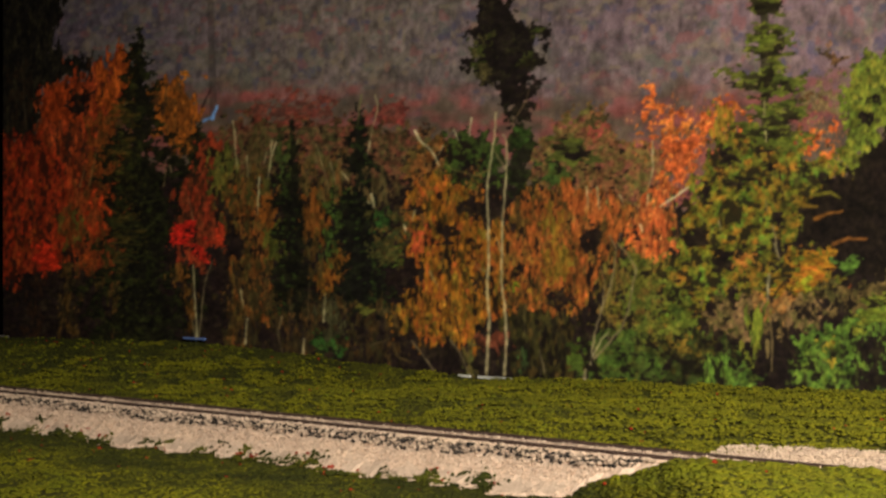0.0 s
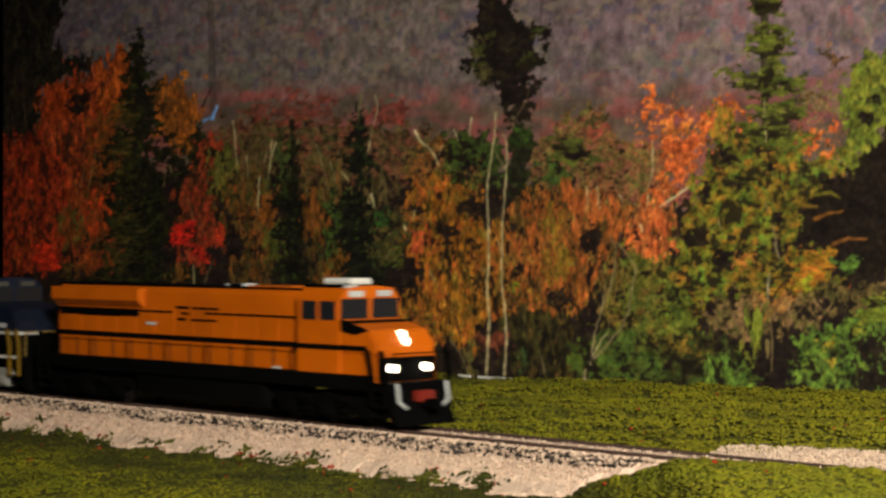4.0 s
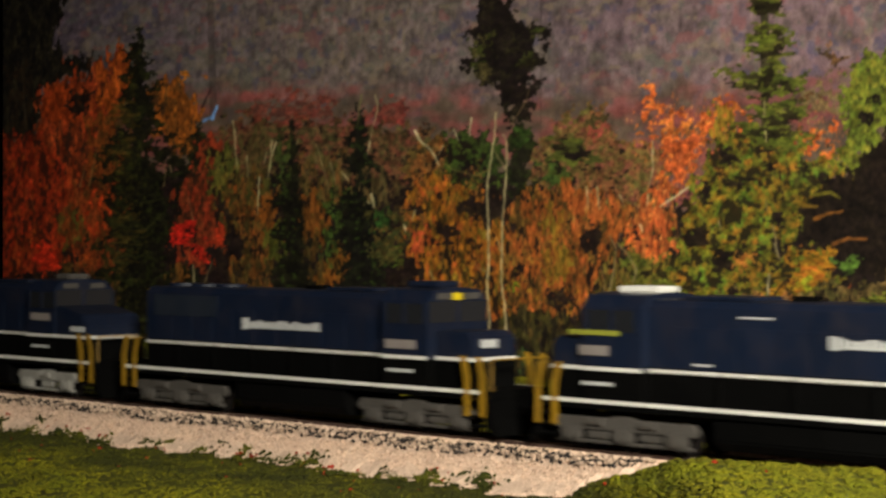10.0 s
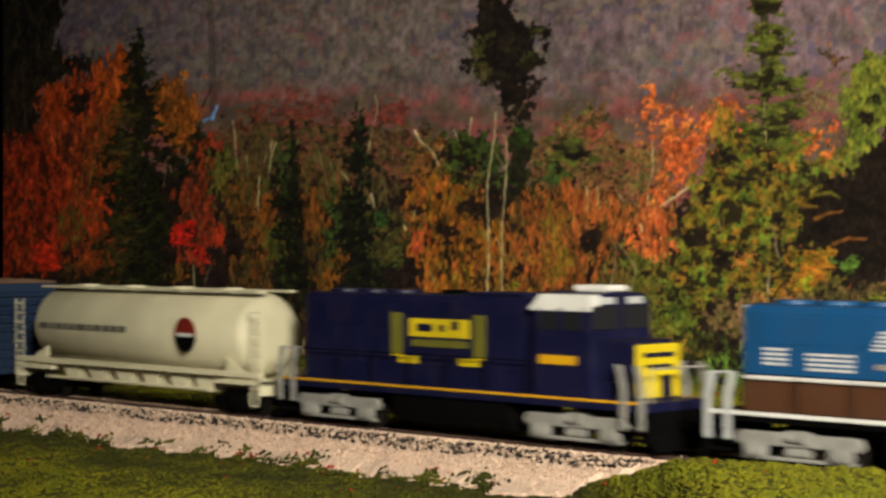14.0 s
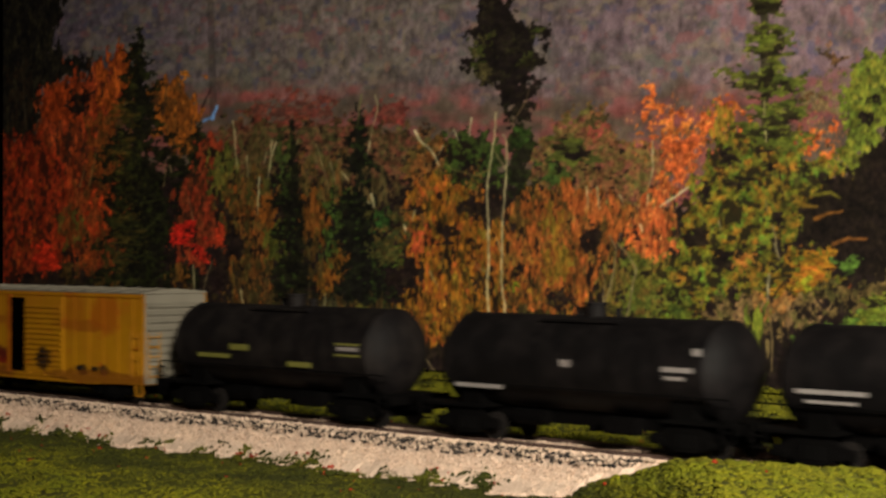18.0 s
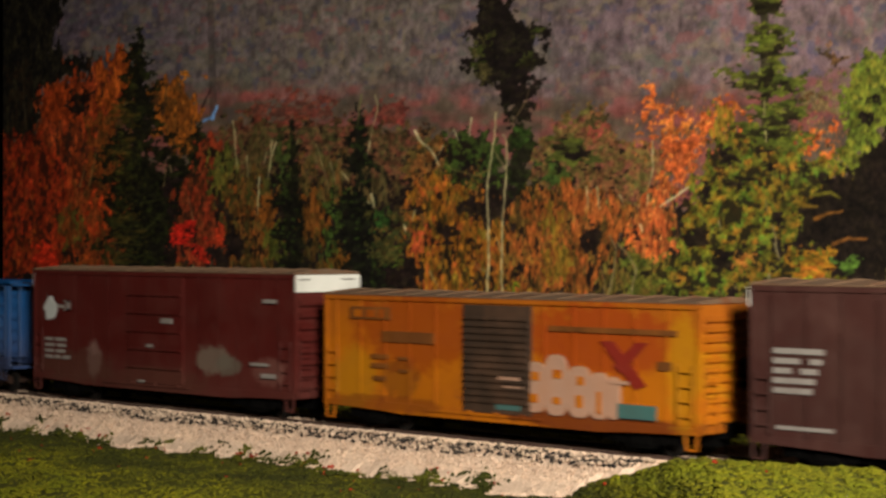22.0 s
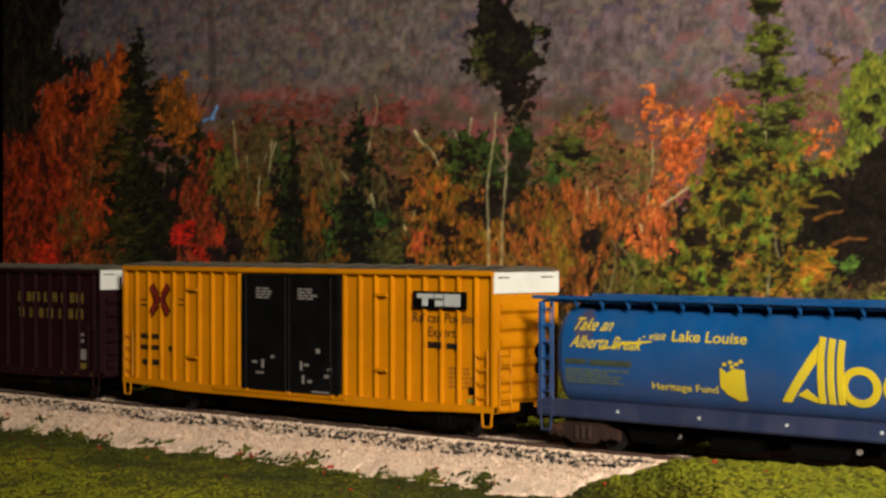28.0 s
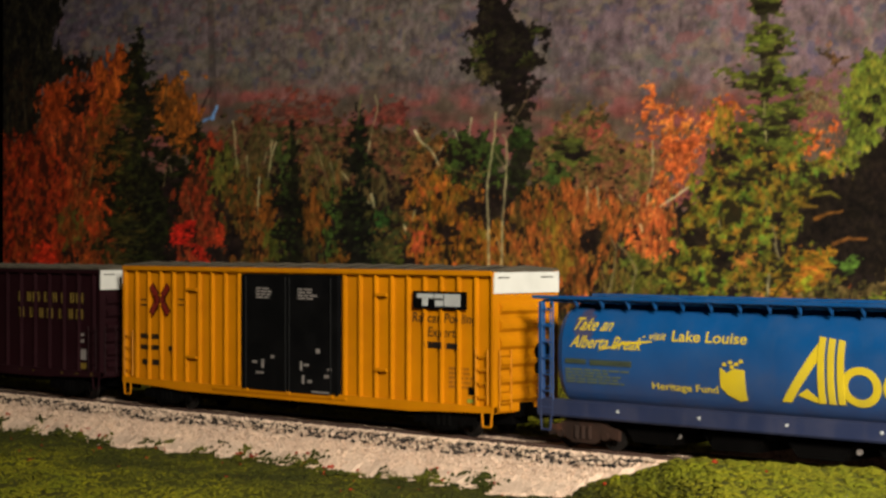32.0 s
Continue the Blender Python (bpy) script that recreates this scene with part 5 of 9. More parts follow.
mass([(-0.2375, 0.0556), (-0.2265, 0.0656), (-0.2282, 0.0855), (-0.2140, 0.1001), (-0.2058, 0.1251), (-0.1855, 0.1327), (-0.1650, 0.1351), (-0.1390, 0.1215), (-0.1095, 0.1113), (-0.0973, 0.1048), (-0.1160, 0.1022), (-0.1315, 0.0963), (-0.1197, 0.0949), (-0.1382, 0.0889), (-0.1345, 0.0777), (-0.1465, 0.0714), (-0.1572, 0.0651), (-0.1204, 0.0652), (-0.1160, 0.0529), (-0.1094, 0.0438), (-0.1315, 0.0403), (-0.1736, 0.0357), (-0.1935, 0.0391), (-0.2214, 0.0195), (-0.2366, 0.0190)], FIR, 315, 0.33, "even", 7, shade=(34, 28, 20))
mass([(-0.1466, 0.1475), (-0.1315, 0.1530), (-0.1205, 0.1616), (-0.1095, 0.1579), (-0.1131, 0.1396), (-0.1315, 0.1358)], [((118, 100, 62), 3), ((104, 96, 66), 3)], 316, 0.4, "even", 6, True, 0.7)

# upper tiers of the fir: lit boughs with dark undersides
stroke([(-0.1651, 0.2184), (-0.1646, 0.1294)], 9, (54, 50, 30), 0.8, 1.0)
for k, (tier, under) in enumerate((
    ([(-0.1705, 0.2157), (-0.1558, 0.2143), (-0.1520, 0.2020), (-0.1573, 0.1968), (-0.1698, 0.1984), (-0.1737, 0.2045)], [(-0.1721, 0.2050), (-0.1527, 0.2040), (-0.1566, 0.1992), (-0.1651, 0.1961), (-0.1698, 0.1997)]),
    ([(-0.1729, 0.1949), (-0.1573, 0.1942), (-0.1512, 0.1906), (-0.1527, 0.1850), (-0.1658, 0.1848), (-0.1737, 0.1879)], [(-0.1721, 0.1897), (-0.1651, 0.1879), (-0.1542, 0.1908), (-0.1527, 0.1869), (-0.1596, 0.1837), (-0.1705, 0.1857)]),
    ([(-0.1800, 0.1839), (-0.1658, 0.1854), (-0.1481, 0.1834), (-0.1474, 0.1777), (-0.1558, 0.1720), (-0.1713, 0.1730), (-0.1784, 0.1774)], [(-0.1768, 0.1798), (-0.1674, 0.1753), (-0.1527, 0.1781), (-0.1504, 0.1754), (-0.1612, 0.1717), (-0.1697, 0.1729)]),
    ([(-0.2033, 0.1693), (-0.1855, 0.1669), (-0.1697, 0.1653), (-0.1651, 0.1701), (-0.1542, 0.1668), (-0.1428, 0.1611), (-0.1338, 0.1624), (-0.1390, 0.1565), (-0.1527, 0.1529), (-0.1650, 0.1510), (-0.1792, 0.1537), (-0.1895, 0.1607)], [(-0.1984, 0.1658), (-0.1855, 0.1605), (-0.1737, 0.1585), (-0.1682, 0.1645), (-0.1581, 0.1696), (-0.1550, 0.1644), (-0.1596, 0.1589), (-0.1413, 0.1560), (-0.1466, 0.1532), (-0.1588, 0.1538), (-0.1650, 0.1484), (-0.1682, 0.1582), (-0.1784, 0.1543)]),
    ([(-0.1815, 0.1442), (-0.1658, 0.1466), (-0.1496, 0.1464), (-0.1345, 0.1431), (-0.1428, 0.1373), (-0.1573, 0.1348), (-0.1736, 0.1406)], [(-0.1792, 0.1434), (-0.1697, 0.1417), (-0.1581, 0.1386), (-0.1481, 0.1413), (-0.1390, 0.1384), (-0.1481, 0.1344), (-0.1573, 0.1335)]),
    ([(-0.1919, 0.1362), (-0.1736, 0.1374), (-0.1581, 0.1335), (-0.1405, 0.1340), (-0.1315, 0.1249), (-0.1504, 0.1219), (-0.1736, 0.1259)], [(-0.1911, 0.1362), (-0.1815, 0.1313), (-0.1697, 0.1321), (-0.1557, 0.1290), (-0.1451, 0.1311), (-0.1481, 0.1268), (-0.1697, 0.1264)]),
)):
    mass(tier, [((88, 92, 34), 4), ((102, 98, 42), 3), ((70, 76, 32), 3)], 320 + k, 0.2, "level", 5, shade=(46, 40, 26))
    mass(under, [((34, 27, 20), 4), ((42, 38, 24), 2)], 330 + k, 0.12, "level", 3.5, True)
for k, under in enumerate(([(-0.1992, 0.1216), (-0.1887, 0.1219), (-0.1839, 0.1134), (-0.1952, 0.1156)], [(-0.1736, 0.1252), (-0.1573, 0.1221), (-0.1527, 0.1188), (-0.1697, 0.1219)], [(-0.1650, 0.1135), (-0.1550, 0.1125), (-0.1596, 0.1089), (-0.1658, 0.1103)], [(-0.1952, 0.1078), (-0.1736, 0.1060), (-0.1650, 0.1020), (-0.1855, 0.1037)], [(-0.1315, 0.1050), (-0.1168, 0.1022), (-0.1095, 0.0978), (-0.1278, 0.1012)], [(-0.2082, 0.1049), (-0.2008, 0.1041), (-0.1984, 0.0975), (-0.2057, 0.0983)], [(-0.1428, 0.1109), (-0.1345, 0.1095), (-0.1375, 0.1064)], [(-0.1855, 0.0657), (-0.1767, 0.0651), (-0.1775, 0.0606), (-0.1847, 0.0612)], [(-0.2008, 0.0657), (-0.1911, 0.0631), (-0.1887, 0.0528), (-0.2000, 0.0546)], [(-0.2215, 0.0768), (-0.2008, 0.0793), (-0.2049, 0.0670), (-0.2206, 0.0643)], [(-0.2098, 0.0990), (-0.2016, 0.0943), (-0.2033, 0.0891), (-0.2107, 0.0919)], [(-0.1619, 0.0562), (-0.1557, 0.0575), (-0.1565, 0.0525), (-0.1611, 0.0518)], [(-0.1442, 0.0388), (-0.1315, 0.0403), (-0.1329, 0.0322), (-0.1427, 0.0307)], [(-0.2240, 0.0418), (-0.2156, 0.0426), (-0.2148, 0.0348), (-0.2231, 0.0353)], [(-0.2298, 0.0497), (-0.2240, 0.0504), (-0.2248, 0.0458), (-0.2298, 0.0451)], [(-0.1603, 0.0861), (-0.1542, 0.0847), (-0.1549, 0.0784), (-0.1596, 0.0797)])):
    mass(under, SHADE, 340 + k, 0.1, "level", 4)
mass([(-0.1595, 0.0436), (-0.1465, 0.0469), (-0.1427, 0.0627), (-0.1204, 0.0646), (-0.1182, 0.0504), (-0.1315, 0.0409), (-0.1541, 0.0373)], [((146, 96, 30), 4), ((124, 96, 32), 3), ((160, 84, 34), 2)], 360, 0.1, "level", 6)
mass([(-0.1855, 0.0609), (-0.1697, 0.0587), (-0.1681, 0.0511), (-0.1831, 0.0496)], [((160, 92, 44), 3), ((128, 88, 38), 2)], 361, 0.25, "even", 5, True)
mass([(-0.1427, 0.0470), (-0.1315, 0.0471), (-0.1330, 0.0409), (-0.1405, 0.0407)], [((144, 142, 40), 3), ((118, 116, 38), 2)], 362, 0.3, "even", 4, True)
mass([(-0.1146, 0.1505), (-0.1095, 0.1640), (-0.0846, 0.1727), (-0.0742, 0.1719), (-0.0742, 0.1378), (-0.0930, 0.1235), (-0.0980, 0.1170), (-0.0973, 0.1079), (-0.1095, 0.1070), (-0.1175, 0.1176), (-0.1095, 0.1297)], LIME, 363, 0.1, "even", 6, shade=(60, 56, 30))
mass([(-0.0973, 0.1474), (-0.0895, 0.1482), (-0.0909, 0.1440), (-0.0959, 0.1437)], SHADE, 364, 0.1, ragged=4)
mass([(-0.1023, 0.1391), (-0.0938, 0.1399), (-0.0966, 0.1316), (-0.1030, 0.1312)], SHADE, 365, 0.2, ragged=4)
mass([(-0.1241, 0.1717), (-0.1132, 0.1691), (-0.1146, 0.1631), (-0.1212, 0.1641)], [((74, 50, 36), 3), ((96, 66, 44), 2)], 366, 0.2, ragged=4)
mass([(-0.1368, 0.1539), (-0.1293, 0.1528), (-0.1286, 0.1484), (-0.1353, 0.1482)], [((76, 52, 36), 3), ((96, 64, 44), 2)], 367, 0.2, ragged=4)
mass([(-0.1271, 0.1769), (-0.1219, 0.1759), (-0.1234, 0.1711), (-0.1278, 0.1714)], [((88, 66, 50), 1)], 368, 0.2, ragged=4)
mass([(-0.1249, 0.1811), (-0.1161, 0.1810), (-0.1168, 0.1774), (-0.1241, 0.1779)], [((150, 98, 70), 1)], 369, 0.3, "even", 4, True, 0.7)
mass([(-0.1450, 0.0714), (-0.1375, 0.0789), (-0.1300, 0.0963), (-0.1088, 0.1051), (-0.0966, 0.1200), (-0.0895, 0.1264), (-0.0742, 0.1378), (-0.0741, 0.0551), (-0.1008, 0.0476), (-0.1160, 0.0658)], [((26, 19, 18), 5), ((32, 24, 20), 2)], 370, 0.0, ragged=4)
for pts, rgb in (([(-0.1307, 0.0820), (-0.1226, 0.0850), (-0.1131, 0.0861)], (136, 82, 36)), ([(-0.1189, 0.0683), (-0.1095, 0.0714), (-0.0973, 0.0708)], (132, 78, 38)), ([(-0.1390, 0.0896), (-0.1293, 0.0888)], (120, 88, 34)), ([(-0.1315, 0.0954), (-0.1204, 0.0967), (-0.1146, 0.0935)], (112, 100, 36))):
    stroke(pts, 4.5, rgb, 0.85, 0.5)
mass([(-0.1182, 0.0591), (-0.1095, 0.0610), (-0.1001, 0.0586), (-0.1051, 0.0549), (-0.1073, 0.0487), (-0.1153, 0.0517)], [((82, 108, 44), 3), ((66, 84, 38), 2)], 371, 0.25, "level", 4)
mass([(-0.1145, 0.0461), (-0.1065, 0.0444), (-0.1087, 0.0407), (-0.1138, 0.0419)], [((176, 82, 46), 1)], 372, 0.2, ragged=3)
mass([(-0.2041, 0.0357), (-0.1855, 0.0386), (-0.1465, 0.0381), (-0.1204, 0.0349), (-0.1314, 0.0191), (-0.1541, 0.0165), (-0.1855, 0.0141), (-0.2049, 0.0200)], TWIGGY, 373, 0.22, "even", 7)
mass([(-0.1736, 0.0389), (-0.1465, 0.0406), (-0.1427, 0.0294), (-0.1696, 0.0274)], [((140, 88, 50), 3), ((124, 92, 58), 2)], 374, 0.25, "even", 6, True)
mass([(-0.1270, 0.0435), (-0.1022, 0.0476), (-0.0741, 0.0569), (-0.0741, 0.0345), (-0.1094, 0.0272), (-0.1240, 0.0330)], [((84, 66, 42), 3), ((104, 80, 50), 3), ((66, 60, 34), 2)], 375, 0.2, "even", 6)
mass([(-0.2366, 0.0523), (-0.2223, 0.0392), (-0.2057, 0.0167), (-0.2057, 0.0101), (-0.2366, 0.0090)], [((84, 92, 34), 4), ((96, 92, 38), 3), ((66, 78, 34), 2)], 376, 0.24, "even", 6)
mass([(-0.2366, 0.0123), (-0.2098, 0.0165), (-0.1855, 0.0173), (-0.1854, -0.0181), (-0.2366, -0.0210)], [((26, 22, 18), 4), ((52, 60, 28), 2), ((92, 78, 34), 1)], 377, 0.1, "even", 6)
mass([(-0.2349, 0.0124), (-0.2156, 0.0137), (-0.2139, 0.0059), (-0.2324, 0.0045)], [((120, 88, 36), 3), ((104, 84, 36), 2)], 378, 0.25, "even", 5, True)
mass([(-0.2057, 0.0017), (-0.1911, 0.0100), (-0.1854, -0.0052), (-0.1870, -0.0182), (-0.2057, -0.0192)], BUSH, 379, 0.2, "upright", 5)
mass([(-0.1783, 0.0285), (-0.1673, 0.0332), (-0.1618, 0.0213), (-0.1704, -0.0007), (-0.1791, -0.0004)], LIME, 380, 0.12, "upright", 5)
mass([(-0.1855, 0.0077), (-0.1696, 0.0051), (-0.1696, -0.0172), (-0.1870, -0.0182)], BUSH, 381, 0.3, "even", 5)
mass([(-0.1677, 0.0147), (-0.1465, 0.0186), (-0.1480, -0.0161), (-0.1665, -0.0171)], SHADE, 382, 0.1, ragged=5)
mass([(-0.1480, 0.0117), (-0.1352, 0.0215), (-0.1167, 0.0245), (-0.1080, 0.0297), (-0.0880, 0.0357), (-0.0741, 0.0384), (-0.0741, -0.0120), (-0.1465, -0.0160)], BUSH, 383, 0.26, "even", 6)
mass([(-0.1094, 0.0327), (-0.0880, 0.0387), (-0.0741, 0.0420), (-0.0741, 0.0300), (-0.1022, 0.0201)], LIME, 384, 0.15, "level", 5)
mass([(-0.1022, 0.0170), (-0.0741, 0.0240), (-0.0741, -0.0120), (-0.1072, -0.0138)], SHADE, 385, 0.35, "even", 6, True)
mass([(-0.1270, 0.0131), (-0.1152, 0.0147), (-0.1159, 0.0042), (-0.1255, 0.0038)], [((142, 112, 40), 3), ((118, 116, 42), 2)], 386, 0.25, "even", 5, True)
mass([(-0.2008, 0.0123), (-0.1943, 0.0151), (-0.1927, 0.0029), (-0.1983, 0.0020)], SHADE, 387, 0.1, ragged=4)

# single lit leaves
GOLDEN, FIERY = [(214, 150, 44), (190, 124, 36), (226, 178, 60)], [(226, 120, 66), (236, 148, 90), (206, 96, 48)]
sparks((((-0.4437, 0.0652)), ((-0.3860, 0.0071))), 190, GOLDEN + FIERY[:1], 401, 1.0, 0.55)
sparks((((-0.3634, 0.0653)), ((-0.2967, 0.0275))), 130, GOLDEN + FIERY[2:], 402, 1.0, 0.5)
sparks((((-0.3153, 0.1003)), ((-0.2653, 0.0791))), 90, FIERY, 403, 1.0, 0.5)
sparks((((-0.2609, 0.1534)), ((-0.2265, 0.0656))), 160, FIERY, 404, 1.1, 0.6)
sparks((((-0.2265, 0.1516)), ((-0.1815, 0.1043))), 110, FIERY, 405, 1.1, 0.6)
sparks((((-0.1466, 0.1349)), ((-0.1131, 0.1120))), 50, FIERY, 406, 1.1, 0.55)
sparks((((-0.8922, 0.2138)), ((-0.7729, 0.0999))), 140, [(178, 72, 32), (160, 60, 30), (190, 92, 40)], 407, 1.1, 0.5)
sparks((((-0.9616, 0.1556)), ((-0.8675, 0.0504))), 130, [(196, 56, 34), (176, 48, 30)], 408, 1.1, 0.5)
sparks((((-0.7475, 0.1915)), ((-0.6895, 0.1371))), 60, [(184, 98, 40), (160, 82, 36)], 409, 1.1, 0.55)
sparks((((-0.4464, 0.1178)), ((-0.3885, 0.1017))), 60, FIERY, 410, 1.0, 0.5)

# trunks and bare twigs
for pts, w, rgb in (
    ([(-0.3829, -0.0175), (-0.3814, 0.0073), (-0.3799, 0.0218), (-0.3824, 0.0363), (-0.3809, 0.0581), (-0.3814, 0.0871), (-0.3824, 0.1052), (-0.3794, 0.1196), (-0.3754, 0.1376), (-0.3744, 0.1520)], 3.4, PALE),
    ([(-0.3669, -0.0152), (-0.3649, 0.0079), (-0.3664, 0.0276), (-0.3694, 0.0437), (-0.3689, 0.0617), (-0.3684, 0.0833), (-0.3664, 0.1013), (-0.3649, 0.1156), (-0.3649, 0.1336), (-0.3684, 0.1380)], 3.0, PALE),
    ([(-0.3694, 0.0617), (-0.3724, 0.0689), (-0.3744, 0.0725)], 1.6, PALE), ([(-0.3814, 0.0501), (-0.3885, 0.0522), (-0.3936, 0.0558)], 1.5, GREYBARK),
    ([(-0.3654, 0.1156), (-0.3734, 0.1249), (-0.3774, 0.1297)], 1.5, GREYBARK), ([(-0.3794, 0.1160), (-0.3936, 0.1120), (-0.4144, 0.1169), (-0.4249, 0.1232)], 1.6, (116, 96, 60)),
    ([(-0.3609, 0.1442), (-0.3546, 0.1510), (-0.3487, 0.1579), (-0.3458, 0.1648)], 1.6, (112, 88, 66)),
    ([(-0.2940, -0.0035), (-0.2912, 0.0139), (-0.2853, 0.0295), (-0.2786, 0.0416), (-0.2755, 0.0553), (-0.2741, 0.0655), (-0.2795, 0.0730)], 2.6, GREYBARK),
    ([(-0.2921, -0.0020), (-0.2808, 0.0074), (-0.2697, 0.0180), (-0.2644, 0.0283), (-0.2617, 0.0419), (-0.2582, 0.0534), (-0.2653, 0.0622), (-0.2741, 0.0689)], 2.6, GREYBARK),
    ([(-0.2930, -0.0007), (-0.2858, 0.0106), (-0.2795, 0.0149)], 2.0, PALE), ([(-0.2944, -0.0052), (-0.2930, 0.0069)], 2.6, PALE),
    ([(-0.2849, 0.0295), (-0.2831, 0.0450), (-0.2867, 0.0552)], 1.4, GREYBARK),
    ([(-0.2894, -0.0115), (-0.2976, 0.0061), (-0.3018, 0.0205), (-0.3050, 0.0290), (-0.3106, 0.0331)], 5.0, (26, 20, 18)),
    ([(-0.2995, -0.0148), (-0.2985, -0.0088)], 4.0, PALE), ([(-0.3438, 0.0618), (-0.3477, 0.0725), (-0.3487, 0.0796)], 2.0, (48, 32, 22)),
    ([(-0.6868, -0.0042), (-0.6889, 0.0221), (-0.6916, 0.0519)], 2.6, PALE), ([(-0.6847, -0.0042), (-0.6805, 0.0223), (-0.6771, 0.0393), (-0.6682, 0.0554)], 1.8, GREYBARK), ([(-0.6889, -0.0026), (-0.6945, 0.0151)], 1.6, GREYBARK), ([(-0.6875, -0.0060), (-0.6875, 0.0009)], 4.0, BARK),
    ([(-0.6916, 0.0860), (-0.6972, 0.1031)], 1.6, (150, 96, 72)), ([(-0.9093, 0.0972), (-0.9144, 0.1091)], 1.4, (150, 80, 56)),
    ([(-0.8286, 0.1144), (-0.8223, 0.1324), (-0.8175, 0.1449)], 1.6, (140, 100, 62)), ([(-0.8414, 0.1146), (-0.8350, 0.1282)], 1.4, (150, 112, 74)), ([(-0.8175, 0.1503), (-0.8144, 0.1601)], 1.3, (150, 92, 52)),
    ([(-0.9212, 0.1636), (-0.9246, 0.1969), (-0.9263, 0.2113)], 1.4, (74, 58, 46)), ([(-0.7185, 0.1229), (-0.7214, 0.1286)], 2.0, (150, 120, 96)), ([(-0.7286, 0.1123), (-0.7257, 0.1253), (-0.7286, 0.1318)], 1.4, (116, 96, 66)),
    ([(-0.6431, 0.1584), (-0.6411, 0.1479), (-0.6405, 0.1346), (-0.6372, 0.1221)], 2.0, PALE), ([(-0.6411, 0.1438), (-0.6372, 0.1495)], 1.2, PALE), ([(-0.6273, 0.1325), (-0.6260, 0.1168)], 1.6, PALE),
    ([(-0.5988, 0.1430), (-0.6001, 0.1260), (-0.6033, 0.1146)], 1.8, PALE), ([(-0.5937, 0.1412), (-0.5988, 0.1308)], 1.6, BARK), ([(-0.6046, 0.1343), (-0.6072, 0.1254)], 1.6, PALE), ([(-0.6130, 0.1165), (-0.6149, 0.0895)], 1.7, BARK),
    ([(-0.5497, 0.1384), (-0.5437, 0.1244), (-0.5353, 0.1060)], 1.5, GREYBARK), ([(-0.5353, 0.1257), (-0.5293, 0.1114)], 1.5, GREYBARK), ([(-0.5228, 0.1179), (-0.5158, 0.1119)], 2.0, PALE), ([(-0.5712, 0.1392), (-0.5693, 0.1427)], 1.4, PALE),
    ([(-0.4881, 0.1696), (-0.4858, 0.1588), (-0.4915, 0.1467), (-0.4943, 0.1376)], 1.5, PALE), ([(-0.4943, 0.1384), (-0.4955, 0.1288)], 1.6, BARK), ([(-0.5024, 0.1704), (-0.5047, 0.1597), (-0.5070, 0.1482)], 1.6, (104, 98, 62)),
    ([(-0.4497, 0.1439), (-0.4453, 0.1373), (-0.4367, 0.1321), (-0.4308, 0.1263), (-0.4265, 0.1202)], 2.8, BARK), ([(-0.4228, 0.1328), (-0.4271, 0.1262)], 1.4, PALE), ([(-0.4313, 0.1267), (-0.4324, 0.1316)], 1.4, PALE),
    ([(-0.4128, 0.1431), (-0.4081, 0.1359)], 1.8, BARK), ([(-0.3967, 0.1494), (-0.3983, 0.1377)], 1.8, BARK), ([(-0.4921, 0.1017), (-0.4898, 0.0936)], 4.0, (178, 158, 128)), ([(-0.4944, 0.0959), (-0.4966, 0.0975)], 2.4, PALE),
    ([(-0.4491, 0.0908), (-0.4519, 0.0840)], 1.8, PALE), ([(-0.4595, 0.0803), (-0.4584, 0.0765)], 3.0, BARK),
    ([(-0.6339, 0.0349), (-0.6313, 0.0209)], 1.8, PALE), ([(-0.6267, 0.0132), (-0.6293, -0.0039)], 2.0, PALE), ([(-0.6287, -0.0047), (-0.6287, 0.0020)], 3.0, PALE), ([(-0.5868, 0.0163), (-0.5919, 0.0040), (-0.5868, -0.0104)], 1.5, GREYBARK), ([(-0.5638, -0.0119), (-0.5632, 0.0009)], 2.6, PALE), ([(-0.5589, 0.0171), (-0.5570, 0.0410)], 1.4, (90, 72, 52)),
    ([(-0.5419, 0.0136), (-0.5401, 0.0334)], 1.8, PALE), ([(-0.4938, -0.0013), (-0.4740, 0.0041)], 2.0, (84, 66, 48)), ([(-0.5781, 0.0286), (-0.5793, 0.0004)], 1.3, (84, 64, 46)),
    ([(-0.4313, -0.0153), (-0.4410, -0.0060), (-0.4530, 0.0040)], 2.2, GREYBARK), ([(-0.4530, -0.0111), (-0.4651, -0.0078), (-0.4718, 0.0018)], 2.4, (84, 66, 42)), ([(-0.4154, 0.0054), (-0.4071, -0.0024), (-0.3977, -0.0167)], 2.2, GREYBARK), ([(-0.4356, 0.0502), (-0.4260, 0.0384)], 1.6, GREYBARK), ([(-0.4112, 0.0210), (-0.4060, 0.0064)], 2.0, (40, 30, 22)),
    ([(-0.3323, -0.0122), (-0.3366, 0.0018)], 1.6, GREYBARK), ([(-0.3487, 0.0298), (-0.3496, 0.0084)], 1.4, (84, 72, 50)), ([(-0.2804, 0.0108), (-0.2795, 0.0245)], 1.2, GREYBARK),
    ([(-0.2461, 0.1292), (-0.2457, 0.1124), (-0.2487, 0.1025)], 2.0, PALE), ([(-0.2495, 0.0974), (-0.2504, 0.0904)], 1.6, PALE), ([(-0.2190, 0.1012), (-0.2290, 0.0961), (-0.2401, 0.0903)], 2.4, BARK),
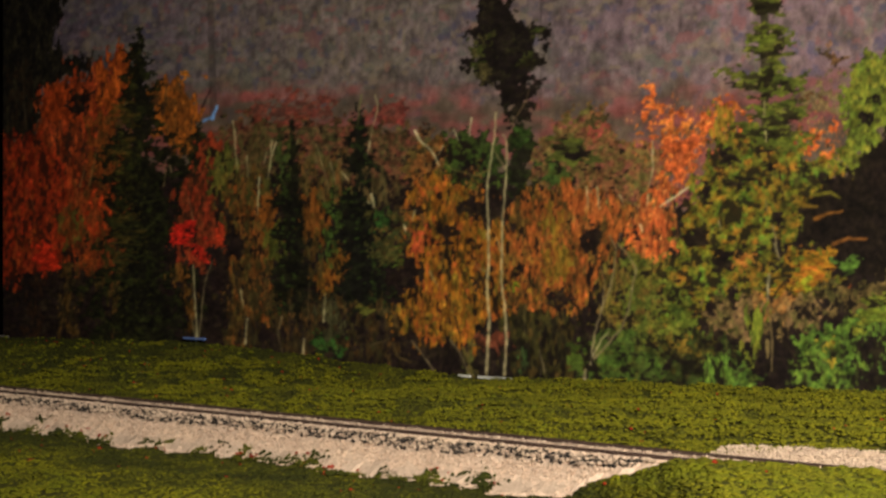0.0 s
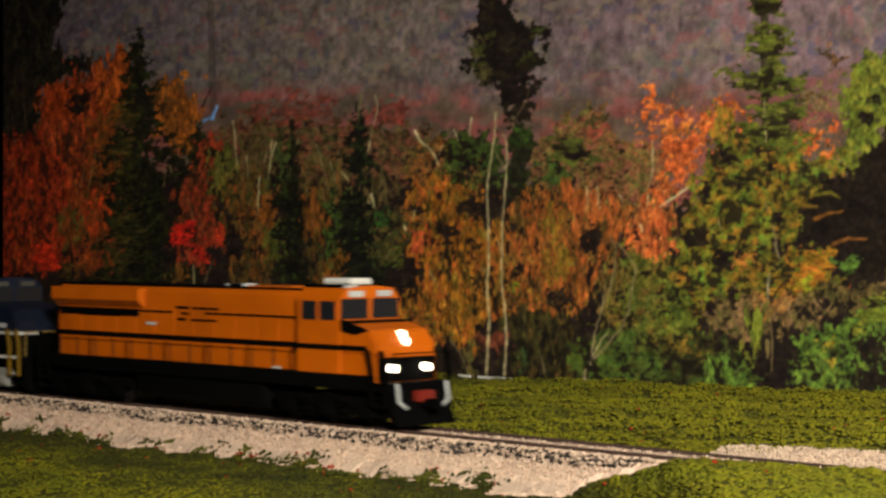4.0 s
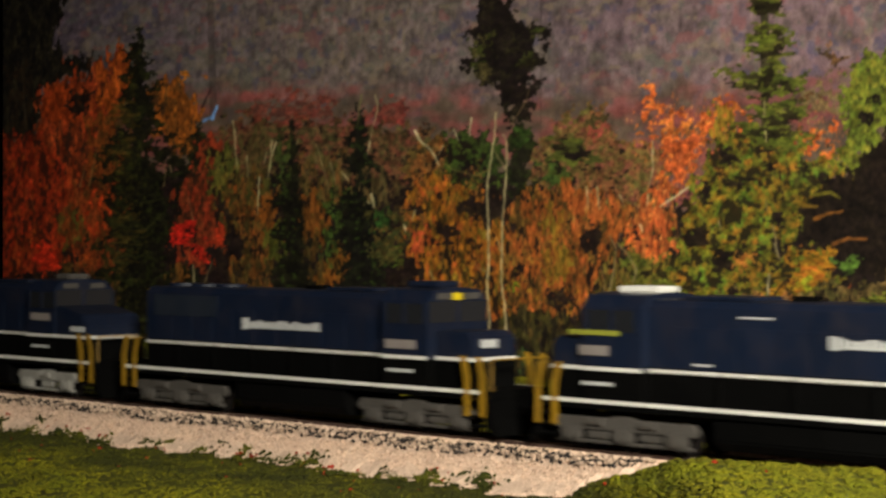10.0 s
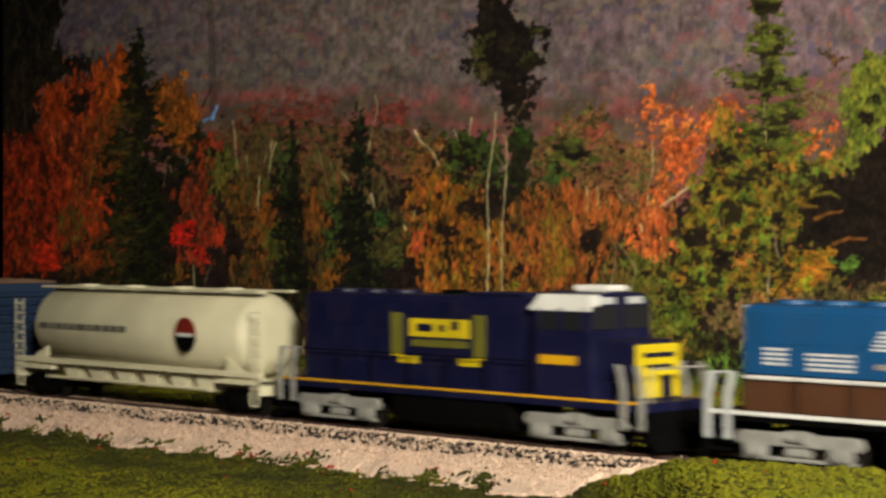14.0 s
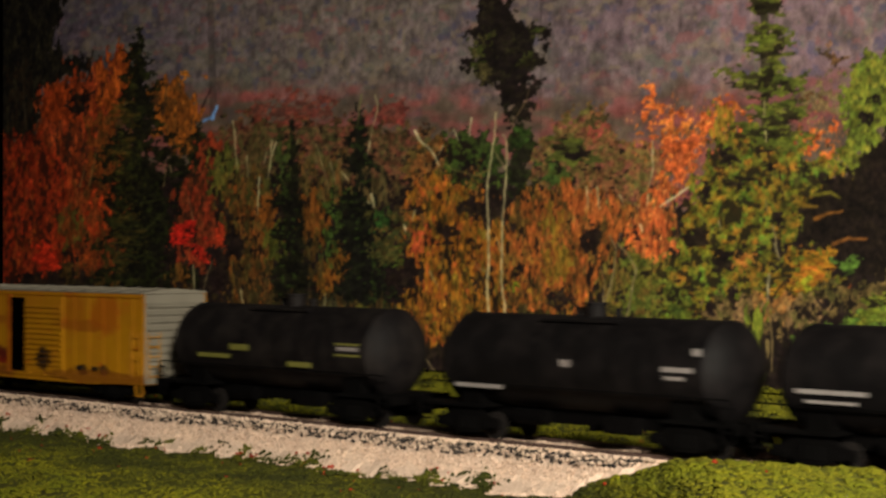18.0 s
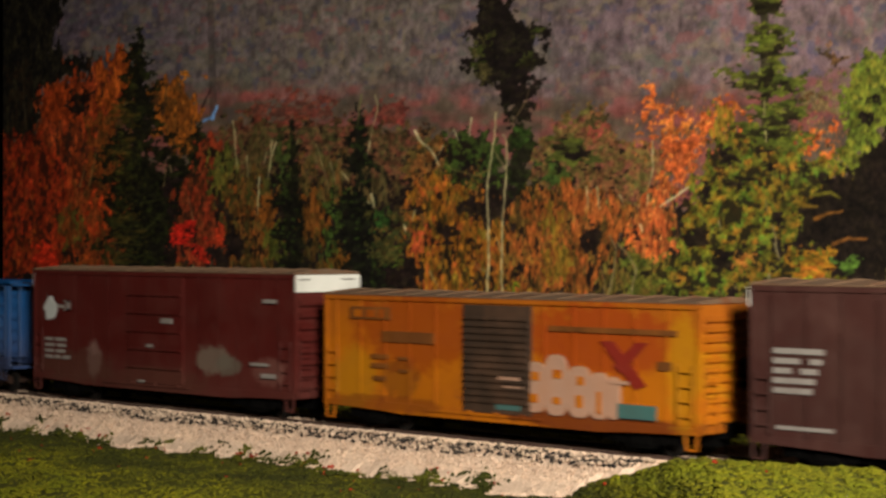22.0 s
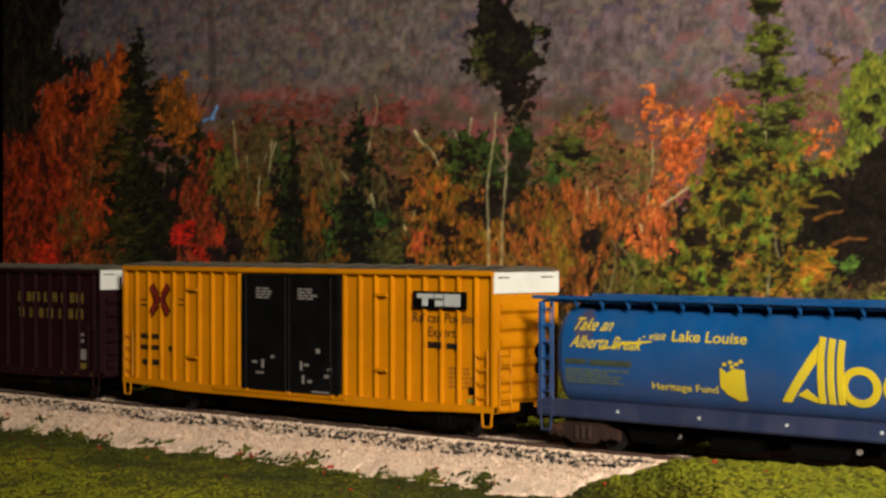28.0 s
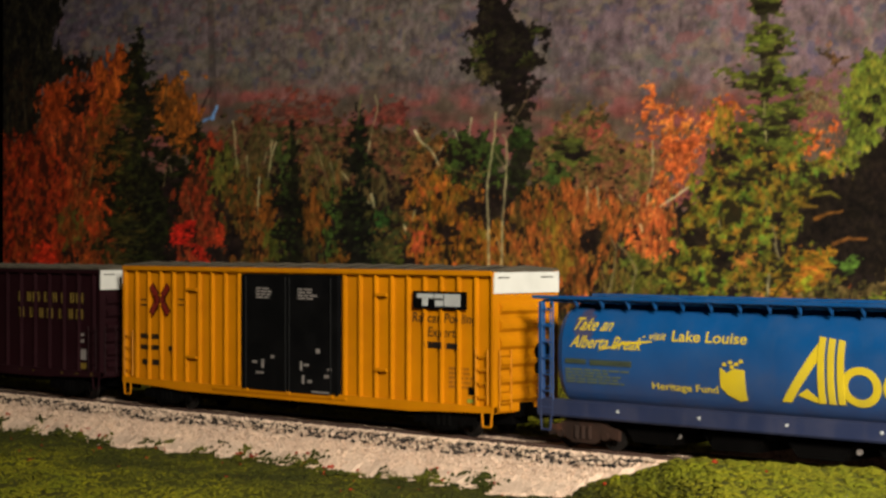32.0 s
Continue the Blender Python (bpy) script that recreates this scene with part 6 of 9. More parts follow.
    ([(-0.2977, 0.1035), (-0.2967, 0.0903)], 1.8, PALE), ([(-0.2894, 0.1026), (-0.2876, 0.0895)], 1.8, PALE), ([(-0.2715, 0.0978), (-0.2688, 0.0934)], 1.8, PALE), ([(-0.2556, 0.0797), (-0.2539, 0.0757)], 3.0, (196, 160, 132)),
    ([(-0.1646, 0.1484), (-0.1646, 0.1395)], 2.2, (150, 132, 96)), ([(-0.1642, 0.1319), (-0.1635, 0.1255)], 2.2, (170, 154, 110)), ([(-0.1638, 0.0928), (-0.1627, 0.0861)], 2.0, (110, 96, 66)),
    ([(-0.1588, 0.0778), (-0.1565, 0.0689)], 3.2, (120, 100, 70)), ([(-0.1572, 0.0683), (-0.1549, 0.0601)], 3.0, (150, 132, 104)), ([(-0.1619, 0.0505), (-0.1626, 0.0365)], 3.6, (150, 134, 110)), ([(-0.1611, 0.0277), (-0.1595, 0.0150), (-0.1599, -0.0028)], 2.6, (128, 104, 72)), ([(-0.1626, 0.0133), (-0.1626, 0.0047)], 5.5, (132, 108, 70)),
    ([(-0.1919, 0.0126), (-0.1903, 0.0049)], 1.8, (96, 92, 50)), ([(-0.1465, 0.0513), (-0.1549, 0.0436), (-0.1603, 0.0366)], 2.6, (40, 28, 22)), ([(-0.1968, 0.0813), (-0.1951, 0.0761)], 2.0, (150, 130, 96)),
):
    stroke(pts, w, rgb, 0.8)

# ink brightness graded along x to offset the lamp's falloff, then the sheets themselves
canvas = np.clip(canvas * np.interp(PRINT_X, [-0.9076, -0.5856, -0.2689, -0.0875], [1.12, 1.1, 1.0, 0.92])[None, :, None], 0.012, 1)
soft_canvas = (canvas * 3 + np.roll(canvas, 1, 0) + np.roll(canvas, -1, 0) + np.roll(canvas, 1, 1) + np.roll(canvas, -1, 1)) / 7
linear = np.where(soft_canvas <= 0.04045, soft_canvas / 12.92, ((soft_canvas + 0.055) / 1.055) ** 2.4)
PRINT_INK, nt, b = shader("photo_print_ink", 0.6, 0, 0.14)
va = nt.nodes.new("ShaderNodeVertexColor")
va.layer_name = "ink"
g = ramp(nt, noise_out(nt, 700, 4, 0.65), [(0.3, (0.84, 0.84, 0.84, 1)), (0.7, (1.14, 1.14, 1.14, 1))])
nt.links.new(mix_colour(nt, 1.0, va.outputs[0], g, "MULTIPLY"), b.inputs["Base Color"])


def sheet(c0, c1, off):
    """One printed sheet of the backdrop, columns c0 to c1 of the canvas."""
    xx, zz = np.meshgrid(PRINT_X[c0:c1], PRINT_Z)
    n = c1 - c0
    verts = np.stack([xx, np.full_like(xx, BOARD_Y - off), zz], -1).reshape(-1, 3)
    i, j = np.meshgrid(np.arange(n - 1), np.arange(ROWS - 1))
    a = (j * n + i).reshape(-1)
    quads = np.stack([a, a + 1, a + n + 1, a + n], -1)
    me = bpy.data.meshes.new("printed_sheet")
    me.from_pydata(verts.tolist(), [], quads.tolist())
    at = me.color_attributes.new("ink", "FLOAT_COLOR", "POINT")
    at.data.foreach_set("color", np.concatenate([linear[:, c0:c1], np.ones((ROWS, n, 1))], -1).astype(np.float32).reshape(-1))
    me.materials.append(PRINT_INK)
    ob = new("printed_sheet", me)
    ob.parent = backdrop
    return tagged(ob, "glossy photo print of autumn maples, birches and spruces")


seam = int(np.searchsorted(PRINT_X, -0.3357))
sheet(0, seam + 1, 0.0012)
sheet(seam, COLS, 0.0008)
bm = bmesh.new()
add_box(bm, -1.0146, -0.9563, BOARD_Y - 0.006, BOARD_Y - 0.0002, -0.03, 0.6)
part("board_edge", bm, FLAT_BLACK, backdrop, "dark edge strip of the backdrop", scale=1.0)
# slips of pale tape along the foot of the board
for a, b, zz, m in ((-0.4019, -0.3911, -0.0166, WHITE), (-0.3840, -0.3517, -0.0166, WHITE), (-0.9635, -0.9387, -0.0097, LETTER_DIM), (-0.6951, -0.6682, -0.0023, paint("pale_blue_tape", (120, 150, 220), 0.4, 0.05))):
    bm = bmesh.new()
    add_box(bm, a, b, BOARD_Y - 0.0085, BOARD_Y - 0.0065, zz - 0.0012, zz + 0.0004, 0.0003)
    tagged(part("tape_slip", bm, m, None, scale=1.0), "small pale tape slip at the backdrop foot", "tape")


# ---- railway vehicles: x forward, the camera sees the side at -y ----
HW = 1.44
cache = {}


def freight_truck(parent, x, material):
    """Two-axle truck: bolster, two side frames, four wheels."""
    key = ("freight", material.name)
    if key in cache:
        return again(cache[key], parent, shift(x))
    bm = bmesh.new()
    add_box(bm, -0.28, 0.28, -1.1, 1.1, 0.42, 0.72, 0.04)
    for a in (-0.85, 0.85):
        add_rod(bm, (a, -1.05, 0.42), (a, 1.05, 0.42), 0.09, 8)
    t = part("truck", bm, material, parent, "dark two-axle freight truck")
    for y in (-1.2, 1.06):
        bm = bmesh.new()
        add_prism(bm, [(-1.35, 0.34), (-1.35, 0.64), (-0.95, 0.72), (-0.5, 0.96), (0.5, 0.96), (0.95, 0.72), (1.35, 0.64), (1.35, 0.34), (0.85, 0.42), (0.42, 0.2), (-0.42, 0.2), (-0.85, 0.42)], "y", y, y + 0.14, 0.02)
        for a in (-0.25, 0, 0.25):
            add_rod(bm, (a, y + 0.02, 0.34), (a, y + 0.02, 0.7), 0.09, 8)
        for a in (-0.85, 0.85):
            add_rod(bm, (a, y - 0.06, 0.46), (a, y + 0.2, 0.46), 0.13, 10)
        part("side_frame", bm, material, t)
    for a in (-0.85, 0.85):
        for y in (-0.79, 0.67):
            bm = bmesh.new()
            add_rod(bm, (a, y, 0.42), (a, y + 0.12, 0.42), 0.42, 20)
            part("wheel", bm, WHEEL, t, "dull steel wheel", smooth=True)
    t.location = (x * K, 0, 0)
    cache[key] = t
    return t


def engine_truck(parent, x, axles, material):
    """Locomotive truck with two or three axles, cast side frames, journal boxes and brake cylinders."""
    key = ("engine", axles, material.name)
    if key in cache:
        return again(cache[key], parent, shift(x))
    half = 2.7 if axles == 3 else 2.05
    stations = (-1.95, 0.0, 1.95) if axles == 3 else (-1.35, 1.35)
    bm = bmesh.new()
    add_box(bm, -half + 0.3, half - 0.3, -1.0, 1.0, 0.55, 0.95)
    t = part("truck", bm, UNDER, parent, "locomotive truck with silver side frames")
    for side in (-1, 1):
        bm = bmesh.new()
        y0, y1 = sorted((side * 1.24, side * 1.06))
        top = [(-half, 0.78), (-half + 0.15, 0.98), (-0.5, 0.98), (-0.3, 1.05), (0.3, 1.05), (0.5, 0.98), (half - 0.15, 0.98), (half, 0.78)]
        add_prism(bm, top + [(half - 0.1, 0.62), (-half + 0.1, 0.62)], "y", y0, y1, 0.03)
        add_box(bm, -half + 0.25, half - 0.25, y0, y1, 0.24, 0.33, 0.02)
        part("side_frame", bm, material, t)
        for a in stations:
            bm = bmesh.new()
            add_box(bm, a - 0.36, a + 0.36, *sorted((side * 1.34, side * 1.05)), 0.3, 0.74, 0.06)
            add_rod(bm, (a, side * 1.3, 0.52), (a, side * 1.4, 0.52), 0.19, 12)
            part("journal_box", bm, material, t)
        gaps = (-0.98, 0.98) if axles == 3 else (0.0,)
        for a in gaps:
            bm = bmesh.new()
            add_rod(bm, (a - 0.28, side * 1.24, 0.86), (a + 0.28, side * 1.24, 0.86), 0.14, 10)
            add_box(bm, a - 0.42, a + 0.42, *sorted((side * 1.2, side * 1.05)), 0.36, 0.6, 0.05)
            part("brake_cylinder", bm, material, t)
    for a in stations:
        for y in (-0.79, 0.67):
            bm = bmesh.new()
            add_rod(bm, (a, y, 0.5), (a, y + 0.12, 0.5), 0.5, 20)
            part("wheel", bm, WHEEL, t, "dull steel wheel", smooth=True)
    t.location = (x * K, 0, 0)
    cache[key] = t
    return t


def coupler(parent, x, facing):
    bm = bmesh.new()
    add_box(bm, *sorted((x, x + facing * 0.62)), -0.12, 0.12, 0.72, 0.98, 0.03)
    add_box(bm, *sorted((x + facing * 0.5, x + facing * 0.82)), -0.2, 0.2, 0.68, 1.02, 0.05)
    part("coupler", bm, UNDER, parent, "black knuckle coupler")


def ladder(parent, x, y0, z0, z1, count, material, width=0.5, along="x", rail=0.025):
    """Rungs between two stiles, on a side (along x) or on an end (along y)."""
    bm = bmesh.new()
    for i in range(count):
        z = z0 + (z1 - z0) * (i + 0.5) / count
        if along == "x":
            add_rod(bm, (x, y0, z), (x + width, y0, z), rail, 6)
        else:
            add_rod(bm, (x, y0, z), (x, y0 + width, z), rail, 6)
    for k in (0, width):
        if along == "x":
            add_rod(bm, (x + k, y0, z0), (x + k, y0, z1), rail, 6)
        else:
            add_rod(bm, (x, y0 + k, z0), (x, y0 + k, z1), rail, 6)
    return part("ladder", bm, material, parent)


def stirrup(parent, x, y, z, material, width=0.42):
    bm = bmesh.new()
    add_tube(bm, [(x, y, z), (x + 0.04, y, z - 0.45), (x + width - 0.04, y, z - 0.45), (x + width, y, z)], 0.032)
    part("stirrup", bm, material, parent)


def boxcar(label, length, eave, sill, body, posts, door, door_mat, roof_mat, roof_rise=0.14, end_ribs=9, end_panel=True, panel_drop=0.62, truck_mat=UNDER, end_mat=None, door_lines=4, truck_in=2.3, proud=0.07):
    car = thing("boxcar", label, "boxcar", "freight cars of the train")
    h = length / 2
    end_mat = end_mat or body
    core = HW - proud
    bm = bmesh.new()
    add_box(bm, -h + 0.1, h - 0.1, -core, core, sill + 0.06, eave - 0.02)
    part("body", bm, body, car)
    for side in (-1, 1):
        a, b = sorted((side * (core - 0.01), side * HW))
        bm = bmesh.new()
        add_prism(bm, [(-h, sill + 0.08), (-h + 2.6, sill + 0.0), (-h + 3.6, sill - 0.06), (h - 3.6, sill - 0.06), (h - 2.6, sill + 0.0), (h, sill + 0.08), (h, sill + 0.26), (-h, sill + 0.26)], "y", a, b)
        part("side_sill", bm, body, car)
        box_part("top_chord", (-h, h, *sorted((side * (core - 0.01), side * (HW + 0.02))), eave - 0.16, eave), body, car, bevel=0.015)
        for x in posts:
            box_part("side_post", (x - 0.05, x + 0.05, a, b, sill + 0.24, eave - 0.15), body, car, bevel=0.02)
        for x in (-h, h - 0.14):
            box_part("corner_post", (x, x + 0.14, *sorted((side * (core - 0.03), side * (HW + 0.01))), sill + 0.05, eave), body, car, bevel=0.02)
        d0, d1 = door
        dm = bmesh.new()
        add_box(dm, d0, d1, *sorted((side * (core - 0.02), side * (HW + 0.035))), sill + 0.2, eave - 0.2, 0.015)
        dd = part("sliding_door", dm, door_mat, car)
        for i in range(door_lines):
            z = sill + 0.45 + (eave - sill - 0.95) * (i + 0.5) / door_lines
            box_part("door_rib", (d0 + 0.06, d1 - 0.06, *sorted((side * (HW + 0.03), side * (HW + 0.11))), z - 0.045, z + 0.045), door_mat, dd, bevel=0.015)
        for x in (d0 + 0.3, (d0 + d1) / 2, d1 - 0.3):
            box_part("door_guide", (x - 0.1, x + 0.1, *sorted((side * (HW + 0.02), side * (HW + 0.09))), sill + 0.12, sill + 0.24), body, dd)
        box_part("door_track", (d0 - 1.6, d1 + 0.4, *sorted((side * core, side * (HW + 0.06))), sill + 0.1, sill + 0.18), body, car)
    bm = bmesh.new()
    add_prism(bm, [(-HW - 0.03, eave), (-HW - 0.03, eave + 0.03), (0, eave + roof_rise), (HW + 0.03, eave + 0.03), (HW + 0.03, eave)], "x", -h + 0.02, h - 0.02)
    roof = part("roof", bm, roof_mat, car)
    n = int(length / 1.2)
    for i in range(n + 1):
        x = -h + 0.1 + (length - 0.2) * i / n
        bm = bmesh.new()
        add_prism(bm, [(-HW - 0.03, eave + 0.03), (0, eave + roof_rise), (HW + 0.03, eave + 0.03), (HW + 0.03, eave + 0.07), (0, eave + roof_rise + 0.05), (-HW - 0.03, eave + 0.07)], "x", x - 0.05, x + 0.05)
        part("roof_rib", bm, roof_mat, roof)
    for f in (-1, 1):
        ends = bmesh.new()
        add_box(ends, *sorted((f * (h - 0.12), f * (h - 0.02))), -core + 0.02, core - 0.02, sill + 0.1, eave - 0.02)
        end = part("end_wall", ends, end_mat, car)
        top = eave - (panel_drop + 0.12 if end_panel else 0.25)
        for i in range(end_ribs):
            z = sill + 0.3 + (top - sill - 0.35) * (i + 0.5) / end_ribs
            s = (top - sill - 0.35) / end_ribs
            bm = bmesh.new()
            add_prism(bm, [(f * (h - 0.03), z - s * 0.4), (f * (h + 0.1), z - s * 0.16), (f * (h + 0.11), z + s * 0.06), (f * (h - 0.03), z + s * 0.42)], "y", -core + 0.12, core - 0.12)
            part("end_rib", bm, end_mat, end)
        if end_panel:
            p = box_part("end_panel", (*sorted((f * (h - 0.03), f * (h + 0.035))), -HW + 0.0, HW - 0.0, eave - panel_drop, eave - 0.02), WHITE, car, "white panel across the top of the end")
            if f > 0:
                bm = bmesh.new()
                for y0, y1 in ((-1.3, -0.8), (0.6, 1.15)):
                    add_box(bm, f * (h + 0.03), f * (h + 0.047), y0, y1, eave - 0.2, eave - 0.16)
                part("small_print", bm, GREY_TRUCK, p)
        coupler(car, f * (h + 0.0), f)
        bm = bmesh.new()
        add_box(bm, *sorted((f * (h - 0.25), f * (h + 0.02))), -0.3, 0.3, sill - 0.1, sill + 0.35)
        part("draft_gear", bm, UNDER, car)
        stirrup(car, f * (h - 0.3) - 0.22, -HW + 0.02, sill + 0.1, body)
        freight_truck(car, f * (h - truck_in), truck_mat)
    ladder(car, h - 0.72, -HW - 0.05, sill + 0.35, sill + 2.0, 4, body)
    ladder(car, -h + 0.2, -HW - 0.05, sill + 0.35, sill + 2.0, 4, body)
    ladder(car, h + 0.1, -HW + 0.15, sill + 0.2, sill + 2.0, 5, body, 0.5, "y")
    bm = bmesh.new()
    add_box(bm, -h + 0.3, h - 0.3, -0.35, 0.35, sill - 0.34, sill + 0.08)
    part("center_sill", bm, UNDER, car)
    bm = bmesh.new()
    add_box(bm, -h + 0.3, h - 0.3, -core + 0.1, core - 0.1, sill + 0.02, sill + 0.1)
    part("floor_pan", bm, UNDER, car)
    for x in (-2.9, -1.1, 1.1, 2.9):
        bm = bmesh.new()
        add_prism(bm, [(-core + 0.15, sill + 0.05), (-0.35, sill - 0.34), (0.35, sill - 0.34), (core - 0.15, sill + 0.05)], "x", x - 0.08, x + 0.08)
        part("crossbearer", bm, UNDER, car)
    bm = bmesh.new()
    add_rod(bm, (-1.9, -0.7, sill - 0.18), (-0.6, -0.7, sill - 0.18), 0.24, 12)
    part("air_reservoir", bm, UNDER, car)
    bm = bmesh.new()
    add_rod(bm, (0.4, -0.75, sill - 0.1), (1.0, -0.75, sill - 0.1), 0.18, 12)
    add_tube(bm, [(1.0, -0.75, sill - 0.1), (2.4, -0.6, sill - 0.2), (h - truck_in - 0.8, -0.4, sill - 0.22)], 0.04)
    part("brake_cylinder", bm, UNDER, car)
    bm = bmesh.new()
    add_rod(bm, (h + 0.12, 0.55, sill + 1.9), (h + 0.2, 0.55, sill + 1.9), 0.3, 14)
    add_box(bm, h - 0.02, h + 0.13, 0.35, 0.75, sill + 1.2, sill + 1.7, 0.03)
    part("brake_wheel", bm, UNDER, car, "black brake wheel and gear box")
    return car


def tank_car(label, shell, band=False, radius=1.42, mid=2.42, half=5.2, top_walk=False):
    car = thing("tank_car", label, "tank car", "freight cars of the train")
    bm = bmesh.new()
    rings = [(-half - 0.62, 0.25, mid), (-half - 0.5, 0.8, mid), (-half - 0.28, 1.2, mid), (-half, radius, mid), (half, radius, mid), (half + 0.28, 1.2, mid), (half + 0.5, 0.8, mid), (half + 0.62, 0.25, mid)]
    add_lathe(bm, rings, 36)
    part("shell", bm, shell, car, smooth=True)
    for x in (-half + 0.05, half - 0.05) if not band else (-half + 0.05, half - 0.05):
        bm = bmesh.new()
        add_lathe(bm, [(x - 0.05, radius + 0.012, mid), (x + 0.05, radius + 0.012, mid)], 36)
        part("weld_band", bm, shell, car, smooth=True)
    if band:
        bm = bmesh.new()
        add_lathe(bm, [(-1.72, radius + 0.01, mid), (-1.7, radius + 0.02, mid), (1.7, radius + 0.02, mid), (1.72, radius + 0.01, mid)], 36)
        part("white_band", bm, WHITE, car, "broad white band round the tank", smooth=True)
    # dome platform, manway and rails
    bm = bmesh.new()
    add_rod(bm, (0, 0, mid + radius - 0.1), (0, 0, mid + radius + 0.34), 0.34, 16)
    add_rod(bm, (0, 0, mid + radius + 0.34), (0, 0, mid + radius + 0.4), 0.4, 16)
    part("manway", bm, WHITE if band else shell, car)
    for a in (-0.75, 0.75):
        bm = bmesh.new()
        add_rod(bm, (a, 0.1, mid + radius - 0.1), (a, 0.1, mid + radius + 0.25), 0.13, 10)
        part("valve", bm, WHITE if band else shell, car)
    box_part("platform", (-1.5, 1.5, -0.85, -0.35, mid + radius - 0.16, mid + radius - 0.08), WHITE if band else shell, car)
    if top_walk:
        bm = bmesh.new()
        zt = mid + radius + 0.75
        add_tube(bm, [(-1.5, -0.85, zt), (1.5, -0.85, zt), (1.5, 0.85, zt), (-1.5, 0.85, zt), (-1.5, -0.85, zt)], 0.035)
        rail = part("safety_railing", bm, WHITE, car, "white safety railing round the dome")
        for y in (-0.85, 0.85):
            for a in (-1.5, -0.1, 1.5):
                bm = bmesh.new()
                add_rod(bm, (a, y, mid + radius - 0.3), (a, y, zt), 0.03, 6)
                part("railing_post", bm, WHITE, rail)
        bm = bmesh.new()
        pts = [(radius * math.cos(a) * 1.045, mid + radius * math.sin(a) * 1.045) for a in (2.2, 2.6, 3.0, 3.4, 3.7)]
        for dx in (-0.22, 0.22):
            add_tube(bm, [(dx, p[0], p[1]) for p in pts] + [(dx, -1.35, 0.75)], 0.05)
        part("ladder_stile", bm, WHITE, car, "white side ladder")
        for i in range(7):
            a = 2.35 + i * 0.21
            y, z = radius * math.cos(a) * 1.06, mid + radius * math.sin(a) * 1.06
            box_part("ladder_rung", (-0.2, 0.2, y - 0.05, y, z - 0.04, z + 0.04), BLACK, car)
        box_part("ladder_foot", (-0.24, 0.24, -1.42, -1.32, 0.62, 1.5), WHITE, car)
    bm = bmesh.new()
    add_box(bm, -half - 1.0, half + 1.0, -0.3, 0.3, 0.6, 1.06)
    part("center_sill", bm, UNDER, car)
    for f in (-1, 1):
        bm = bmesh.new()
        add_prism(bm, [(-1.1, 1.0), (1.1, 1.0), (1.15, 1.55), (-1.15, 1.55)], "x", *sorted((f * (half - 1.3), f * (half - 0.5))))
        part("tank_saddle", bm, UNDER, car)
        bm = bmesh.new()
        add_box(bm, *sorted((f * (half - 1.5), f * (half + 1.15))), -1.38, 1.38, 0.98, 1.08, 0.02)
        part("end_platform", bm, UNDER, car)
        bm = bmesh.new()
        add_box(bm, *sorted((f * (half + 1.15), f * (half + 1.22))), -1.38, 1.38, 0.8, 1.1, 0.02)
        part("end_beam", bm, UNDER, car)
    bm = bmesh.new()
    add_rod(bm, (0.0, 0, 0.45), (0.0, 0, 1.1), 0.3, 12)
    part("bottom_outlet", bm, UNDER, car)
    bm = bmesh.new()
    add_rod(bm, (-2.6, -0.7, 0.78), (-1.3, -0.7, 0.78), 0.24, 12)
    part("air_reservoir", bm, UNDER, car)
    bm = bmesh.new()
    add_box(bm, 1.0, 2.3, -0.95, -0.45, 0.5, 0.98, 0.05)
    part("brake_gear", bm, UNDER, car)
    for y in (-1.4, 1.4):
        bm = bmesh.new()
        e = half + 0.9
        add_tube(bm, [(-e, y, 1.05), (-e, y, 1.75), (e, y, 1.75), (e, y, 1.05)], 0.03)
        part("handrail", bm, UNDER, car, "thin dark handrail along the tank")
    for f in (-1, 1):
        coupler(car, f * (half + 1.1), f)
        freight_truck(car, f * (half - 0.75), UNDER)
        stirrup(car, f * (half + 0.85) - 0.2, -1.36, 1.0, UNDER)
        ladder(car, f * (half + 0.85) - 0.22, -1.4, 0.7, 1.7, 3, UNDER, 0.45)
    return car


def hopper_ends(car, half, y, roof_z, floor_z, material, along=1.15):
    """Open end platforms with posts and ladders."""
    for f in (-1, 1):
        for s in (-1, 1):
            bm = bmesh.new()
            add_box(bm, *sorted((f * (half - 0.14), f * half)), *sorted((s * (y - 0.14), s * y)), floor_z, roof_z)
            part("corner_post", bm, material, car)
            ladder(car, (half - 0.6) if f > 0 else -half + 0.15, s * (y + 0.03), floor_z - 0.1, roof_z, 7, material, 0.45)
        ladder(car, f * (half + 0.03), -y + 0.1, floor_z, roof_z, 7, material, 0.45, "y")
        bm = bmesh.new()
        add_prism(bm, [(f * half, floor_z), (f * (half - 1.7), floor_z), (f * (half - 1.7), floor_z + 1.25)], "y", -0.06, 0.06)
        part("end_brace", bm, material, car)
        bm = bmesh.new()
        add_box(bm, *sorted((f * half, f * (half - 1.75))), -y, y, floor_z - 0.12, floor_z)
        part("end_platform", bm, material, car)


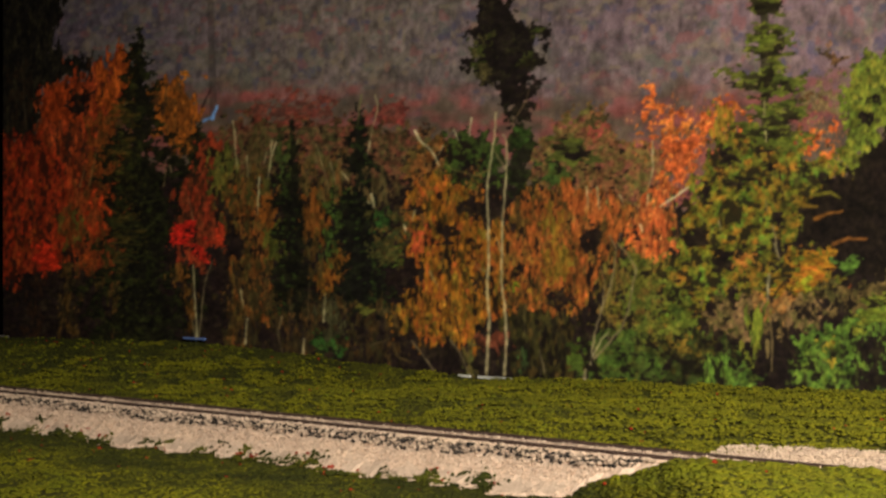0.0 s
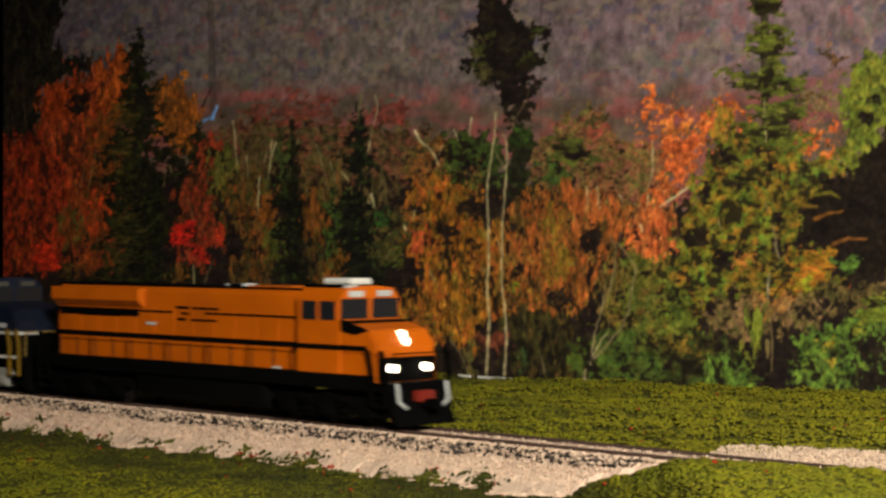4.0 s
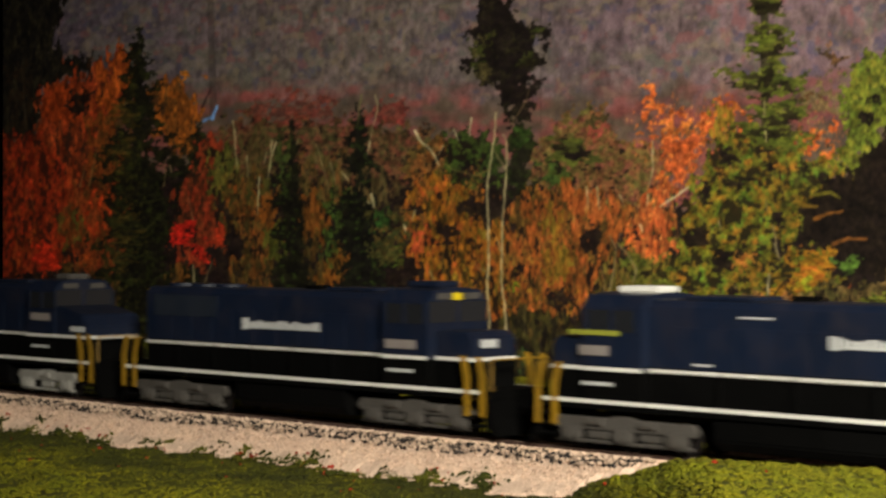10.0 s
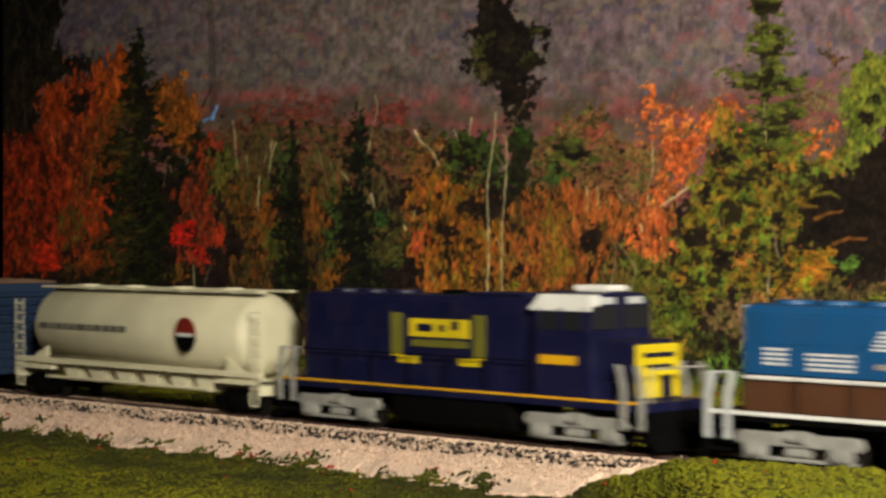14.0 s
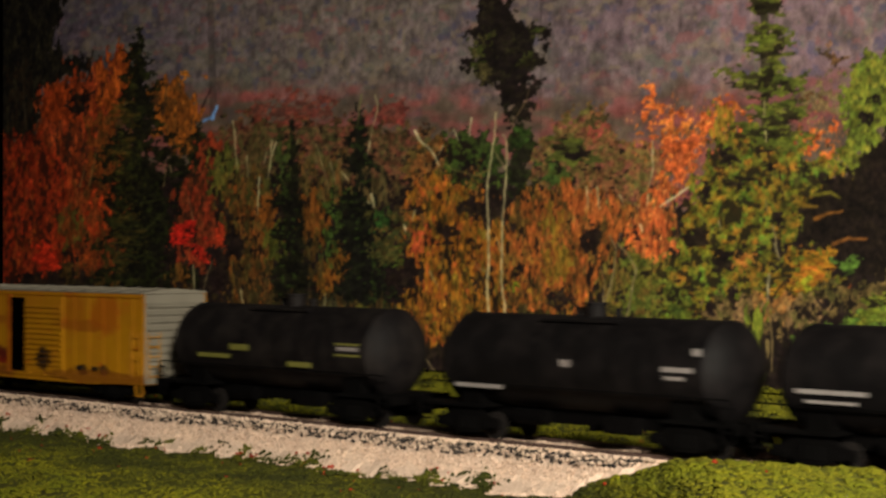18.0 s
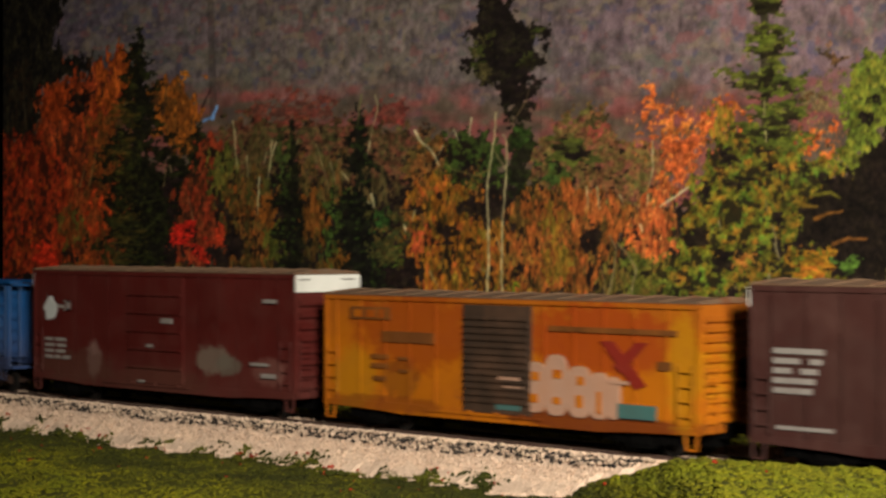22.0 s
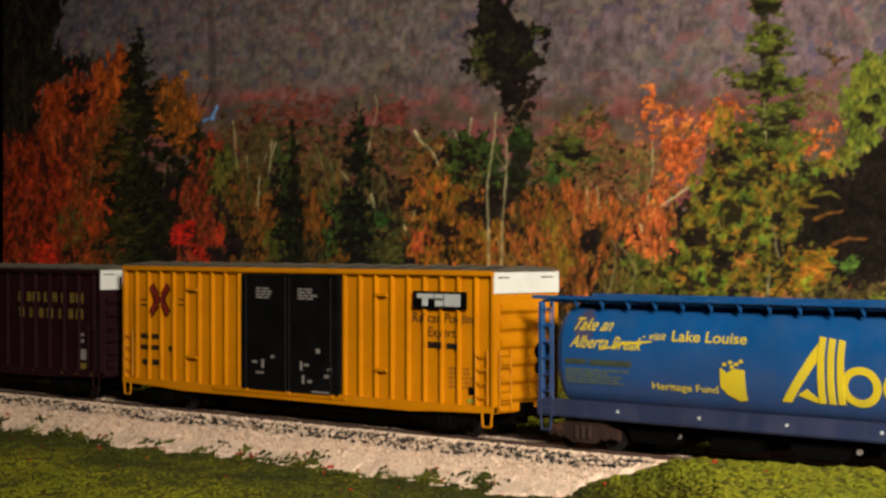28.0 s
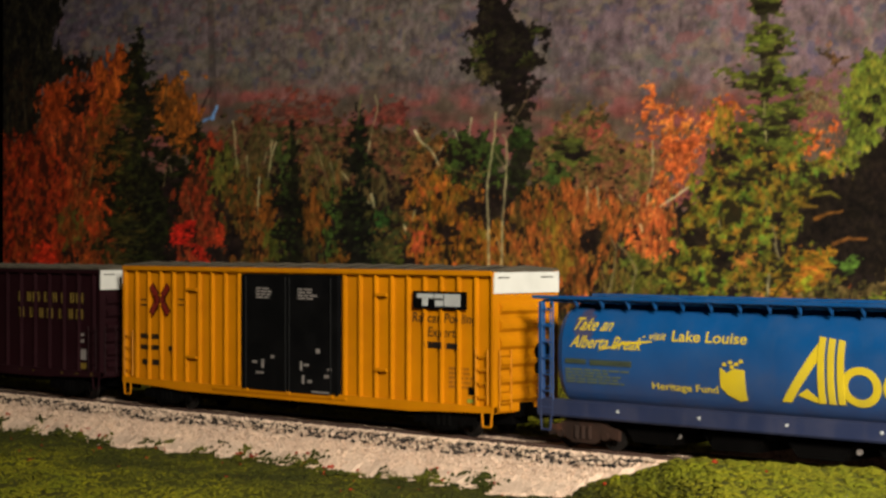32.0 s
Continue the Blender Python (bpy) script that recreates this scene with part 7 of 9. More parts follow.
def wrap_round(me):
    """Lays flat lettering onto the hopper's curved side."""
    bm = bmesh.new()
    bm.from_mesh(me)
    for i in range(20):
        bmesh.ops.bisect_plane(bm, geom=bm.verts[:] + bm.edges[:] + bm.faces[:], plane_co=(0, 0, (1.7 + 0.1 * i) * K), plane_no=(0, 0, 1))
    for v in bm.verts:
        q = max(-1.0, min(1.0, (v.co.z / K - 2.78) / 1.52))
        s = math.copysign(abs(q) ** (1 / 0.85), q)
        out = 1.46 * math.sqrt(max(0.0, 1 - s * s)) ** (0.72 if s > 0 else 0.42)
        v.co.y = -(out + (0.024 + max(0.0, -v.co.y / K - 1.51) * 6 if v.co.y < -1.48 * K else 0.012)) * K
    bm.to_mesh(me)
    bm.free()


def blue_hopper():
    car = thing("covered_hopper", "blue cylindrical covered hopper with yellow lettering and rust streaks", "hopper car", "freight cars of the train")
    half = 8.2
    ring = []
    for i in range(28):
        a = 2 * math.pi * i / 28
        c, s = math.cos(a), math.sin(a)
        ring.append((1.46 * math.copysign(abs(c) ** (0.72 if s > 0 else 0.42), c), 2.78 + 1.52 * math.copysign(abs(s) ** 0.85, s)))
    bm = bmesh.new()
    add_prism(bm, ring, "x", -half + 0.95, half - 0.95)
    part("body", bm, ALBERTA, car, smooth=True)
    for f in (-1, 1):
        bm = bmesh.new()
        small = [(p * 0.93, 2.78 + (q - 2.78) * 0.93) for p, q in ring]
        lo = [bm.verts.new((f * (half - 0.95), *p)) for p in ring]
        hi = [bm.verts.new((f * (half - 0.72), *p)) for p in small]
        for i in range(28):
            bm.faces.new((lo[i], lo[(i + 1) % 28], hi[(i + 1) % 28], hi[i]))
        bm.faces.new(hi)
        bmesh.ops.recalc_face_normals(bm, faces=bm.faces[:])
        part("end_dome", bm, ALBERTA, car, smooth=True)
    # roof with running boards and hatches
    box_part("roof_sheet", (-half, half, -1.28, 1.28, 4.26, 4.34), ALBERTA, car, bevel=0.02)
    for s in (-1, 1):
        bm = bmesh.new()
        add_box(bm, -half - 0.25, half + 0.25, *sorted((s * 1.46, s * 1.24)), 4.36, 4.46, 0.02)
        part("running_board", bm, ALBERTA, car)
        for i in range(17):
            x = -half + 0.4 + i * (2 * half - 0.8) / 16
            bm = bmesh.new()
            add_prism(bm, [(s * 1.42, 4.36), (s * 1.24, 4.36), (s * 1.24, 4.1)], "x", x - 0.03, x + 0.03)
            part("roof_bracket", bm, ALBERTA, car)
    for i in range(8):
        x = -6.3 + i * 1.8
        bm = bmesh.new()
        add_rod(bm, (x, 0, 4.33), (x, 0, 4.42), 0.42, 16)
        part("roof_hatch", bm, ALBERTA, car)
    for s in (-1, 1):
        bm = bmesh.new()
        add_prism(bm, [(s * 1.3, 1.46), (s * 1.47, 1.42), (s * 1.47, 1.0), (s * 1.42, 0.94), (s * 1.2, 0.94)], "x", -half, half)
        part("side_sill", bm, SILL_GREY, car, "dusty grey-blue side sill")
    hopper_ends(car, half, 1.42, 4.28, 1.06, ALBERTA)
    for x in (-4.2, -1.4, 1.4, 4.2):
        bm = bmesh.new()
        add_prism(bm, [(x - 1.38, 1.4), (x + 1.38, 1.4), (x + 1.2, 0.95), (x + 0.7, 0.34), (x - 0.7, 0.34), (x - 1.2, 0.95)], "y", -1.0, 1.0)
        part("outlet_bay", bm, UNDER, car)
    box_part("center_sill", (-half, half, -0.3, 0.3, 0.75, 1.1), UNDER, car)
    for x in (-5.1, -2.2, 0.7, 3.6):
        bm = bmesh.new()
        add_rod(bm, (x, -1.5, 1.22), (x, -1.46, 1.22), 0.045, 10)
        part("reflector", bm, LETTER, car, "pale round reflector")
    for x in (-3.3, -2.2, 2.6):
        bm = bmesh.new()
        add_rod(bm, (x, -1.0, 0.62), (x, -0.94, 0.62), 0.08, 10)
        part("outlet_cap", bm, LETTER_DIM, car)
    for f in (-1, 1):
        coupler(car, f * half, f)
        freight_truck(car, f * (half - 1.55), RUST_TRUCK)
        stirrup(car, f * (half - 0.3) - 0.21, -1.42, 0.98, SILL_GREY)
    yl = -1.475
    lettering("slogan", "Take an\nAlberta Break", HOPPER_YELLOW, car, -6.95, yl, 2.98, 0.86, 2.75, "yellow script slogan", 0.5)
    bm = bmesh.new()
    add_prism(bm, [(-5.9, 2.9), (-4.9, 3.12), (-3.9, 3.22), (-3.9, 3.27), (-4.95, 3.19)], "y", yl - 0.012, yl + 0.01)
    part("swoosh", bm, HOPPER_YELLOW, car)
    lettering("slogan", "- visit", HOPPER_YELLOW, car, -4.25, yl, 3.3, 0.2, 0.85, "", 0.3)
    lettering("place_name", "Lake Louise", HOPPER_YELLOW, car, -3.2, yl, 3.28, 0.3, 2.55)
    lettering("fund_name", "Heritage Fund", HOPPER_YELLOW, car, -3.9, yl, 1.86, 0.26, 2.3)
    wall = -1.49
    dim = paint("dull_olive_lettering", (96, 108, 84), 0.6, 0.3, (60, 70, 84))
    bars("car_number", [(-7.1, -6.3, 2.52, 2.66), (-6.15, -4.6, 2.5, 2.66)], dim, car, wall, "dull olive bars of lettering")
    bars("small_print", text_rows(-7.1, -4.6, 1.95, 2.4, 5, random.Random(5), 0.3), dim, car, wall + 0.01)
    # shield with a broken upper edge
    bm = bmesh.new()
    add_prism(bm, [(-1.5, 2.64), (-1.28, 2.5), (-1.05, 2.62), (-0.68, 2.6), (-0.66, 1.78), (-0.9, 1.74), (-1.28, 1.9), (-1.5, 2.1)], "y", wall - 0.02, wall + 0.02)
    for x, z in ((-1.35, 2.72), (-1.15, 2.78), (-0.95, 2.74), (-0.8, 2.82), (-1.1, 2.66)):
        add_box(bm, x - 0.06, x + 0.06, wall - 0.02, wall + 0.02, z - 0.04, z + 0.05)
    part("shield", bm, HOPPER_YELLOW, car, "yellow shield")
    # the big word: a tall triple-stroked capital and rounded letters
    bm = bmesh.new()
    add_prism(bm, [(0.47, 1.82), (0.78, 1.82), (1.63, 2.91), (1.63, 3.40)], "y", wall - 0.02, wall + 0.02)
    add_prism(bm, [(1.0, 2.02), (1.3, 2.2), (1.62, 1.98), (1.62, 1.84)], "y", wall - 0.02, wall + 0.02)
    for x in (1.66, 1.96, 2.26):
        add_prism(bm, [(x, 1.84), (x + 0.2, 1.84), (x + 0.2, 3.55 - (x - 1.66) * 0.12), (x, 3.58 - (x - 1.66) * 0.1)], "y", wall - 0.022, wall + 0.018)

    def ring_letter(cx, w, zc, r, gap=None):
        n = 26
        for i in range(n):
            a0, a1 = 2 * math.pi * i / n, 2 * math.pi * (i + 1) / n
            if gap and gap[0] < math.degrees(a0) < gap[1]:
                continue
            pts = [(cx + w * math.cos(a) * k, zc + r * math.sin(a) * k) for a, k in ((a0, 1), (a1, 1), (a1, 0.62), (a0, 0.62))]
            add_prism(bm, pts, "y", wall - 0.02, wall + 0.02)
    ring_letter(2.95, 0.62, 2.33, 0.52)
    ring_letter(4.2, 0.58, 2.33, 0.5, (305, 352))
    add_box(bm, 3.75, 4.7, wall - 0.021, wall + 0.02, 2.26, 2.42)
    add_box(bm, 4.98, 5.2, wall - 0.02, wall + 0.02, 1.85, 2.84)
    add_box(bm, 5.1, 5.45, wall - 0.021, wall + 0.02, 2.62, 2.84)
    add_box(bm, 5.55, 5.77, wall - 0.02, wall + 0.02, 1.85, 3.0)
    add_box(bm, 5.35, 6.0, wall - 0.021, wall + 0.02, 2.62, 2.8)
    ring_letter(6.45, 0.58, 2.33, 0.5)
    add_box(bm, 6.82, 7.05, wall - 0.022, wall + 0.02, 1.82, 2.84)
    part("word", bm, HOPPER_YELLOW, car, "large yellow word Alberta")
    for ob in car.children:
        if ob.name.split(".")[0] in ("slogan", "swoosh", "place_name", "fund_name", "car_number", "small_print", "shield", "word"):
            wrap_round(ob.data)
    return car


def cream_hopper():
    car = thing("covered_hopper", "cream cylindrical covered hopper with a round emblem", "hopper car", "freight cars of the train")
    half = 7.6
    r, mid = 1.45, 2.78
    bm = bmesh.new()
    add_lathe(bm, [(-6.75, 0.4, mid), (-6.68, 0.9, mid), (-6.45, 1.3, mid), (-6.2, r, mid), (6.2, r, mid), (6.45, 1.3, mid), (6.68, 0.9, mid), (6.75, 0.4, mid)], 40)
    part("shell", bm, CREAM, car, smooth=True)
    for s in (-1, 1):
        box_part("running_board", (-6.6, 6.8, *sorted((s * 0.45, s * 0.9)), mid + r + 0.02, mid + r + 0.1), CREAM, car, bevel=0.02)
        bm = bmesh.new()
        add_prism(bm, [(s * 1.25, 1.55), (s * 1.46, 1.5), (s * 1.46, 1.36), (s * 1.25, 1.36)], "x", -half, half)
        part("side_sill", bm, CREAM, car)
        bm = bmesh.new()
        add_tube(bm, [(-5.6, s * 1.3, 0.82), (4.6, s * 1.3, 0.82)], 0.06)
        part("pipe", bm, CREAM, car, "cream pipe below the bays")
    for x in (-4.6, -1.6, 1.4, 4.3):
        bm = bmesh.new()
        add_rod(bm, (x, 0, mid + r - 0.05), (x, 0, mid + r + 0.16), 0.42, 16)
        part("roof_hatch", bm, CREAM, car)
    for x in (-4.1, -2.4, -0.7, 1.0, 2.7, 4.2):
        bm = bmesh.new()
        add_prism(bm, [(x - 0.7, 1.4), (x + 0.7, 1.4), (x + 0.32, 0.72), (x - 0.32, 0.72)], "y", -1.15, 1.15, 0.03)
        part("outlet_bay", bm, CREAM, car)
    for f in (-1, 1):
        bm = bmesh.new()
        add_box(bm, *sorted((f * half, f * 5.2)), -1.42, 1.42, 1.1, 1.25)
        add_box(bm, *sorted((f * half, f * (half - 0.12))), -1.42, 1.42, 0.75, 1.3)
        add_prism(bm, [(f * (half - 0.3), 1.2), (f * 5.6, 1.2), (f * 5.6, 2.0)], "y", -1.3, -1.2)
        add_prism(bm, [(f * (half - 0.3), 1.2), (f * 5.6, 1.2), (f * 5.6, 2.0)], "y", 1.2, 1.3)
        part("end_platform", bm, CREAM, car)
        ladder(car, f * (half - 0.2) - 0.25, -1.4, 0.8, 3.8, 8, CREAM, 0.5)
        coupler(car, f * half, f)
        freight_truck(car, f * (half - 1.5), UNDER)
        stirrup(car, f * (half - 0.3) - 0.21, -1.4, 0.85, CREAM)
    bars("owner_lettering", text_rows(-5.9, 2.1, 2.6, 3.0, 1, random.Random(8), 0.5), paint("grey_lettering", (96, 94, 84), 0.6, 0.1), car, -1.462, "grey bars of lettering")
    bm = bmesh.new()
    for top, mat in ((True, RED_LETTER), (False, BLACK)):
        bm = bmesh.new()
        n = 14
        pts = []
        for i in range(n + 1):
            a = math.pi * i / n + (0 if top else math.pi)
            pts.append((3.45 + 0.62 * math.cos(a), 2.72 + 0.62 * math.sin(a)))
        add_prism(bm, pts, "y", -1.475, -1.42)
        part("emblem_half", bm, mat, car, "red upper half of the emblem" if top else "black lower half of the emblem")
    box_part("emblem_bar", (3.0, 3.9, -1.48, -1.42, 2.66, 2.78), WHITE, car)
    return car


def engine(label, dirn, half, trucks, axles, upper, lower, cab, nose, stripe_mat=WHITE, truck_mat=SILVER, wide=True, wings=0.0, rails=RAILING, hood_w=1.06, roof=4.42, low_top=2.36, cab_mat=None, nose_mat=None, cab_top=4.58, stripes=True):
    """A hood locomotive. dirn 1 faces +x, -1 faces -x; lengths run forward from the middle."""
    car = thing("locomotive", label, "locomotive", "locomotives of the train")
    cab_mat = cab_mat or upper
    nose_mat = nose_mat or cab_mat

    def X(a, b):
        return sorted((dirn * a, dirn * b))

    def piece(name, a, b, y0, y1, z0, z1, mat, lab="", bev=0.0, parent=car):
        return box_part(name, (*X(a, b), y0, y1, z0, z1), mat, parent, lab, bev)

    c0, c1 = cab
    # frame, walkway, tank
    piece("frame", -half, half, -1.4, 1.4, 1.22, 1.5, BLACK if stripes or upper is ORANGE else lower, bev=0.02)
    bm = bmesh.new()
    tx = trucks - (2.75 if axles == 3 else 2.15)
    add_prism(bm, [(-1.0, 0.32), (-1.28, 0.6), (-1.28, 1.2), (1.28, 1.2), (1.28, 0.6), (1.0, 0.32)], "x", -tx + 0.5, tx - 0.5, 0.05)
    part("fuel_tank", bm, BLACK, car)
    # hood: lower band, upper hood with rounded shoulders
    rear = -half + 1.05
    piece("hood_base", rear, c0, -hood_w, hood_w, 1.5, low_top, lower)
    bm = bmesh.new()
    add_prism(bm, [(-hood_w, low_top), (-hood_w, roof - 0.22), (-hood_w + 0.16, roof - 0.04), (-hood_w + 0.4, roof), (hood_w - 0.4, roof), (hood_w - 0.16, roof - 0.04), (hood_w, roof - 0.22), (hood_w, low_top)], "x", *X(rear, c0))
    hood = part("hood", bm, upper, car)
    step = 1.18
    n = int((c0 - rear - 0.6) / step)
    for s in (-1, 1):
        for i in range(n):
            a = rear + 0.4 + i * step
            piece("hood_door", a + 0.04, a + step - 0.04, *sorted((s * (hood_w - 0.01), s * (hood_w + 0.025))), low_top + 0.12, roof - 0.75, upper, bev=0.012)
    if wings:
        bm = bmesh.new()
        add_prism(bm, [(-hood_w, roof - 0.85), (-1.38, roof - 0.55), (-1.38, roof - 0.1), (1.38, roof - 0.1), (1.38, roof - 0.55), (hood_w, roof - 0.85)], "x", *X(rear - 0.05, rear + wings))
        part("radiator_wing", bm, upper, car)
        piece("radiator_grille", rear + 0.2, rear + wings - 0.3, -1.15, -1.08, roof - 1.12, roof - 0.86, BLACK)
    else:
        for s in (-1, 1):
            piece("radiator_grille", rear + 0.5, rear + 4.2, *sorted((s * (hood_w + 0.01), s * (hood_w + 0.04))), roof - 1.05, roof - 0.3, GRILLE if upper is NAVY else upper, "greyish radiator panel" if upper is NAVY else "")
    for a in (rear + 0.9, rear + 2.3, rear + 3.7):
        bm = bmesh.new()
        add_rod(bm, (dirn * a, 0, roof - 0.02), (dirn * a, 0, roof + 0.1), 0.58, 20)
        part("roof_fan", bm, BLACK if wings else upper, car)
    piece("exhaust_pipe", c0 - 5.0, c0 - 4.3, -0.3, 0.3, roof - 0.02, roof + 0.14, BLACK)
    piece("brake_hatch", c0 - 3.4, c0 - 1.0, -0.75, 0.75, roof - 0.02, roof + 0.1, upper, bev=0.03)
    # cab
    cw = 1.36
    bm = bmesh.new()
    add_prism(bm, [(-cw, 1.5), (-cw, cab_top - 0.42), (-cw + 0.3, cab_top - 0.08), (-0.3, cab_top), (0.3, cab_top), (cw - 0.3, cab_top - 0.08), (cw, cab_top - 0.42), (cw, 1.5)], "x", *X(c0, c1))
    cabp = part("cab", bm, cab_mat, car)
    piece("cab_base", c0 - 0.01, c1 + 0.01, -cw - 0.012, cw + 0.012, 1.5, low_top, lower)
    for s in (-1, 1):
        side = sorted((s * (cw - 0.02), s * (cw + 0.02)))
        for a, b in ((c0 + 0.25, c0 + 1.0), (c0 + 1.15, c0 + 1.95)):
            piece("side_window", a, b, *side, cab_top - 1.12, cab_top - 0.5, CAB_GLASS, parent=cabp)
            for e in (a - 0.05, b):
                piece("window_frame", e, e + 0.05, *sorted((s * cw, s * (cw + 0.035))), cab_top - 1.16, cab_top - 0.46, cab_mat, parent=cabp)
        if stripes:
            piece("stripe", rear, c0, *sorted((s * (hood_w - 0.02), s * (hood_w + 0.035))), low_top - 0.02, low_top + 0.09, stripe_mat, "white stripe along the hood")
            piece("stripe", c0, c1, *sorted((s * (cw - 0.02), s * (cw + 0.03))), low_top - 0.02, low_top + 0.09, stripe_mat)
        piece("sill_stripe", -half, half - 0.3, *sorted((s * 1.38, s * 1.43)), 1.40 if stripes else 1.44, 1.51, stripe_mat, "stripe along the frame edge")
    # windshield and nose
    n0, n1, nh, nw = nose
    if wide:
        bm = bmesh.new()
        add_prism(bm, [(dirn * (c1 - 0.02), low_top), (dirn * (c1 - 0.02), nh + 0.22), (dirn * (c1 + 0.5), nh + 0.14), (dirn * (n1 - 0.35), nh - 0.1), (dirn * n1, nh - 0.55), (dirn * n1, low_top)], "y", -nw, nw, 0.06)
        nosep = part("nose", bm, nose_mat, car)
        piece("nose_base", c1 - 0.02, n1 + 0.01, -nw - 0.01, nw + 0.01, 1.5, low_top, lower)
        if stripes:
            piece("stripe", c1, n1 + 0.03, -nw - 0.03, nw + 0.03, low_top - 0.02, low_top + 0.09, stripe_mat)
    else:
        bm = bmesh.new()
        add_prism(bm, [(dirn * (c1 - 0.02), low_top), (dirn * (c1 - 0.02), nh), (dirn * (n1 - 0.25), nh), (dirn * n1, nh - 0.2), (dirn * n1, low_top)], "y", -nw, nw, 0.05)
        nosep = part("nose", bm, nose_mat, car)
        piece("nose_base", c1 - 0.02, n1 + 0.01, -nw - 0.01, nw + 0.01, 1.5, low_top, nose_mat if nose_mat is not cab_mat else lower)
        if stripes:
            piece("stripe", c1, n1 + 0.03, -nw - 0.03, nw + 0.03, low_top - 0.02, low_top + 0.09, stripe_mat)
    for y0, y1 in ((-cw + 0.08, -0.1), (0.1, cw - 0.08)):
        piece("windshield", c1 - 0.03, c1 + 0.025, y0, y1, cab_top - 1.08, cab_top - 0.42, CAB_GLASS, parent=cabp)
    piece("number_board", c1 - 0.02, c1 + 0.06, -0.95, -0.3, cab_top - 0.36, cab_top - 0.16, LETTER if rails is not RAILING else GREY_TRUCK, "number board over the windshield")
    piece("number_board", c1 - 0.02, c1 + 0.06, 0.3, 0.95, cab_top - 0.36, cab_top - 0.16, LETTER if rails is not RAILING else GREY_TRUCK)
    # rear hood end: ladder rungs and number boards
    for i in range(5):
        z = low_top + 0.25 + i * 0.42
        bm = bmesh.new()
        add_rod(bm, (dirn * (rear - 0.05), -hood_w + 0.1, z), (dirn * (rear - 0.05), -hood_w + 0.62, z), 0.035, 6)
        part("ladder_rung", bm, rails, car)
    piece("headlight_housing", rear - 0.06, rear + 0.05, -0.2, 0.2, roof - 0.9, roof - 0.45, LETTER)
    # walkway railings, end railings, steps, pilots
    for s in (-1, 1):
        bm = bmesh.new()
        add_tube(bm, [(dirn * (rear + 0.1), s * 1.36, 2.5), (dirn * (c0 - 0.15), s * 1.36, 2.5)], 0.022)
        part("handrail", bm, BLACK, car, "thin black walkway handrail")
        k = 7
        for i in range(k):
            a = dirn * (rear + 0.2 + (c0 - rear - 0.5) * i / (k - 1))
            bm = bmesh.new()
            add_rod(bm, (a, s * 1.36, 1.5), (a, s * 1.36, 2.5), 0.02, 6)
            part("stanchion", bm, BLACK, car)
        for e in (-half + 0.12, -half + 0.78, half - 0.78, half - 0.12):
            lean = 0.18 if e > 0 else -0.18
            bm = bmesh.new()
            add_prism(bm, [(dirn * (e - 0.1), 0.72), (dirn * (e + 0.1), 0.72), (dirn * (e + 0.1), 1.9), (dirn * (e + 0.1 - lean), 2.55), (dirn * (e - 0.1 - lean), 2.55), (dirn * (e - 0.1), 1.9)], "y", *sorted((s * 1.4, s * 1.46)))
            part("end_railing", bm, rails, car, "yellow grab railing at the steps" if rails is RAILING else "pale grab railing at the steps")
    for f in (-1, 1):
        e = f * half
        for s in (-1, 1):
            for z in (0.42, 0.72, 1.02):
                piece("step", e - f * 0.12, e - f * 0.7, *sorted((s * 1.42, s * 1.0)), z - 0.03, z + 0.03, BLACK)
        bm = bmesh.new()
        add_prism(bm, [(dirn * (e - f * 0.1), 1.22), (dirn * (e - f * 0.1), 0.45), (dirn * (e + f * 0.32), 0.14), (dirn * (e + f * 0.38), 0.14), (dirn * (e + f * 0.14), 0.62), (dirn * (e + f * 0.1), 1.22)], "y", -1.3, 1.3)
        part("pilot", bm, BLACK, car, "black pilot plow")
        bm = bmesh.new()
        add_tube(bm, [(dirn * (e + f * 0.1), -1.25, 1.5), (dirn * (e + f * 0.1), -1.25, 2.45), (dirn * (e + f * 0.1), 1.25, 2.45), (dirn * (e + f * 0.1), 1.25, 1.5)], 0.03)
        part("end_handrail", bm, rails, car)
        coupler(car, dirn * (e + f * 0.1), dirn * f)
        engine_truck(car, dirn * f * trucks, axles, truck_mat)
    return car


def on_ribs(ob, posts, car):
    """The strokes of lettering that fall on the faces of the side posts."""
    me = bpy.data.meshes.new("lettering_on_rib")
    bm = bmesh.new()
    bm.from_mesh(ob.data)
    for p in posts:
        for e in (p - 0.05, p + 0.05):
            bmesh.ops.bisect_plane(bm, geom=bm.verts[:] + bm.edges[:] + bm.faces[:], plane_co=(e * K, 0, 0), plane_no=(1, 0, 0))
    off = [f for f in bm.faces if not any(abs(f.calc_center_median().x / K - p) < 0.05 for p in posts)]
    bmesh.ops.delete(bm, geom=off, context="FACES")
    if bm.faces:
        mid = sum(v.co.y for v in bm.verts) / len(bm.verts)
        for v in bm.verts:
            v.co.y += (-HW - 0.006) * K - mid
        bm.to_mesh(me)
        me.materials.append(ob.data.materials[0])
        new("lettering_on_rib", me).parent = car
    bm.free()


# ---- the train, front to back ----
train = []


def coupled(car, x):
    """Takes a vehicle into the train; x is its middle when the train has stopped."""
    train.append((car, x))


SIDE = -HW - 0.006
WALL = -HW + 0.134


def roof_box(car, x0, x1, z, material=WHITE, y=0.5):
    box_part("cab_air_conditioner", (x0, x1, -y, y, z, z + 0.2), material, car, "white unit on the cab roof", 0.05)


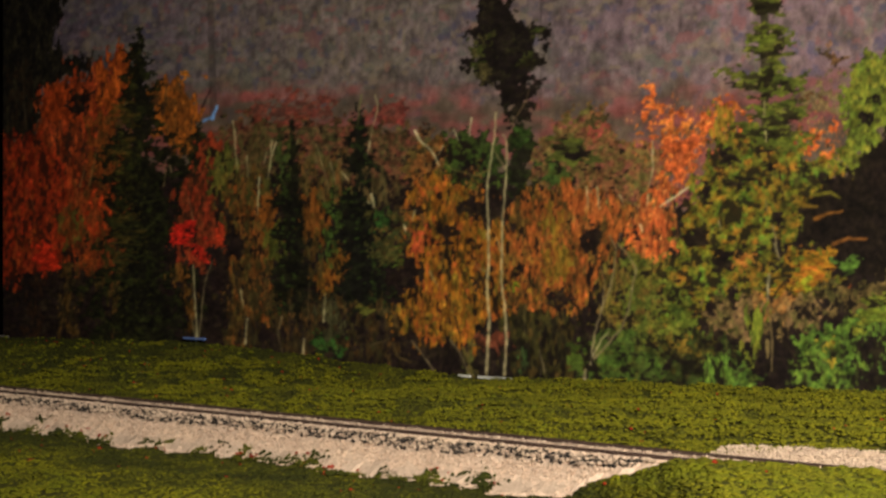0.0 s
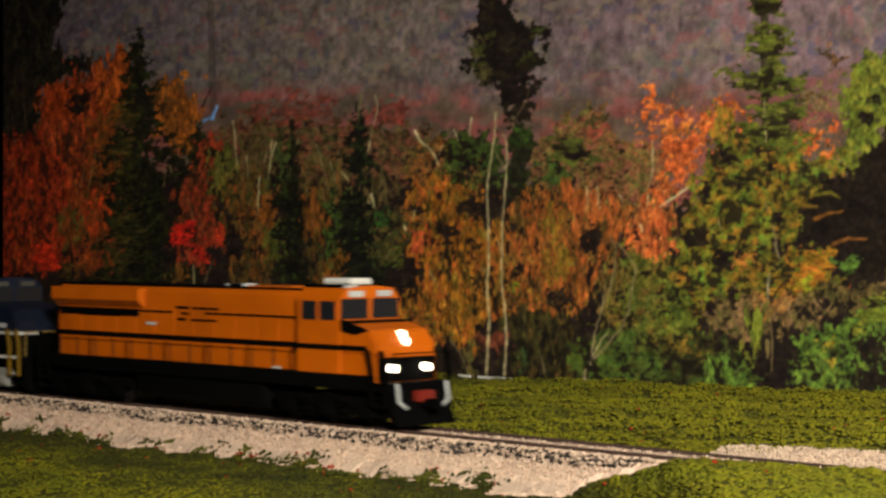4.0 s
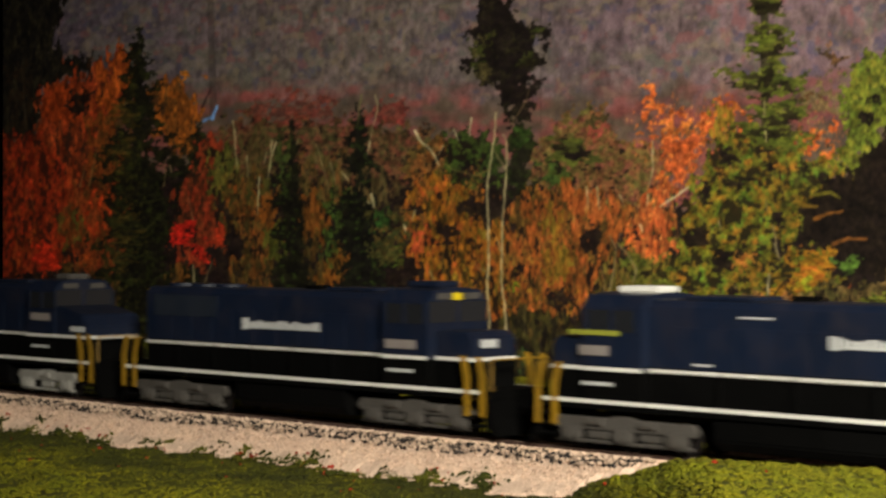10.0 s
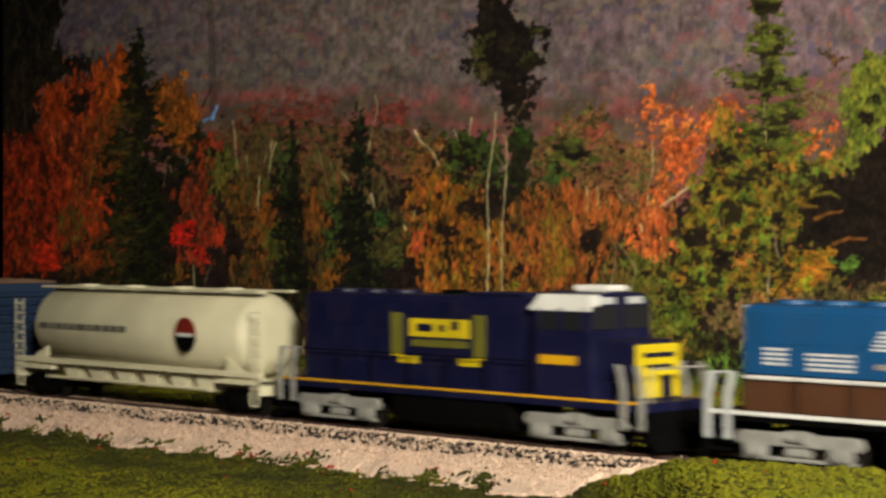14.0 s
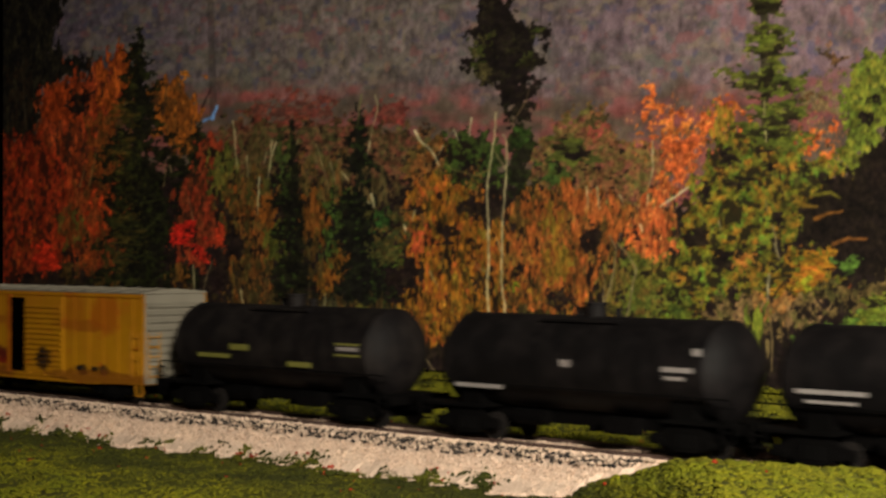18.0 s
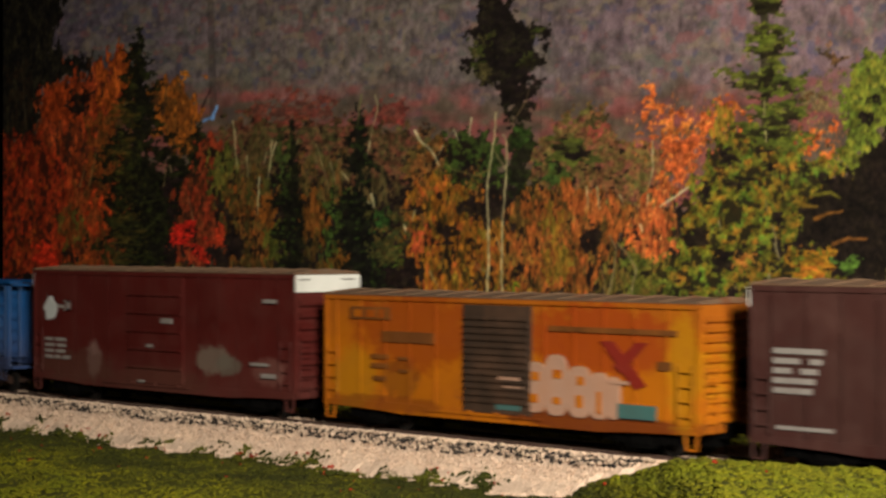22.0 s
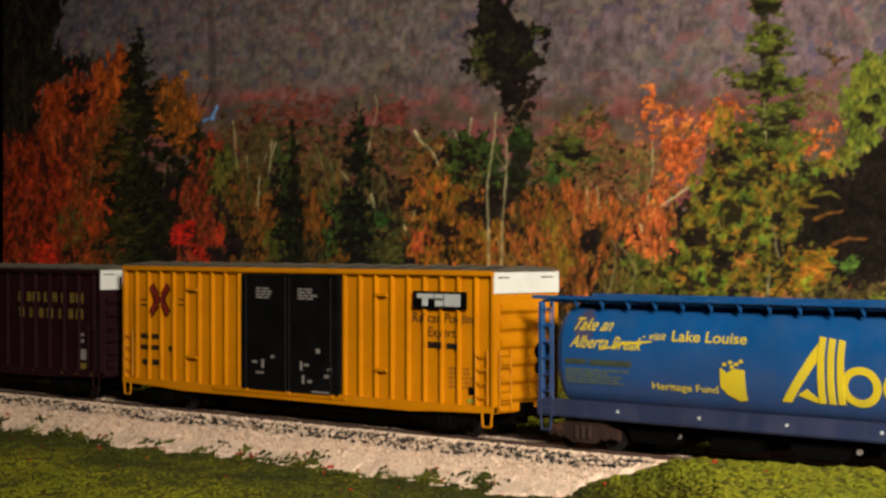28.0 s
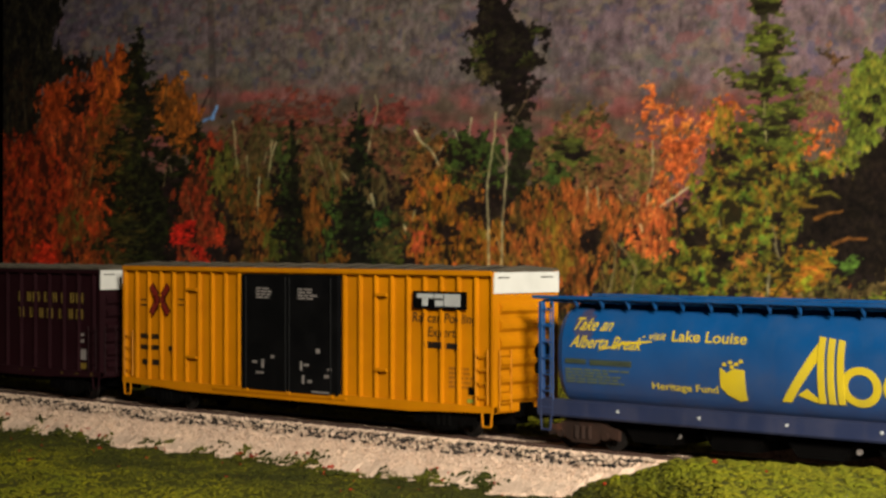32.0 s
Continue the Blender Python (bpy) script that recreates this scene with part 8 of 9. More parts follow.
# orange lead engine
e = engine("orange and black diesel locomotive with lit headlights", 1, 10.1, 6.9, 3, ORANGE, ORANGE, (5.6, 7.7), (7.7, 9.45, 3.26, 1.3), stripe_mat=BLACK, truck_mat=UNDER, wings=5.6, rails=UNDER, stripes=False)
coupled(e, 316.75)
for s in (-1, 1):
    for x0, x1, z0, z1, w in ((-9.3, 5.6, 2.5, 2.66, 1.06), (5.5, 7.72, 2.5, 2.66, 1.37), (7.7, 9.0, 2.5, 2.66, 1.31), (0.2, 5.6, 3.45, 3.53, 1.06), (-9.2, -1.7, 3.45, 3.53, 1.06)):
        box_part("stripe", (x0, x1, *sorted((s * (w - 0.02), s * (w + 0.034))), z0, z1), BLACK, e, "black stripe")
box_part("roof_band", (-9.35, 5.55, -0.9, 0.9, 4.4, 4.47), BLACK, e, "black roof panel", 0.02)
box_part("hood_grille", (-7.6, -5.0, -1.1, -1.06, 3.25, 3.42), BLACK, e)
bars("emblem", [(-1.5, -0.7, 3.62, 3.72), (-0.5, 1.0, 3.62, 3.7), (-1.4, -0.9, 3.2, 3.3), (-0.6, 0.9, 3.2, 3.28), (-1.2, -0.7, 3.42, 3.5)], BLACK, e, -1.09, "black winged emblem bars")
for x in [-9.0 + 1.18 * i for i in range(13)]:
    box_part("door_seam", (x, x + 0.05, -1.085, -1.06, 1.6, 2.4), DARK_LETTER, e)
bars("car_number", [(-3.3, -2.7, 3.0, 3.1), (4.0, 4.4, 1.72, 1.8)], LETTER, e, -1.09)
bm = bmesh.new()
add_prism(bm, [(7.72, 3.12), (7.72, 3.5), (8.2, 3.42), (9.1, 3.16), (8.4, 3.0)], "y", -1.33, -1.29)
part("nose_mask", bm, BLACK, e, "black mask under the windshield")
box_part("nose_top_mask", (7.72, 8.3, -1.22, 1.22, 3.36, 3.45), BLACK, e)
box_part("cab_roof_panel", (5.5, 7.4, -1.0, 1.0, 4.5, 4.62), BLACK, e, "black cab roof", 0.03)
roof_box(e, 5.9, 7.3, 4.62)
box_part("horn_bracket", (7.2, 7.6, -0.9, -0.4, 4.45, 4.6), LETTER, e, bevel=0.03)
box_part("roof_antenna", (0.4, 1.4, -0.3, 0.3, 4.47, 4.56), LETTER, e, bevel=0.02)
for z in (2.8, 3.02):
    bm = bmesh.new()
    add_rod(bm, (9.1, 0.0, z), (9.5 - (z - 2.8) * 0.8, 0.0, z), 0.11, 14)
    part("headlight", bm, LAMP_LIT, e, "lit white headlight")
for y in (-0.75, 0.75):
    bm = bmesh.new()
    add_rod(bm, (9.5, y, 1.95), (9.75, y, 1.95), 0.12, 14)
    part("ditch_light", bm, LAMP_LIT, e, "lit white ditch light")
box_part("side_skirt", (-9.9, 9.4, -1.42, 1.42, 1.3, 1.72), BLACK, e, "black walkway skirt")
box_part("front_panel", (9.45, 9.5, -1.26, 1.26, 1.52, 2.3), BLACK, e, "black lower nose panel")
box_part("coupler_pocket", (10.15, 10.45, -0.4, 0.4, 0.9, 1.25), RED_LETTER, e, "red coupler pocket", 0.04)
bm = bmesh.new()
for y in (-1.1, 1.1):
    add_tube(bm, [(10.2, y, 1.5), (10.3, y, 0.9), (10.3, y * 0.7, 0.7)], 0.06)
part("hose", bm, LETTER, e, "pale air hoses on the pilot")


def long_word(car, x0, x1, z0, z1, y):
    """Road name on the hood: unreadable, so a head mark and a row of narrow bars."""
    h = z1 - z0
    q = random.Random(int(x0 * 10))
    bars("road_mark", [(x0, x0 + h * 1.15, z0 - h * 0.15, z1 + h * 0.2)], LETTER, car, y)
    x = x0 + h * 1.3
    low, top = [(x1, z0), (x, z0)], []
    while x < x1 - 0.1:
        w = min(q.uniform(0.17, 0.26), x1 - x)
        t = z1 - h * q.choice((0.0, 0.18, 0.25))
        top += [(x, t), (x + w, t), (x + w, z0 + h * 0.3), (x + w + 0.05, z0 + h * 0.3)]
        x += w + 0.05
    bm = bmesh.new()
    add_prism(bm, low + top[:-2], "y", y - 0.012, y + 0.02)
    part("road_name", bm, LETTER, car, "white bar of road lettering on the hood")


def cab_marks(car, x0, x1, y, z):
    bars("cab_number", [(x0, x1, z, z + 0.28)], LETTER_DIM, car, y, "pale bar in place of the cab number")
    bars("small_print", [(x0 + 0.1, x0 + 1.3, 1.92, 2.02)], LETTER, car, y - 0.02)


hood_y, cab_y = -1.095, -1.39
NAVY_LABEL = "navy and black diesel locomotive with white stripes"
e = engine(NAVY_LABEL + ", wide nose", 1, 10.4, 6.85, 3, NAVY, BLACK, (5.6, 7.7), (7.7, 9.9, 3.4, 1.3), wings=5.6)
coupled(e, 295.1)
long_word(e, -4.35, -0.1, 3.1, 3.38, hood_y)
cab_marks(e, 6.2, 7.2, cab_y, 2.95)
bars("nose_number", [(8.3, 9.2, 2.6, 2.78)], LETTER, e, -1.33)
box_part("roof_unit", (-3.9, -2.9, -0.4, 0.4, 4.5, 4.62), LETTER, e, bevel=0.03)
box_part("roof_unit", (-2.0, -0.8, -0.4, 0.4, 4.5, 4.62), LETTER, e, bevel=0.03)

e = engine(NAVY_LABEL + ", long hood first", -1, 8.4, 5.15, 2, NAVY, BLACK, (4.2, 6.3), (6.3, 7.6, 3.2, 0.95), wide=False)
coupled(e, 274.4)
bars("road_name", [(-1.5, -0.9, 2.5, 3.95), (-0.7, 2.2, 3.42, 3.72), (-0.4, 2.7, 3.0, 3.32), (-0.7, 1.2, 2.78, 2.84), (3.2, 4.5, 2.72, 2.8), (3.4, 4.6, 2.58, 2.66)], LETTER, e, hood_y, "white block emblem and bars on the hood")
cab_marks(e, -6.0, -5.0, cab_y, 2.66)
roof_box(e, -5.3, -4.0, 4.56)

e = engine(NAVY_LABEL + ", grey trucks", -1, 10.2, 7.0, 3, NAVY, BLACK, (6.2, 8.4), (8.4, 9.7, 3.3, 1.2), wide=False, truck_mat=GREY_TRUCK)
coupled(e, 253.85)
long_word(e, -0.1, 4.1, 3.25, 3.52, hood_y)
cab_marks(e, -8.5, -7.4, cab_y, 2.78)
roof_box(e, -7.8, -6.3, 4.56)
# Pale yellow bar; the window's glow is only its colour.
bars("cab_shade", [(-8.9, -7.0, 3.36, 3.5)], PLACARD, e, cab_y, "pale yellow bar painted as a lit side window")
bars("small_print", [(-3.0, -1.9, 3.95, 4.0), (-4.6, -3.9, 2.6, 2.66)], LETTER, e, hood_y)

e = engine(NAVY_LABEL + ", low hood", 1, 9.4, 6.1, 3, NAVY, BLACK, (4.7, 6.8), (6.8, 8.4, 3.25, 0.98), wide=False, truck_mat=GREY_TRUCK)
coupled(e, 232.2)
long_word(e, -2.7, 1.4, 3.05, 3.34, hood_y)
cab_marks(e, 4.9, 6.3, cab_y, 2.66)
box_part("number_light", (6.78, 6.9, -0.3, 0.1, 4.2, 4.42), BRIGHT_YELLOW, e, "yellow marker beside the number board")
box_part("nose_number", (8.38, 8.44, -0.6, 0.1, 2.75, 3.0), LETTER, e)
roof_box(e, 5.0, 6.4, 4.58, NAVY)

e = engine(NAVY_LABEL + ", four axles", 1, 9.4, 5.95, 2, NAVY, BLACK, (4.8, 6.7), (6.7, 8.8, 3.35, 1.3), wings=5.0)
coupled(e, 211.5)
long_word(e, -3.5, 0.7, 3.1, 3.4, hood_y)
cab_marks(e, 5.1, 6.4, cab_y, 2.98)
bars("nose_number", [(7.8, 8.7, 2.6, 2.8)], LETTER, e, -1.33)
roof_box(e, 5.5, 6.4, 4.58, GREY_TRUCK)

e = engine("bright blue, white and brown diesel locomotive with pale railings", 1, 8.1, 5.2, 2, SKYBLUE, BROWN_BAND, (3.9, 6.0), (6.0, 7.5, 3.2, 0.98), wide=False, rails=LETTER, roof=4.36)
coupled(e, 191.9)
bars("road_name", [(-3.0 + 0.06 * i, 2.1 - 0.04 * i, 3.24 + 0.11 * i, 3.3 + 0.11 * i) for i in range(5)], LETTER, e, hood_y, "white striped block of road lettering")
bars("road_name", [(-2.9, 2.0, 2.76, 2.9)], LETTER_DIM, e, hood_y)
bars("block_emblem", [(-6.4, -5.6, 2.75 + 0.13 * i, 2.82 + 0.13 * i) for i in range(4)] + [(-5.0, -3.5, 2.65 + 0.13 * i, 2.72 + 0.13 * i) for i in range(4)], LETTER, e, hood_y, "white striped block emblems")
bars("cab_plate", [(4.2, 5.3, 2.0, 2.2)], paint("pale_blue_plate", (170, 180, 220), 0.5, 0.05), e, cab_y, "pale blue plate on the brown band")
bars("flag_decal", [(2.3, 3.0, 2.98, 3.1)], LETTER, e, hood_y)
bars("flag_decal", [(2.3, 3.0, 2.88, 2.98)], GRAFFITI_PINK, e, hood_y)
box_part("roof_hump", (1.4, 3.4, -0.8, 0.8, 4.34, 4.5), SKYBLUE, e, bevel=0.06)
box_part("nose_band", (6.0, 7.56, -1.02, 1.02, 1.52, 2.3), paint("tan_nose_paint", (176, 124, 60), 0.5, 0.15), e, "tan band round the nose", 0.02)

e = engine("deep blue diesel locomotive with yellow nose and gold stripe", 1, 8.0, 5.2, 2, NAVY_DEEP, NAVY_DEEP, (3.7, 5.9), (5.9, 7.3, 3.2, 1.0), stripe_mat=GOLD, wide=False, rails=SILVER, stripes=False, roof=4.38, low_top=2.0)
coupled(e, 173.7)
gl = paint("olive_gold_lettering", (120, 116, 40), 0.5, 0.1)
bars("emblem", [(-1.9, 0.75, 3.05, 3.62)], BRIGHT_YELLOW, e, hood_y, "yellow rounded emblem block")
bars("emblem_cut", [(-1.55, -0.85, 3.22, 3.46), (-0.55, -0.3, 3.24, 3.44), (0.0, 0.3, 3.3, 3.56)], NAVY_DEEP, e, hood_y - 0.015)
bars("emblem_frame", [(-2.75, -2.25, 2.5, 3.78), (0.95, 1.45, 2.5, 3.78), (-1.8, 0.7, 2.74, 2.96)], gl, e, hood_y, "olive bracket beside the emblem")
bars("emblem_frame", [(-2.4, -1.5, 2.2, 2.42), (0.3, 1.2, 2.2, 2.42), (-2.75, -2.25, 2.42, 2.5), (0.95, 1.45, 2.42, 2.5)], BRIGHT_YELLOW, e, hood_y)
bars("cab_number", [(3.95, 5.4, 2.45, 2.72)], GOLD, e, cab_y, "gold bar in place of the cab number")
bm = bmesh.new()
add_prism(bm, [(3.5, 4.02), (5.9, 4.02), (5.95, 4.5), (3.95, 4.5)], "y", -1.385, -0.95)
part("cab_roof_side", bm, WHITE, e, "white upper cab side")
roof_box(e, 4.5, 5.8, 4.56)
box_part("nose_front", (7.28, 7.35, -0.98, 0.98, 1.56, 3.1), BRIGHT_YELLOW, e, "yellow nose front", 0.03)
for y0, y1, z0, z1 in ((-0.7, 0.7, 2.72, 2.86), (-0.6, 0.6, 2.42, 2.52), (0.1, 0.6, 1.58, 2.2)):
    box_part("nose_bar", (7.33, 7.37, y0, y1, z0, z1), NAVY_DEEP, e, "dark blue bar on the nose")

# cream covered hopper
coupled(cream_hopper(), 157.1)

# dull blue boxcar
c = boxcar("dull blue ribbed boxcar with pale yellow placards", 17.2, 4.36, 0.62, BOX_BLUE, [-8.0 + i * 0.72 for i in range(23) if not 8 <= i <= 12], (-2.5, 1.4), BOX_BLUE, ROOF_RUST, end_panel=False, door_lines=12, proud=0.04)
coupled(c, 139.3)
long_word(c, 1.9, 6.4, 3.2, 3.55, SIDE)
bars("car_number", [(-7.7, -6.2, 2.15, 2.35), (-7.7, -6.3, 1.8, 1.96), (-6.1, -5.4, 1.72, 1.86), (-7.4, -6.4, 1.45, 1.52), (-4.1, -3.4, 1.9, 2.02), (-4.1, -3.4, 1.66, 1.78), (-1.2, 0.0, 2.5, 2.6), (3.9, 6.0, 1.1, 1.28), (4.0, 5.6, 0.86, 0.98)], LETTER_DIM, c, SIDE, "faded white lettering bars")
bars("placard", [(-8.55, -8.05, 1.0, 1.9)], PLACARD, c, SIDE - 0.02, "pale yellow placard")
for x in (-6.9, -5.3, -3.55, 1.8, 3.9, 6.0):
    bars("placard", [(x, x + 0.52, 1.05, 1.55)], PLACARD, c, SIDE, "pale yellow placard")

# tank cars
c = tank_car("black tank car with a broad white band and ladder", GRAPHITE, band=True, top_walk=True)
coupled(c, 123.4)
ty = -1.43
bars("placard", [(1.6, 2.75, 2.0, 2.3)], BRIGHT_YELLOW, c, ty, "yellow placard")
bars("small_print", [(3.4, 4.5, 2.85, 2.93), (3.4, 4.3, 2.6, 2.68), (3.4, 4.4, 2.36, 2.44), (-4.8, -2.6, 2.08, 2.2), (-4.5, -2.9, 1.84, 1.92), (4.8, 5.1, 2.6, 2.8)], LETTER_DIM, c, ty)
c = tank_car("plain black tank car with small white markings", GRAPHITE, half=5.0)
coupled(c, 110.5)
bars("small_print", [(-4.5, -2.5, 1.62, 1.74), (3.6, 4.7, 2.42, 2.56), (3.7, 4.4, 2.2, 2.3), (-0.2, 0.2, 2.4, 2.6), (4.7, 4.99, 2.9, 3.1)], LETTER_DIM, c, ty)
c = tank_car("weathered dark grey tank car with faint yellow markings", OLIVE_BLACK, half=5.0)
coupled(c, 96.8)
bars("small_print", [(-3.7, -1.9, 2.0, 2.14), (-1.9, -0.9, 2.3, 2.5), (1.2, 2.4, 1.85, 2.02), (3.6, 4.8, 2.66, 2.72), (3.6, 4.8, 2.3, 2.36)], paint("dull_yellow_lettering", (122, 118, 50), 0.6, 0.2), c, ty, "dull yellow markings")
bars("small_print", [(3.7, 4.7, 2.48, 2.6)], LETTER_DIM, c, ty)

# rusty yellow boxcar, door part open
c = boxcar("rusty yellow boxcar with a partly open door and grey corrugated end", 15.72, 4.12, 0.72, RUST_YELLOW, [-7.1 + i * 0.95 for i in range(16) if not 5 <= i <= 9], (-0.02, 2.65), RUST_YELLOW, ROOF_ALU, end_panel=False, end_mat=ROOF_ALU, end_ribs=10, door_lines=12, proud=0.04)
coupled(c, 82.0)
# Black box proud of the side; its colour stands for the doorway's darkness.
box_part("door_opening", (-1.05, -0.03, -HW - 0.02, -HW + 0.2, 0.95, 3.85), FLAT_BLACK, c, "flat black box drawn as the dark doorway")
box_part("door_jamb", (-1.28, -1.05, -HW - 0.04, -HW + 0.1, 0.85, 3.95), AGED_YELLOW, c)
bars("car_number", [(0.9, 1.5, 1.55, 1.72), (1.1, 1.4, 1.2, 1.9), (3.6, 4.0, 1.2, 1.34), (4.6, 5.0, 1.2, 1.34)], DARK_LETTER, c, SIDE - 0.05)

# dull brown boxcar with a big white mark
c = boxcar("dull brown high boxcar with large white mark", 15.75, 4.88, 0.62, CN_BROWN, [-7.2 + i * 1.1 for i in range(14) if not 5 <= i <= 8], (-1.3, 2.1), CN_BROWN, ROOF_RUST, door_lines=4, end_ribs=8, panel_drop=0.58, proud=0.03)
coupled(c, 64.74)
mark = bmesh.new()
for x0, x1, z0, z1 in ((2.95, 3.25, 2.2, 3.35), (3.1, 5.3, 3.2, 3.48), (3.1, 5.3, 2.02, 2.32)):
    add_box(mark, x0, x1, SIDE - 0.012, SIDE + 0.02, z0, z1, 0.01)
part("road_mark", mark, LETTER, c, "open white bracket mark")
mark = bmesh.new()
add_box(mark, 5.02, 5.32, SIDE - 0.02, SIDE + 0.02, 2.1, 3.42)
add_prism(mark, [(5.45, 3.48), (5.85, 3.48), (7.0, 2.06), (6.65, 2.06)], "y", SIDE - 0.018, SIDE + 0.02)
add_box(mark, 6.85, 7.2, SIDE - 0.012, SIDE + 0.02, 2.1, 3.5)
part("road_mark", mark, paint("rust_tinted_lettering", (176, 118, 100), 0.6, 0.5, (120, 60, 44)), c, "rust-tinted slanting bars")
bars("car_number", text_rows(-7.1, -5.0, 2.0, 3.3, 5, random.Random(3), 1.4) + [(-7.0, -5.2, 1.1, 1.2)], LETTER_DIM, c, SIDE, "faded white lettering bars")
bars("small_print", [(-0.3, 0.5, 2.95, 3.3), (0.9, 1.5, 3.1, 3.25), (-0.9, -0.3, 2.85, 2.95), (0.3, 0.9, 2.1, 2.24), (0.3, 0.8, 1.75, 1.88), (1.5, 2.0, 1.3, 1.4), (-3.0, -2.5, 1.2, 1.32), (-2.2, -1.7, 1.35, 1.4), (3.0, 3.5, 0.95, 1.05), (6.6, 7.1, 1.0, 1.4)], LETTER_DIM, c, SIDE - 0.06)

# aged yellow boxcar with spray paint
c = boxcar("aged yellow boxcar with dark door and pink spray paint", 15.57, 4.32, 0.66, AGED_YELLOW, [-7.2 + i * 1.15 for i in range(14) if not 5 <= i <= 7], (-1.31, 1.5), DOOR_BROWN, ROOF_RUST, end_panel=False, end_ribs=11, door_lines=13, proud=0.05)
coupled(c, 47.43)
bars("road_name", [(-6.5, -4.6, 3.55, 3.95), (-5.0, -2.6, 2.85, 3.2)], FADED_LETTER, c, SIDE, "dark brown bars of road lettering")
bars("road_name", [(-6.3, -5.9, 3.62, 3.85), (-5.7, -5.3, 3.62, 3.85), (-5.1, -4.9, 3.6, 3.88)], AGED_YELLOW, c, SIDE - 0.015)
bars("slogan", [(2.2, 7.0, 3.42, 3.58)], FADED_LETTER, c, SIDE, "dark brown slogan bar")
bars("car_number", [(-5.5, -4.7, 2.3, 2.45), (-5.5, -4.7, 2.0, 2.15), (-5.4, -4.8, 1.6, 1.75), (-4.2, -3.8, 2.3, 2.4), (-4.2, -3.8, 1.9, 2.0), (6.3, 6.8, 2.45, 2.7)], FADED_LETTER, c, SIDE)
bm = bmesh.new()
add_prism(bm, [(4.2, 3.2), (4.7, 3.2), (5.9, 2.0), (5.5, 1.85)], "y", SIDE - 0.012, SIDE + 0.02)
add_prism(bm, [(5.5, 3.2), (5.95, 3.2), (5.0, 2.3), (4.7, 2.5)], "y", SIDE - 0.014, SIDE + 0.02)
part("crossed_emblem", bm, RED_LETTER, c, "red crossed emblem")
for x, w, z0, z1 in ((1.2, 0.8, 1.0, 2.5), (2.1, 0.75, 0.95, 2.75), (3.0, 0.75, 0.95, 2.45), (3.85, 0.6, 0.95, 2.3), (4.5, 0.4, 0.98, 2.2)):
    pts = []
    for i in range(16):
        a = 2 * math.pi * i / 16
        pts.append((x + w * 0.55 + w * 0.62 * math.copysign(abs(math.cos(a)) ** 0.6, math.cos(a)), (z0 + z1) / 2 + (z1 - z0) / 2 * math.copysign(abs(math.sin(a)) ** 0.6, math.sin(a))))
    g = bmesh.new()
    add_prism(g, pts, "y", SIDE - 0.016 - x * 0.003, SIDE + 0.02)
    part("spray_paint", g, GRAFFITI_PINK, c, "pale pink rounded spray-painted letter")
bars("spray_paint_hole", [(1.5, 1.8, 1.3, 1.55), (1.55, 1.85, 1.95, 2.2), (2.4, 2.7, 1.3, 1.5), (2.4, 2.75, 2.05, 2.3), (3.3, 3.55, 1.25, 1.6), (3.35, 3.6, 1.9, 2.15), (4.1, 4.25, 1.1, 1.75)], AGED_YELLOW, c, SIDE - 0.035)
bars("spray_paint", [(0.2, 1.1, 1.9, 2.05), (0.4, 1.2, 1.6, 1.72), (4.6, 5.3, 2.0, 2.1)], GRAFFITI_PINK, c, SIDE - 0.06)
bars("spray_paint", [(4.9, 6.3, 1.05, 1.45), (0.1, 1.1, 1.0, 1.2)], GRAFFITI_TEAL, c, SIDE - 0.05, "teal spray paint")

# red-brown high boxcar
c = boxcar("red-brown high boxcar with faded white circle mark", 15.85, 4.94, 0.68, OXIDE, [-7.3 + i * 1.1 for i in range(14) if not 5 <= i <= 8], (-1.6, 1.75), OXIDE, ROOF_RUST, door_lines=5, end_ribs=8, panel_drop=0.6, proud=0.03)
coupled(c, 30.24)
bm = bmesh.new()
pts = [(-6.74 + (0.4 + 0.07 * math.sin(i * 2.3)) * math.cos(2 * math.pi * i / 18), 3.46 + (0.44 + 0.08 * math.sin(i * 1.7)) * math.sin(2 * math.pi * i / 18)) for i in range(18)]
add_prism(bm, pts, "y", SIDE - 0.012, SIDE + 0.02)
part("round_mark", bm, LETTER, c, "worn white round mark")
bars("road_mark", [(-6.3, -5.8, 3.5, 3.62), (-5.8, -5.4, 3.72, 3.8), (-5.65, -5.4, 3.4, 3.8), (-5.8, -5.4, 3.4, 3.48)], LETTER_DIM, c, SIDE)
bars("car_number", text_rows(-7.1, -5.0, 1.5, 2.4, 4, random.Random(9), 0.7), LETTER_DIM, c, SIDE, "faded white lettering bars")
bars("small_print", [(0.5, 1.2, 3.1, 3.28), (-0.4, 0.0, 2.2, 2.32), (6.3, 7.0, 3.95, 4.08), (5.6, 6.6, 1.8, 1.9), (6.2, 7.0, 1.4, 1.55), (-0.9, -0.5, 0.9, 1.0)], LETTER_DIM, c, SIDE - 0.06)

# blue hopper, new yellow boxcar, maroon boxcar
coupled(blue_hopper(), 12.2)
c = boxcar("bright yellow high-cube boxcar with black double doors", 19.12, 5.13, 0.78, BOX_YELLOW, [s * (2.75 + 0.75 * i) for s in (-1, 1) for i in range(9)], (-2.5, 2.5), DOOR_BLACK, ROOF_GREY, end_ribs=6, door_lines=0, panel_drop=0.66, truck_in=2.4, proud=0.14)
coupled(c, -7.37)
box_part("roof_edge", (-9.5, 9.5, -HW - 0.06, -HW - 0.02, 5.0, 5.16), BOX_YELLOW, c, bevel=0.01)
box_part("emblem_plate", (6.05, 8.4, SIDE - 0.015, SIDE + 0.03, 3.95, 4.5), BLACK, c, "black emblem plate")
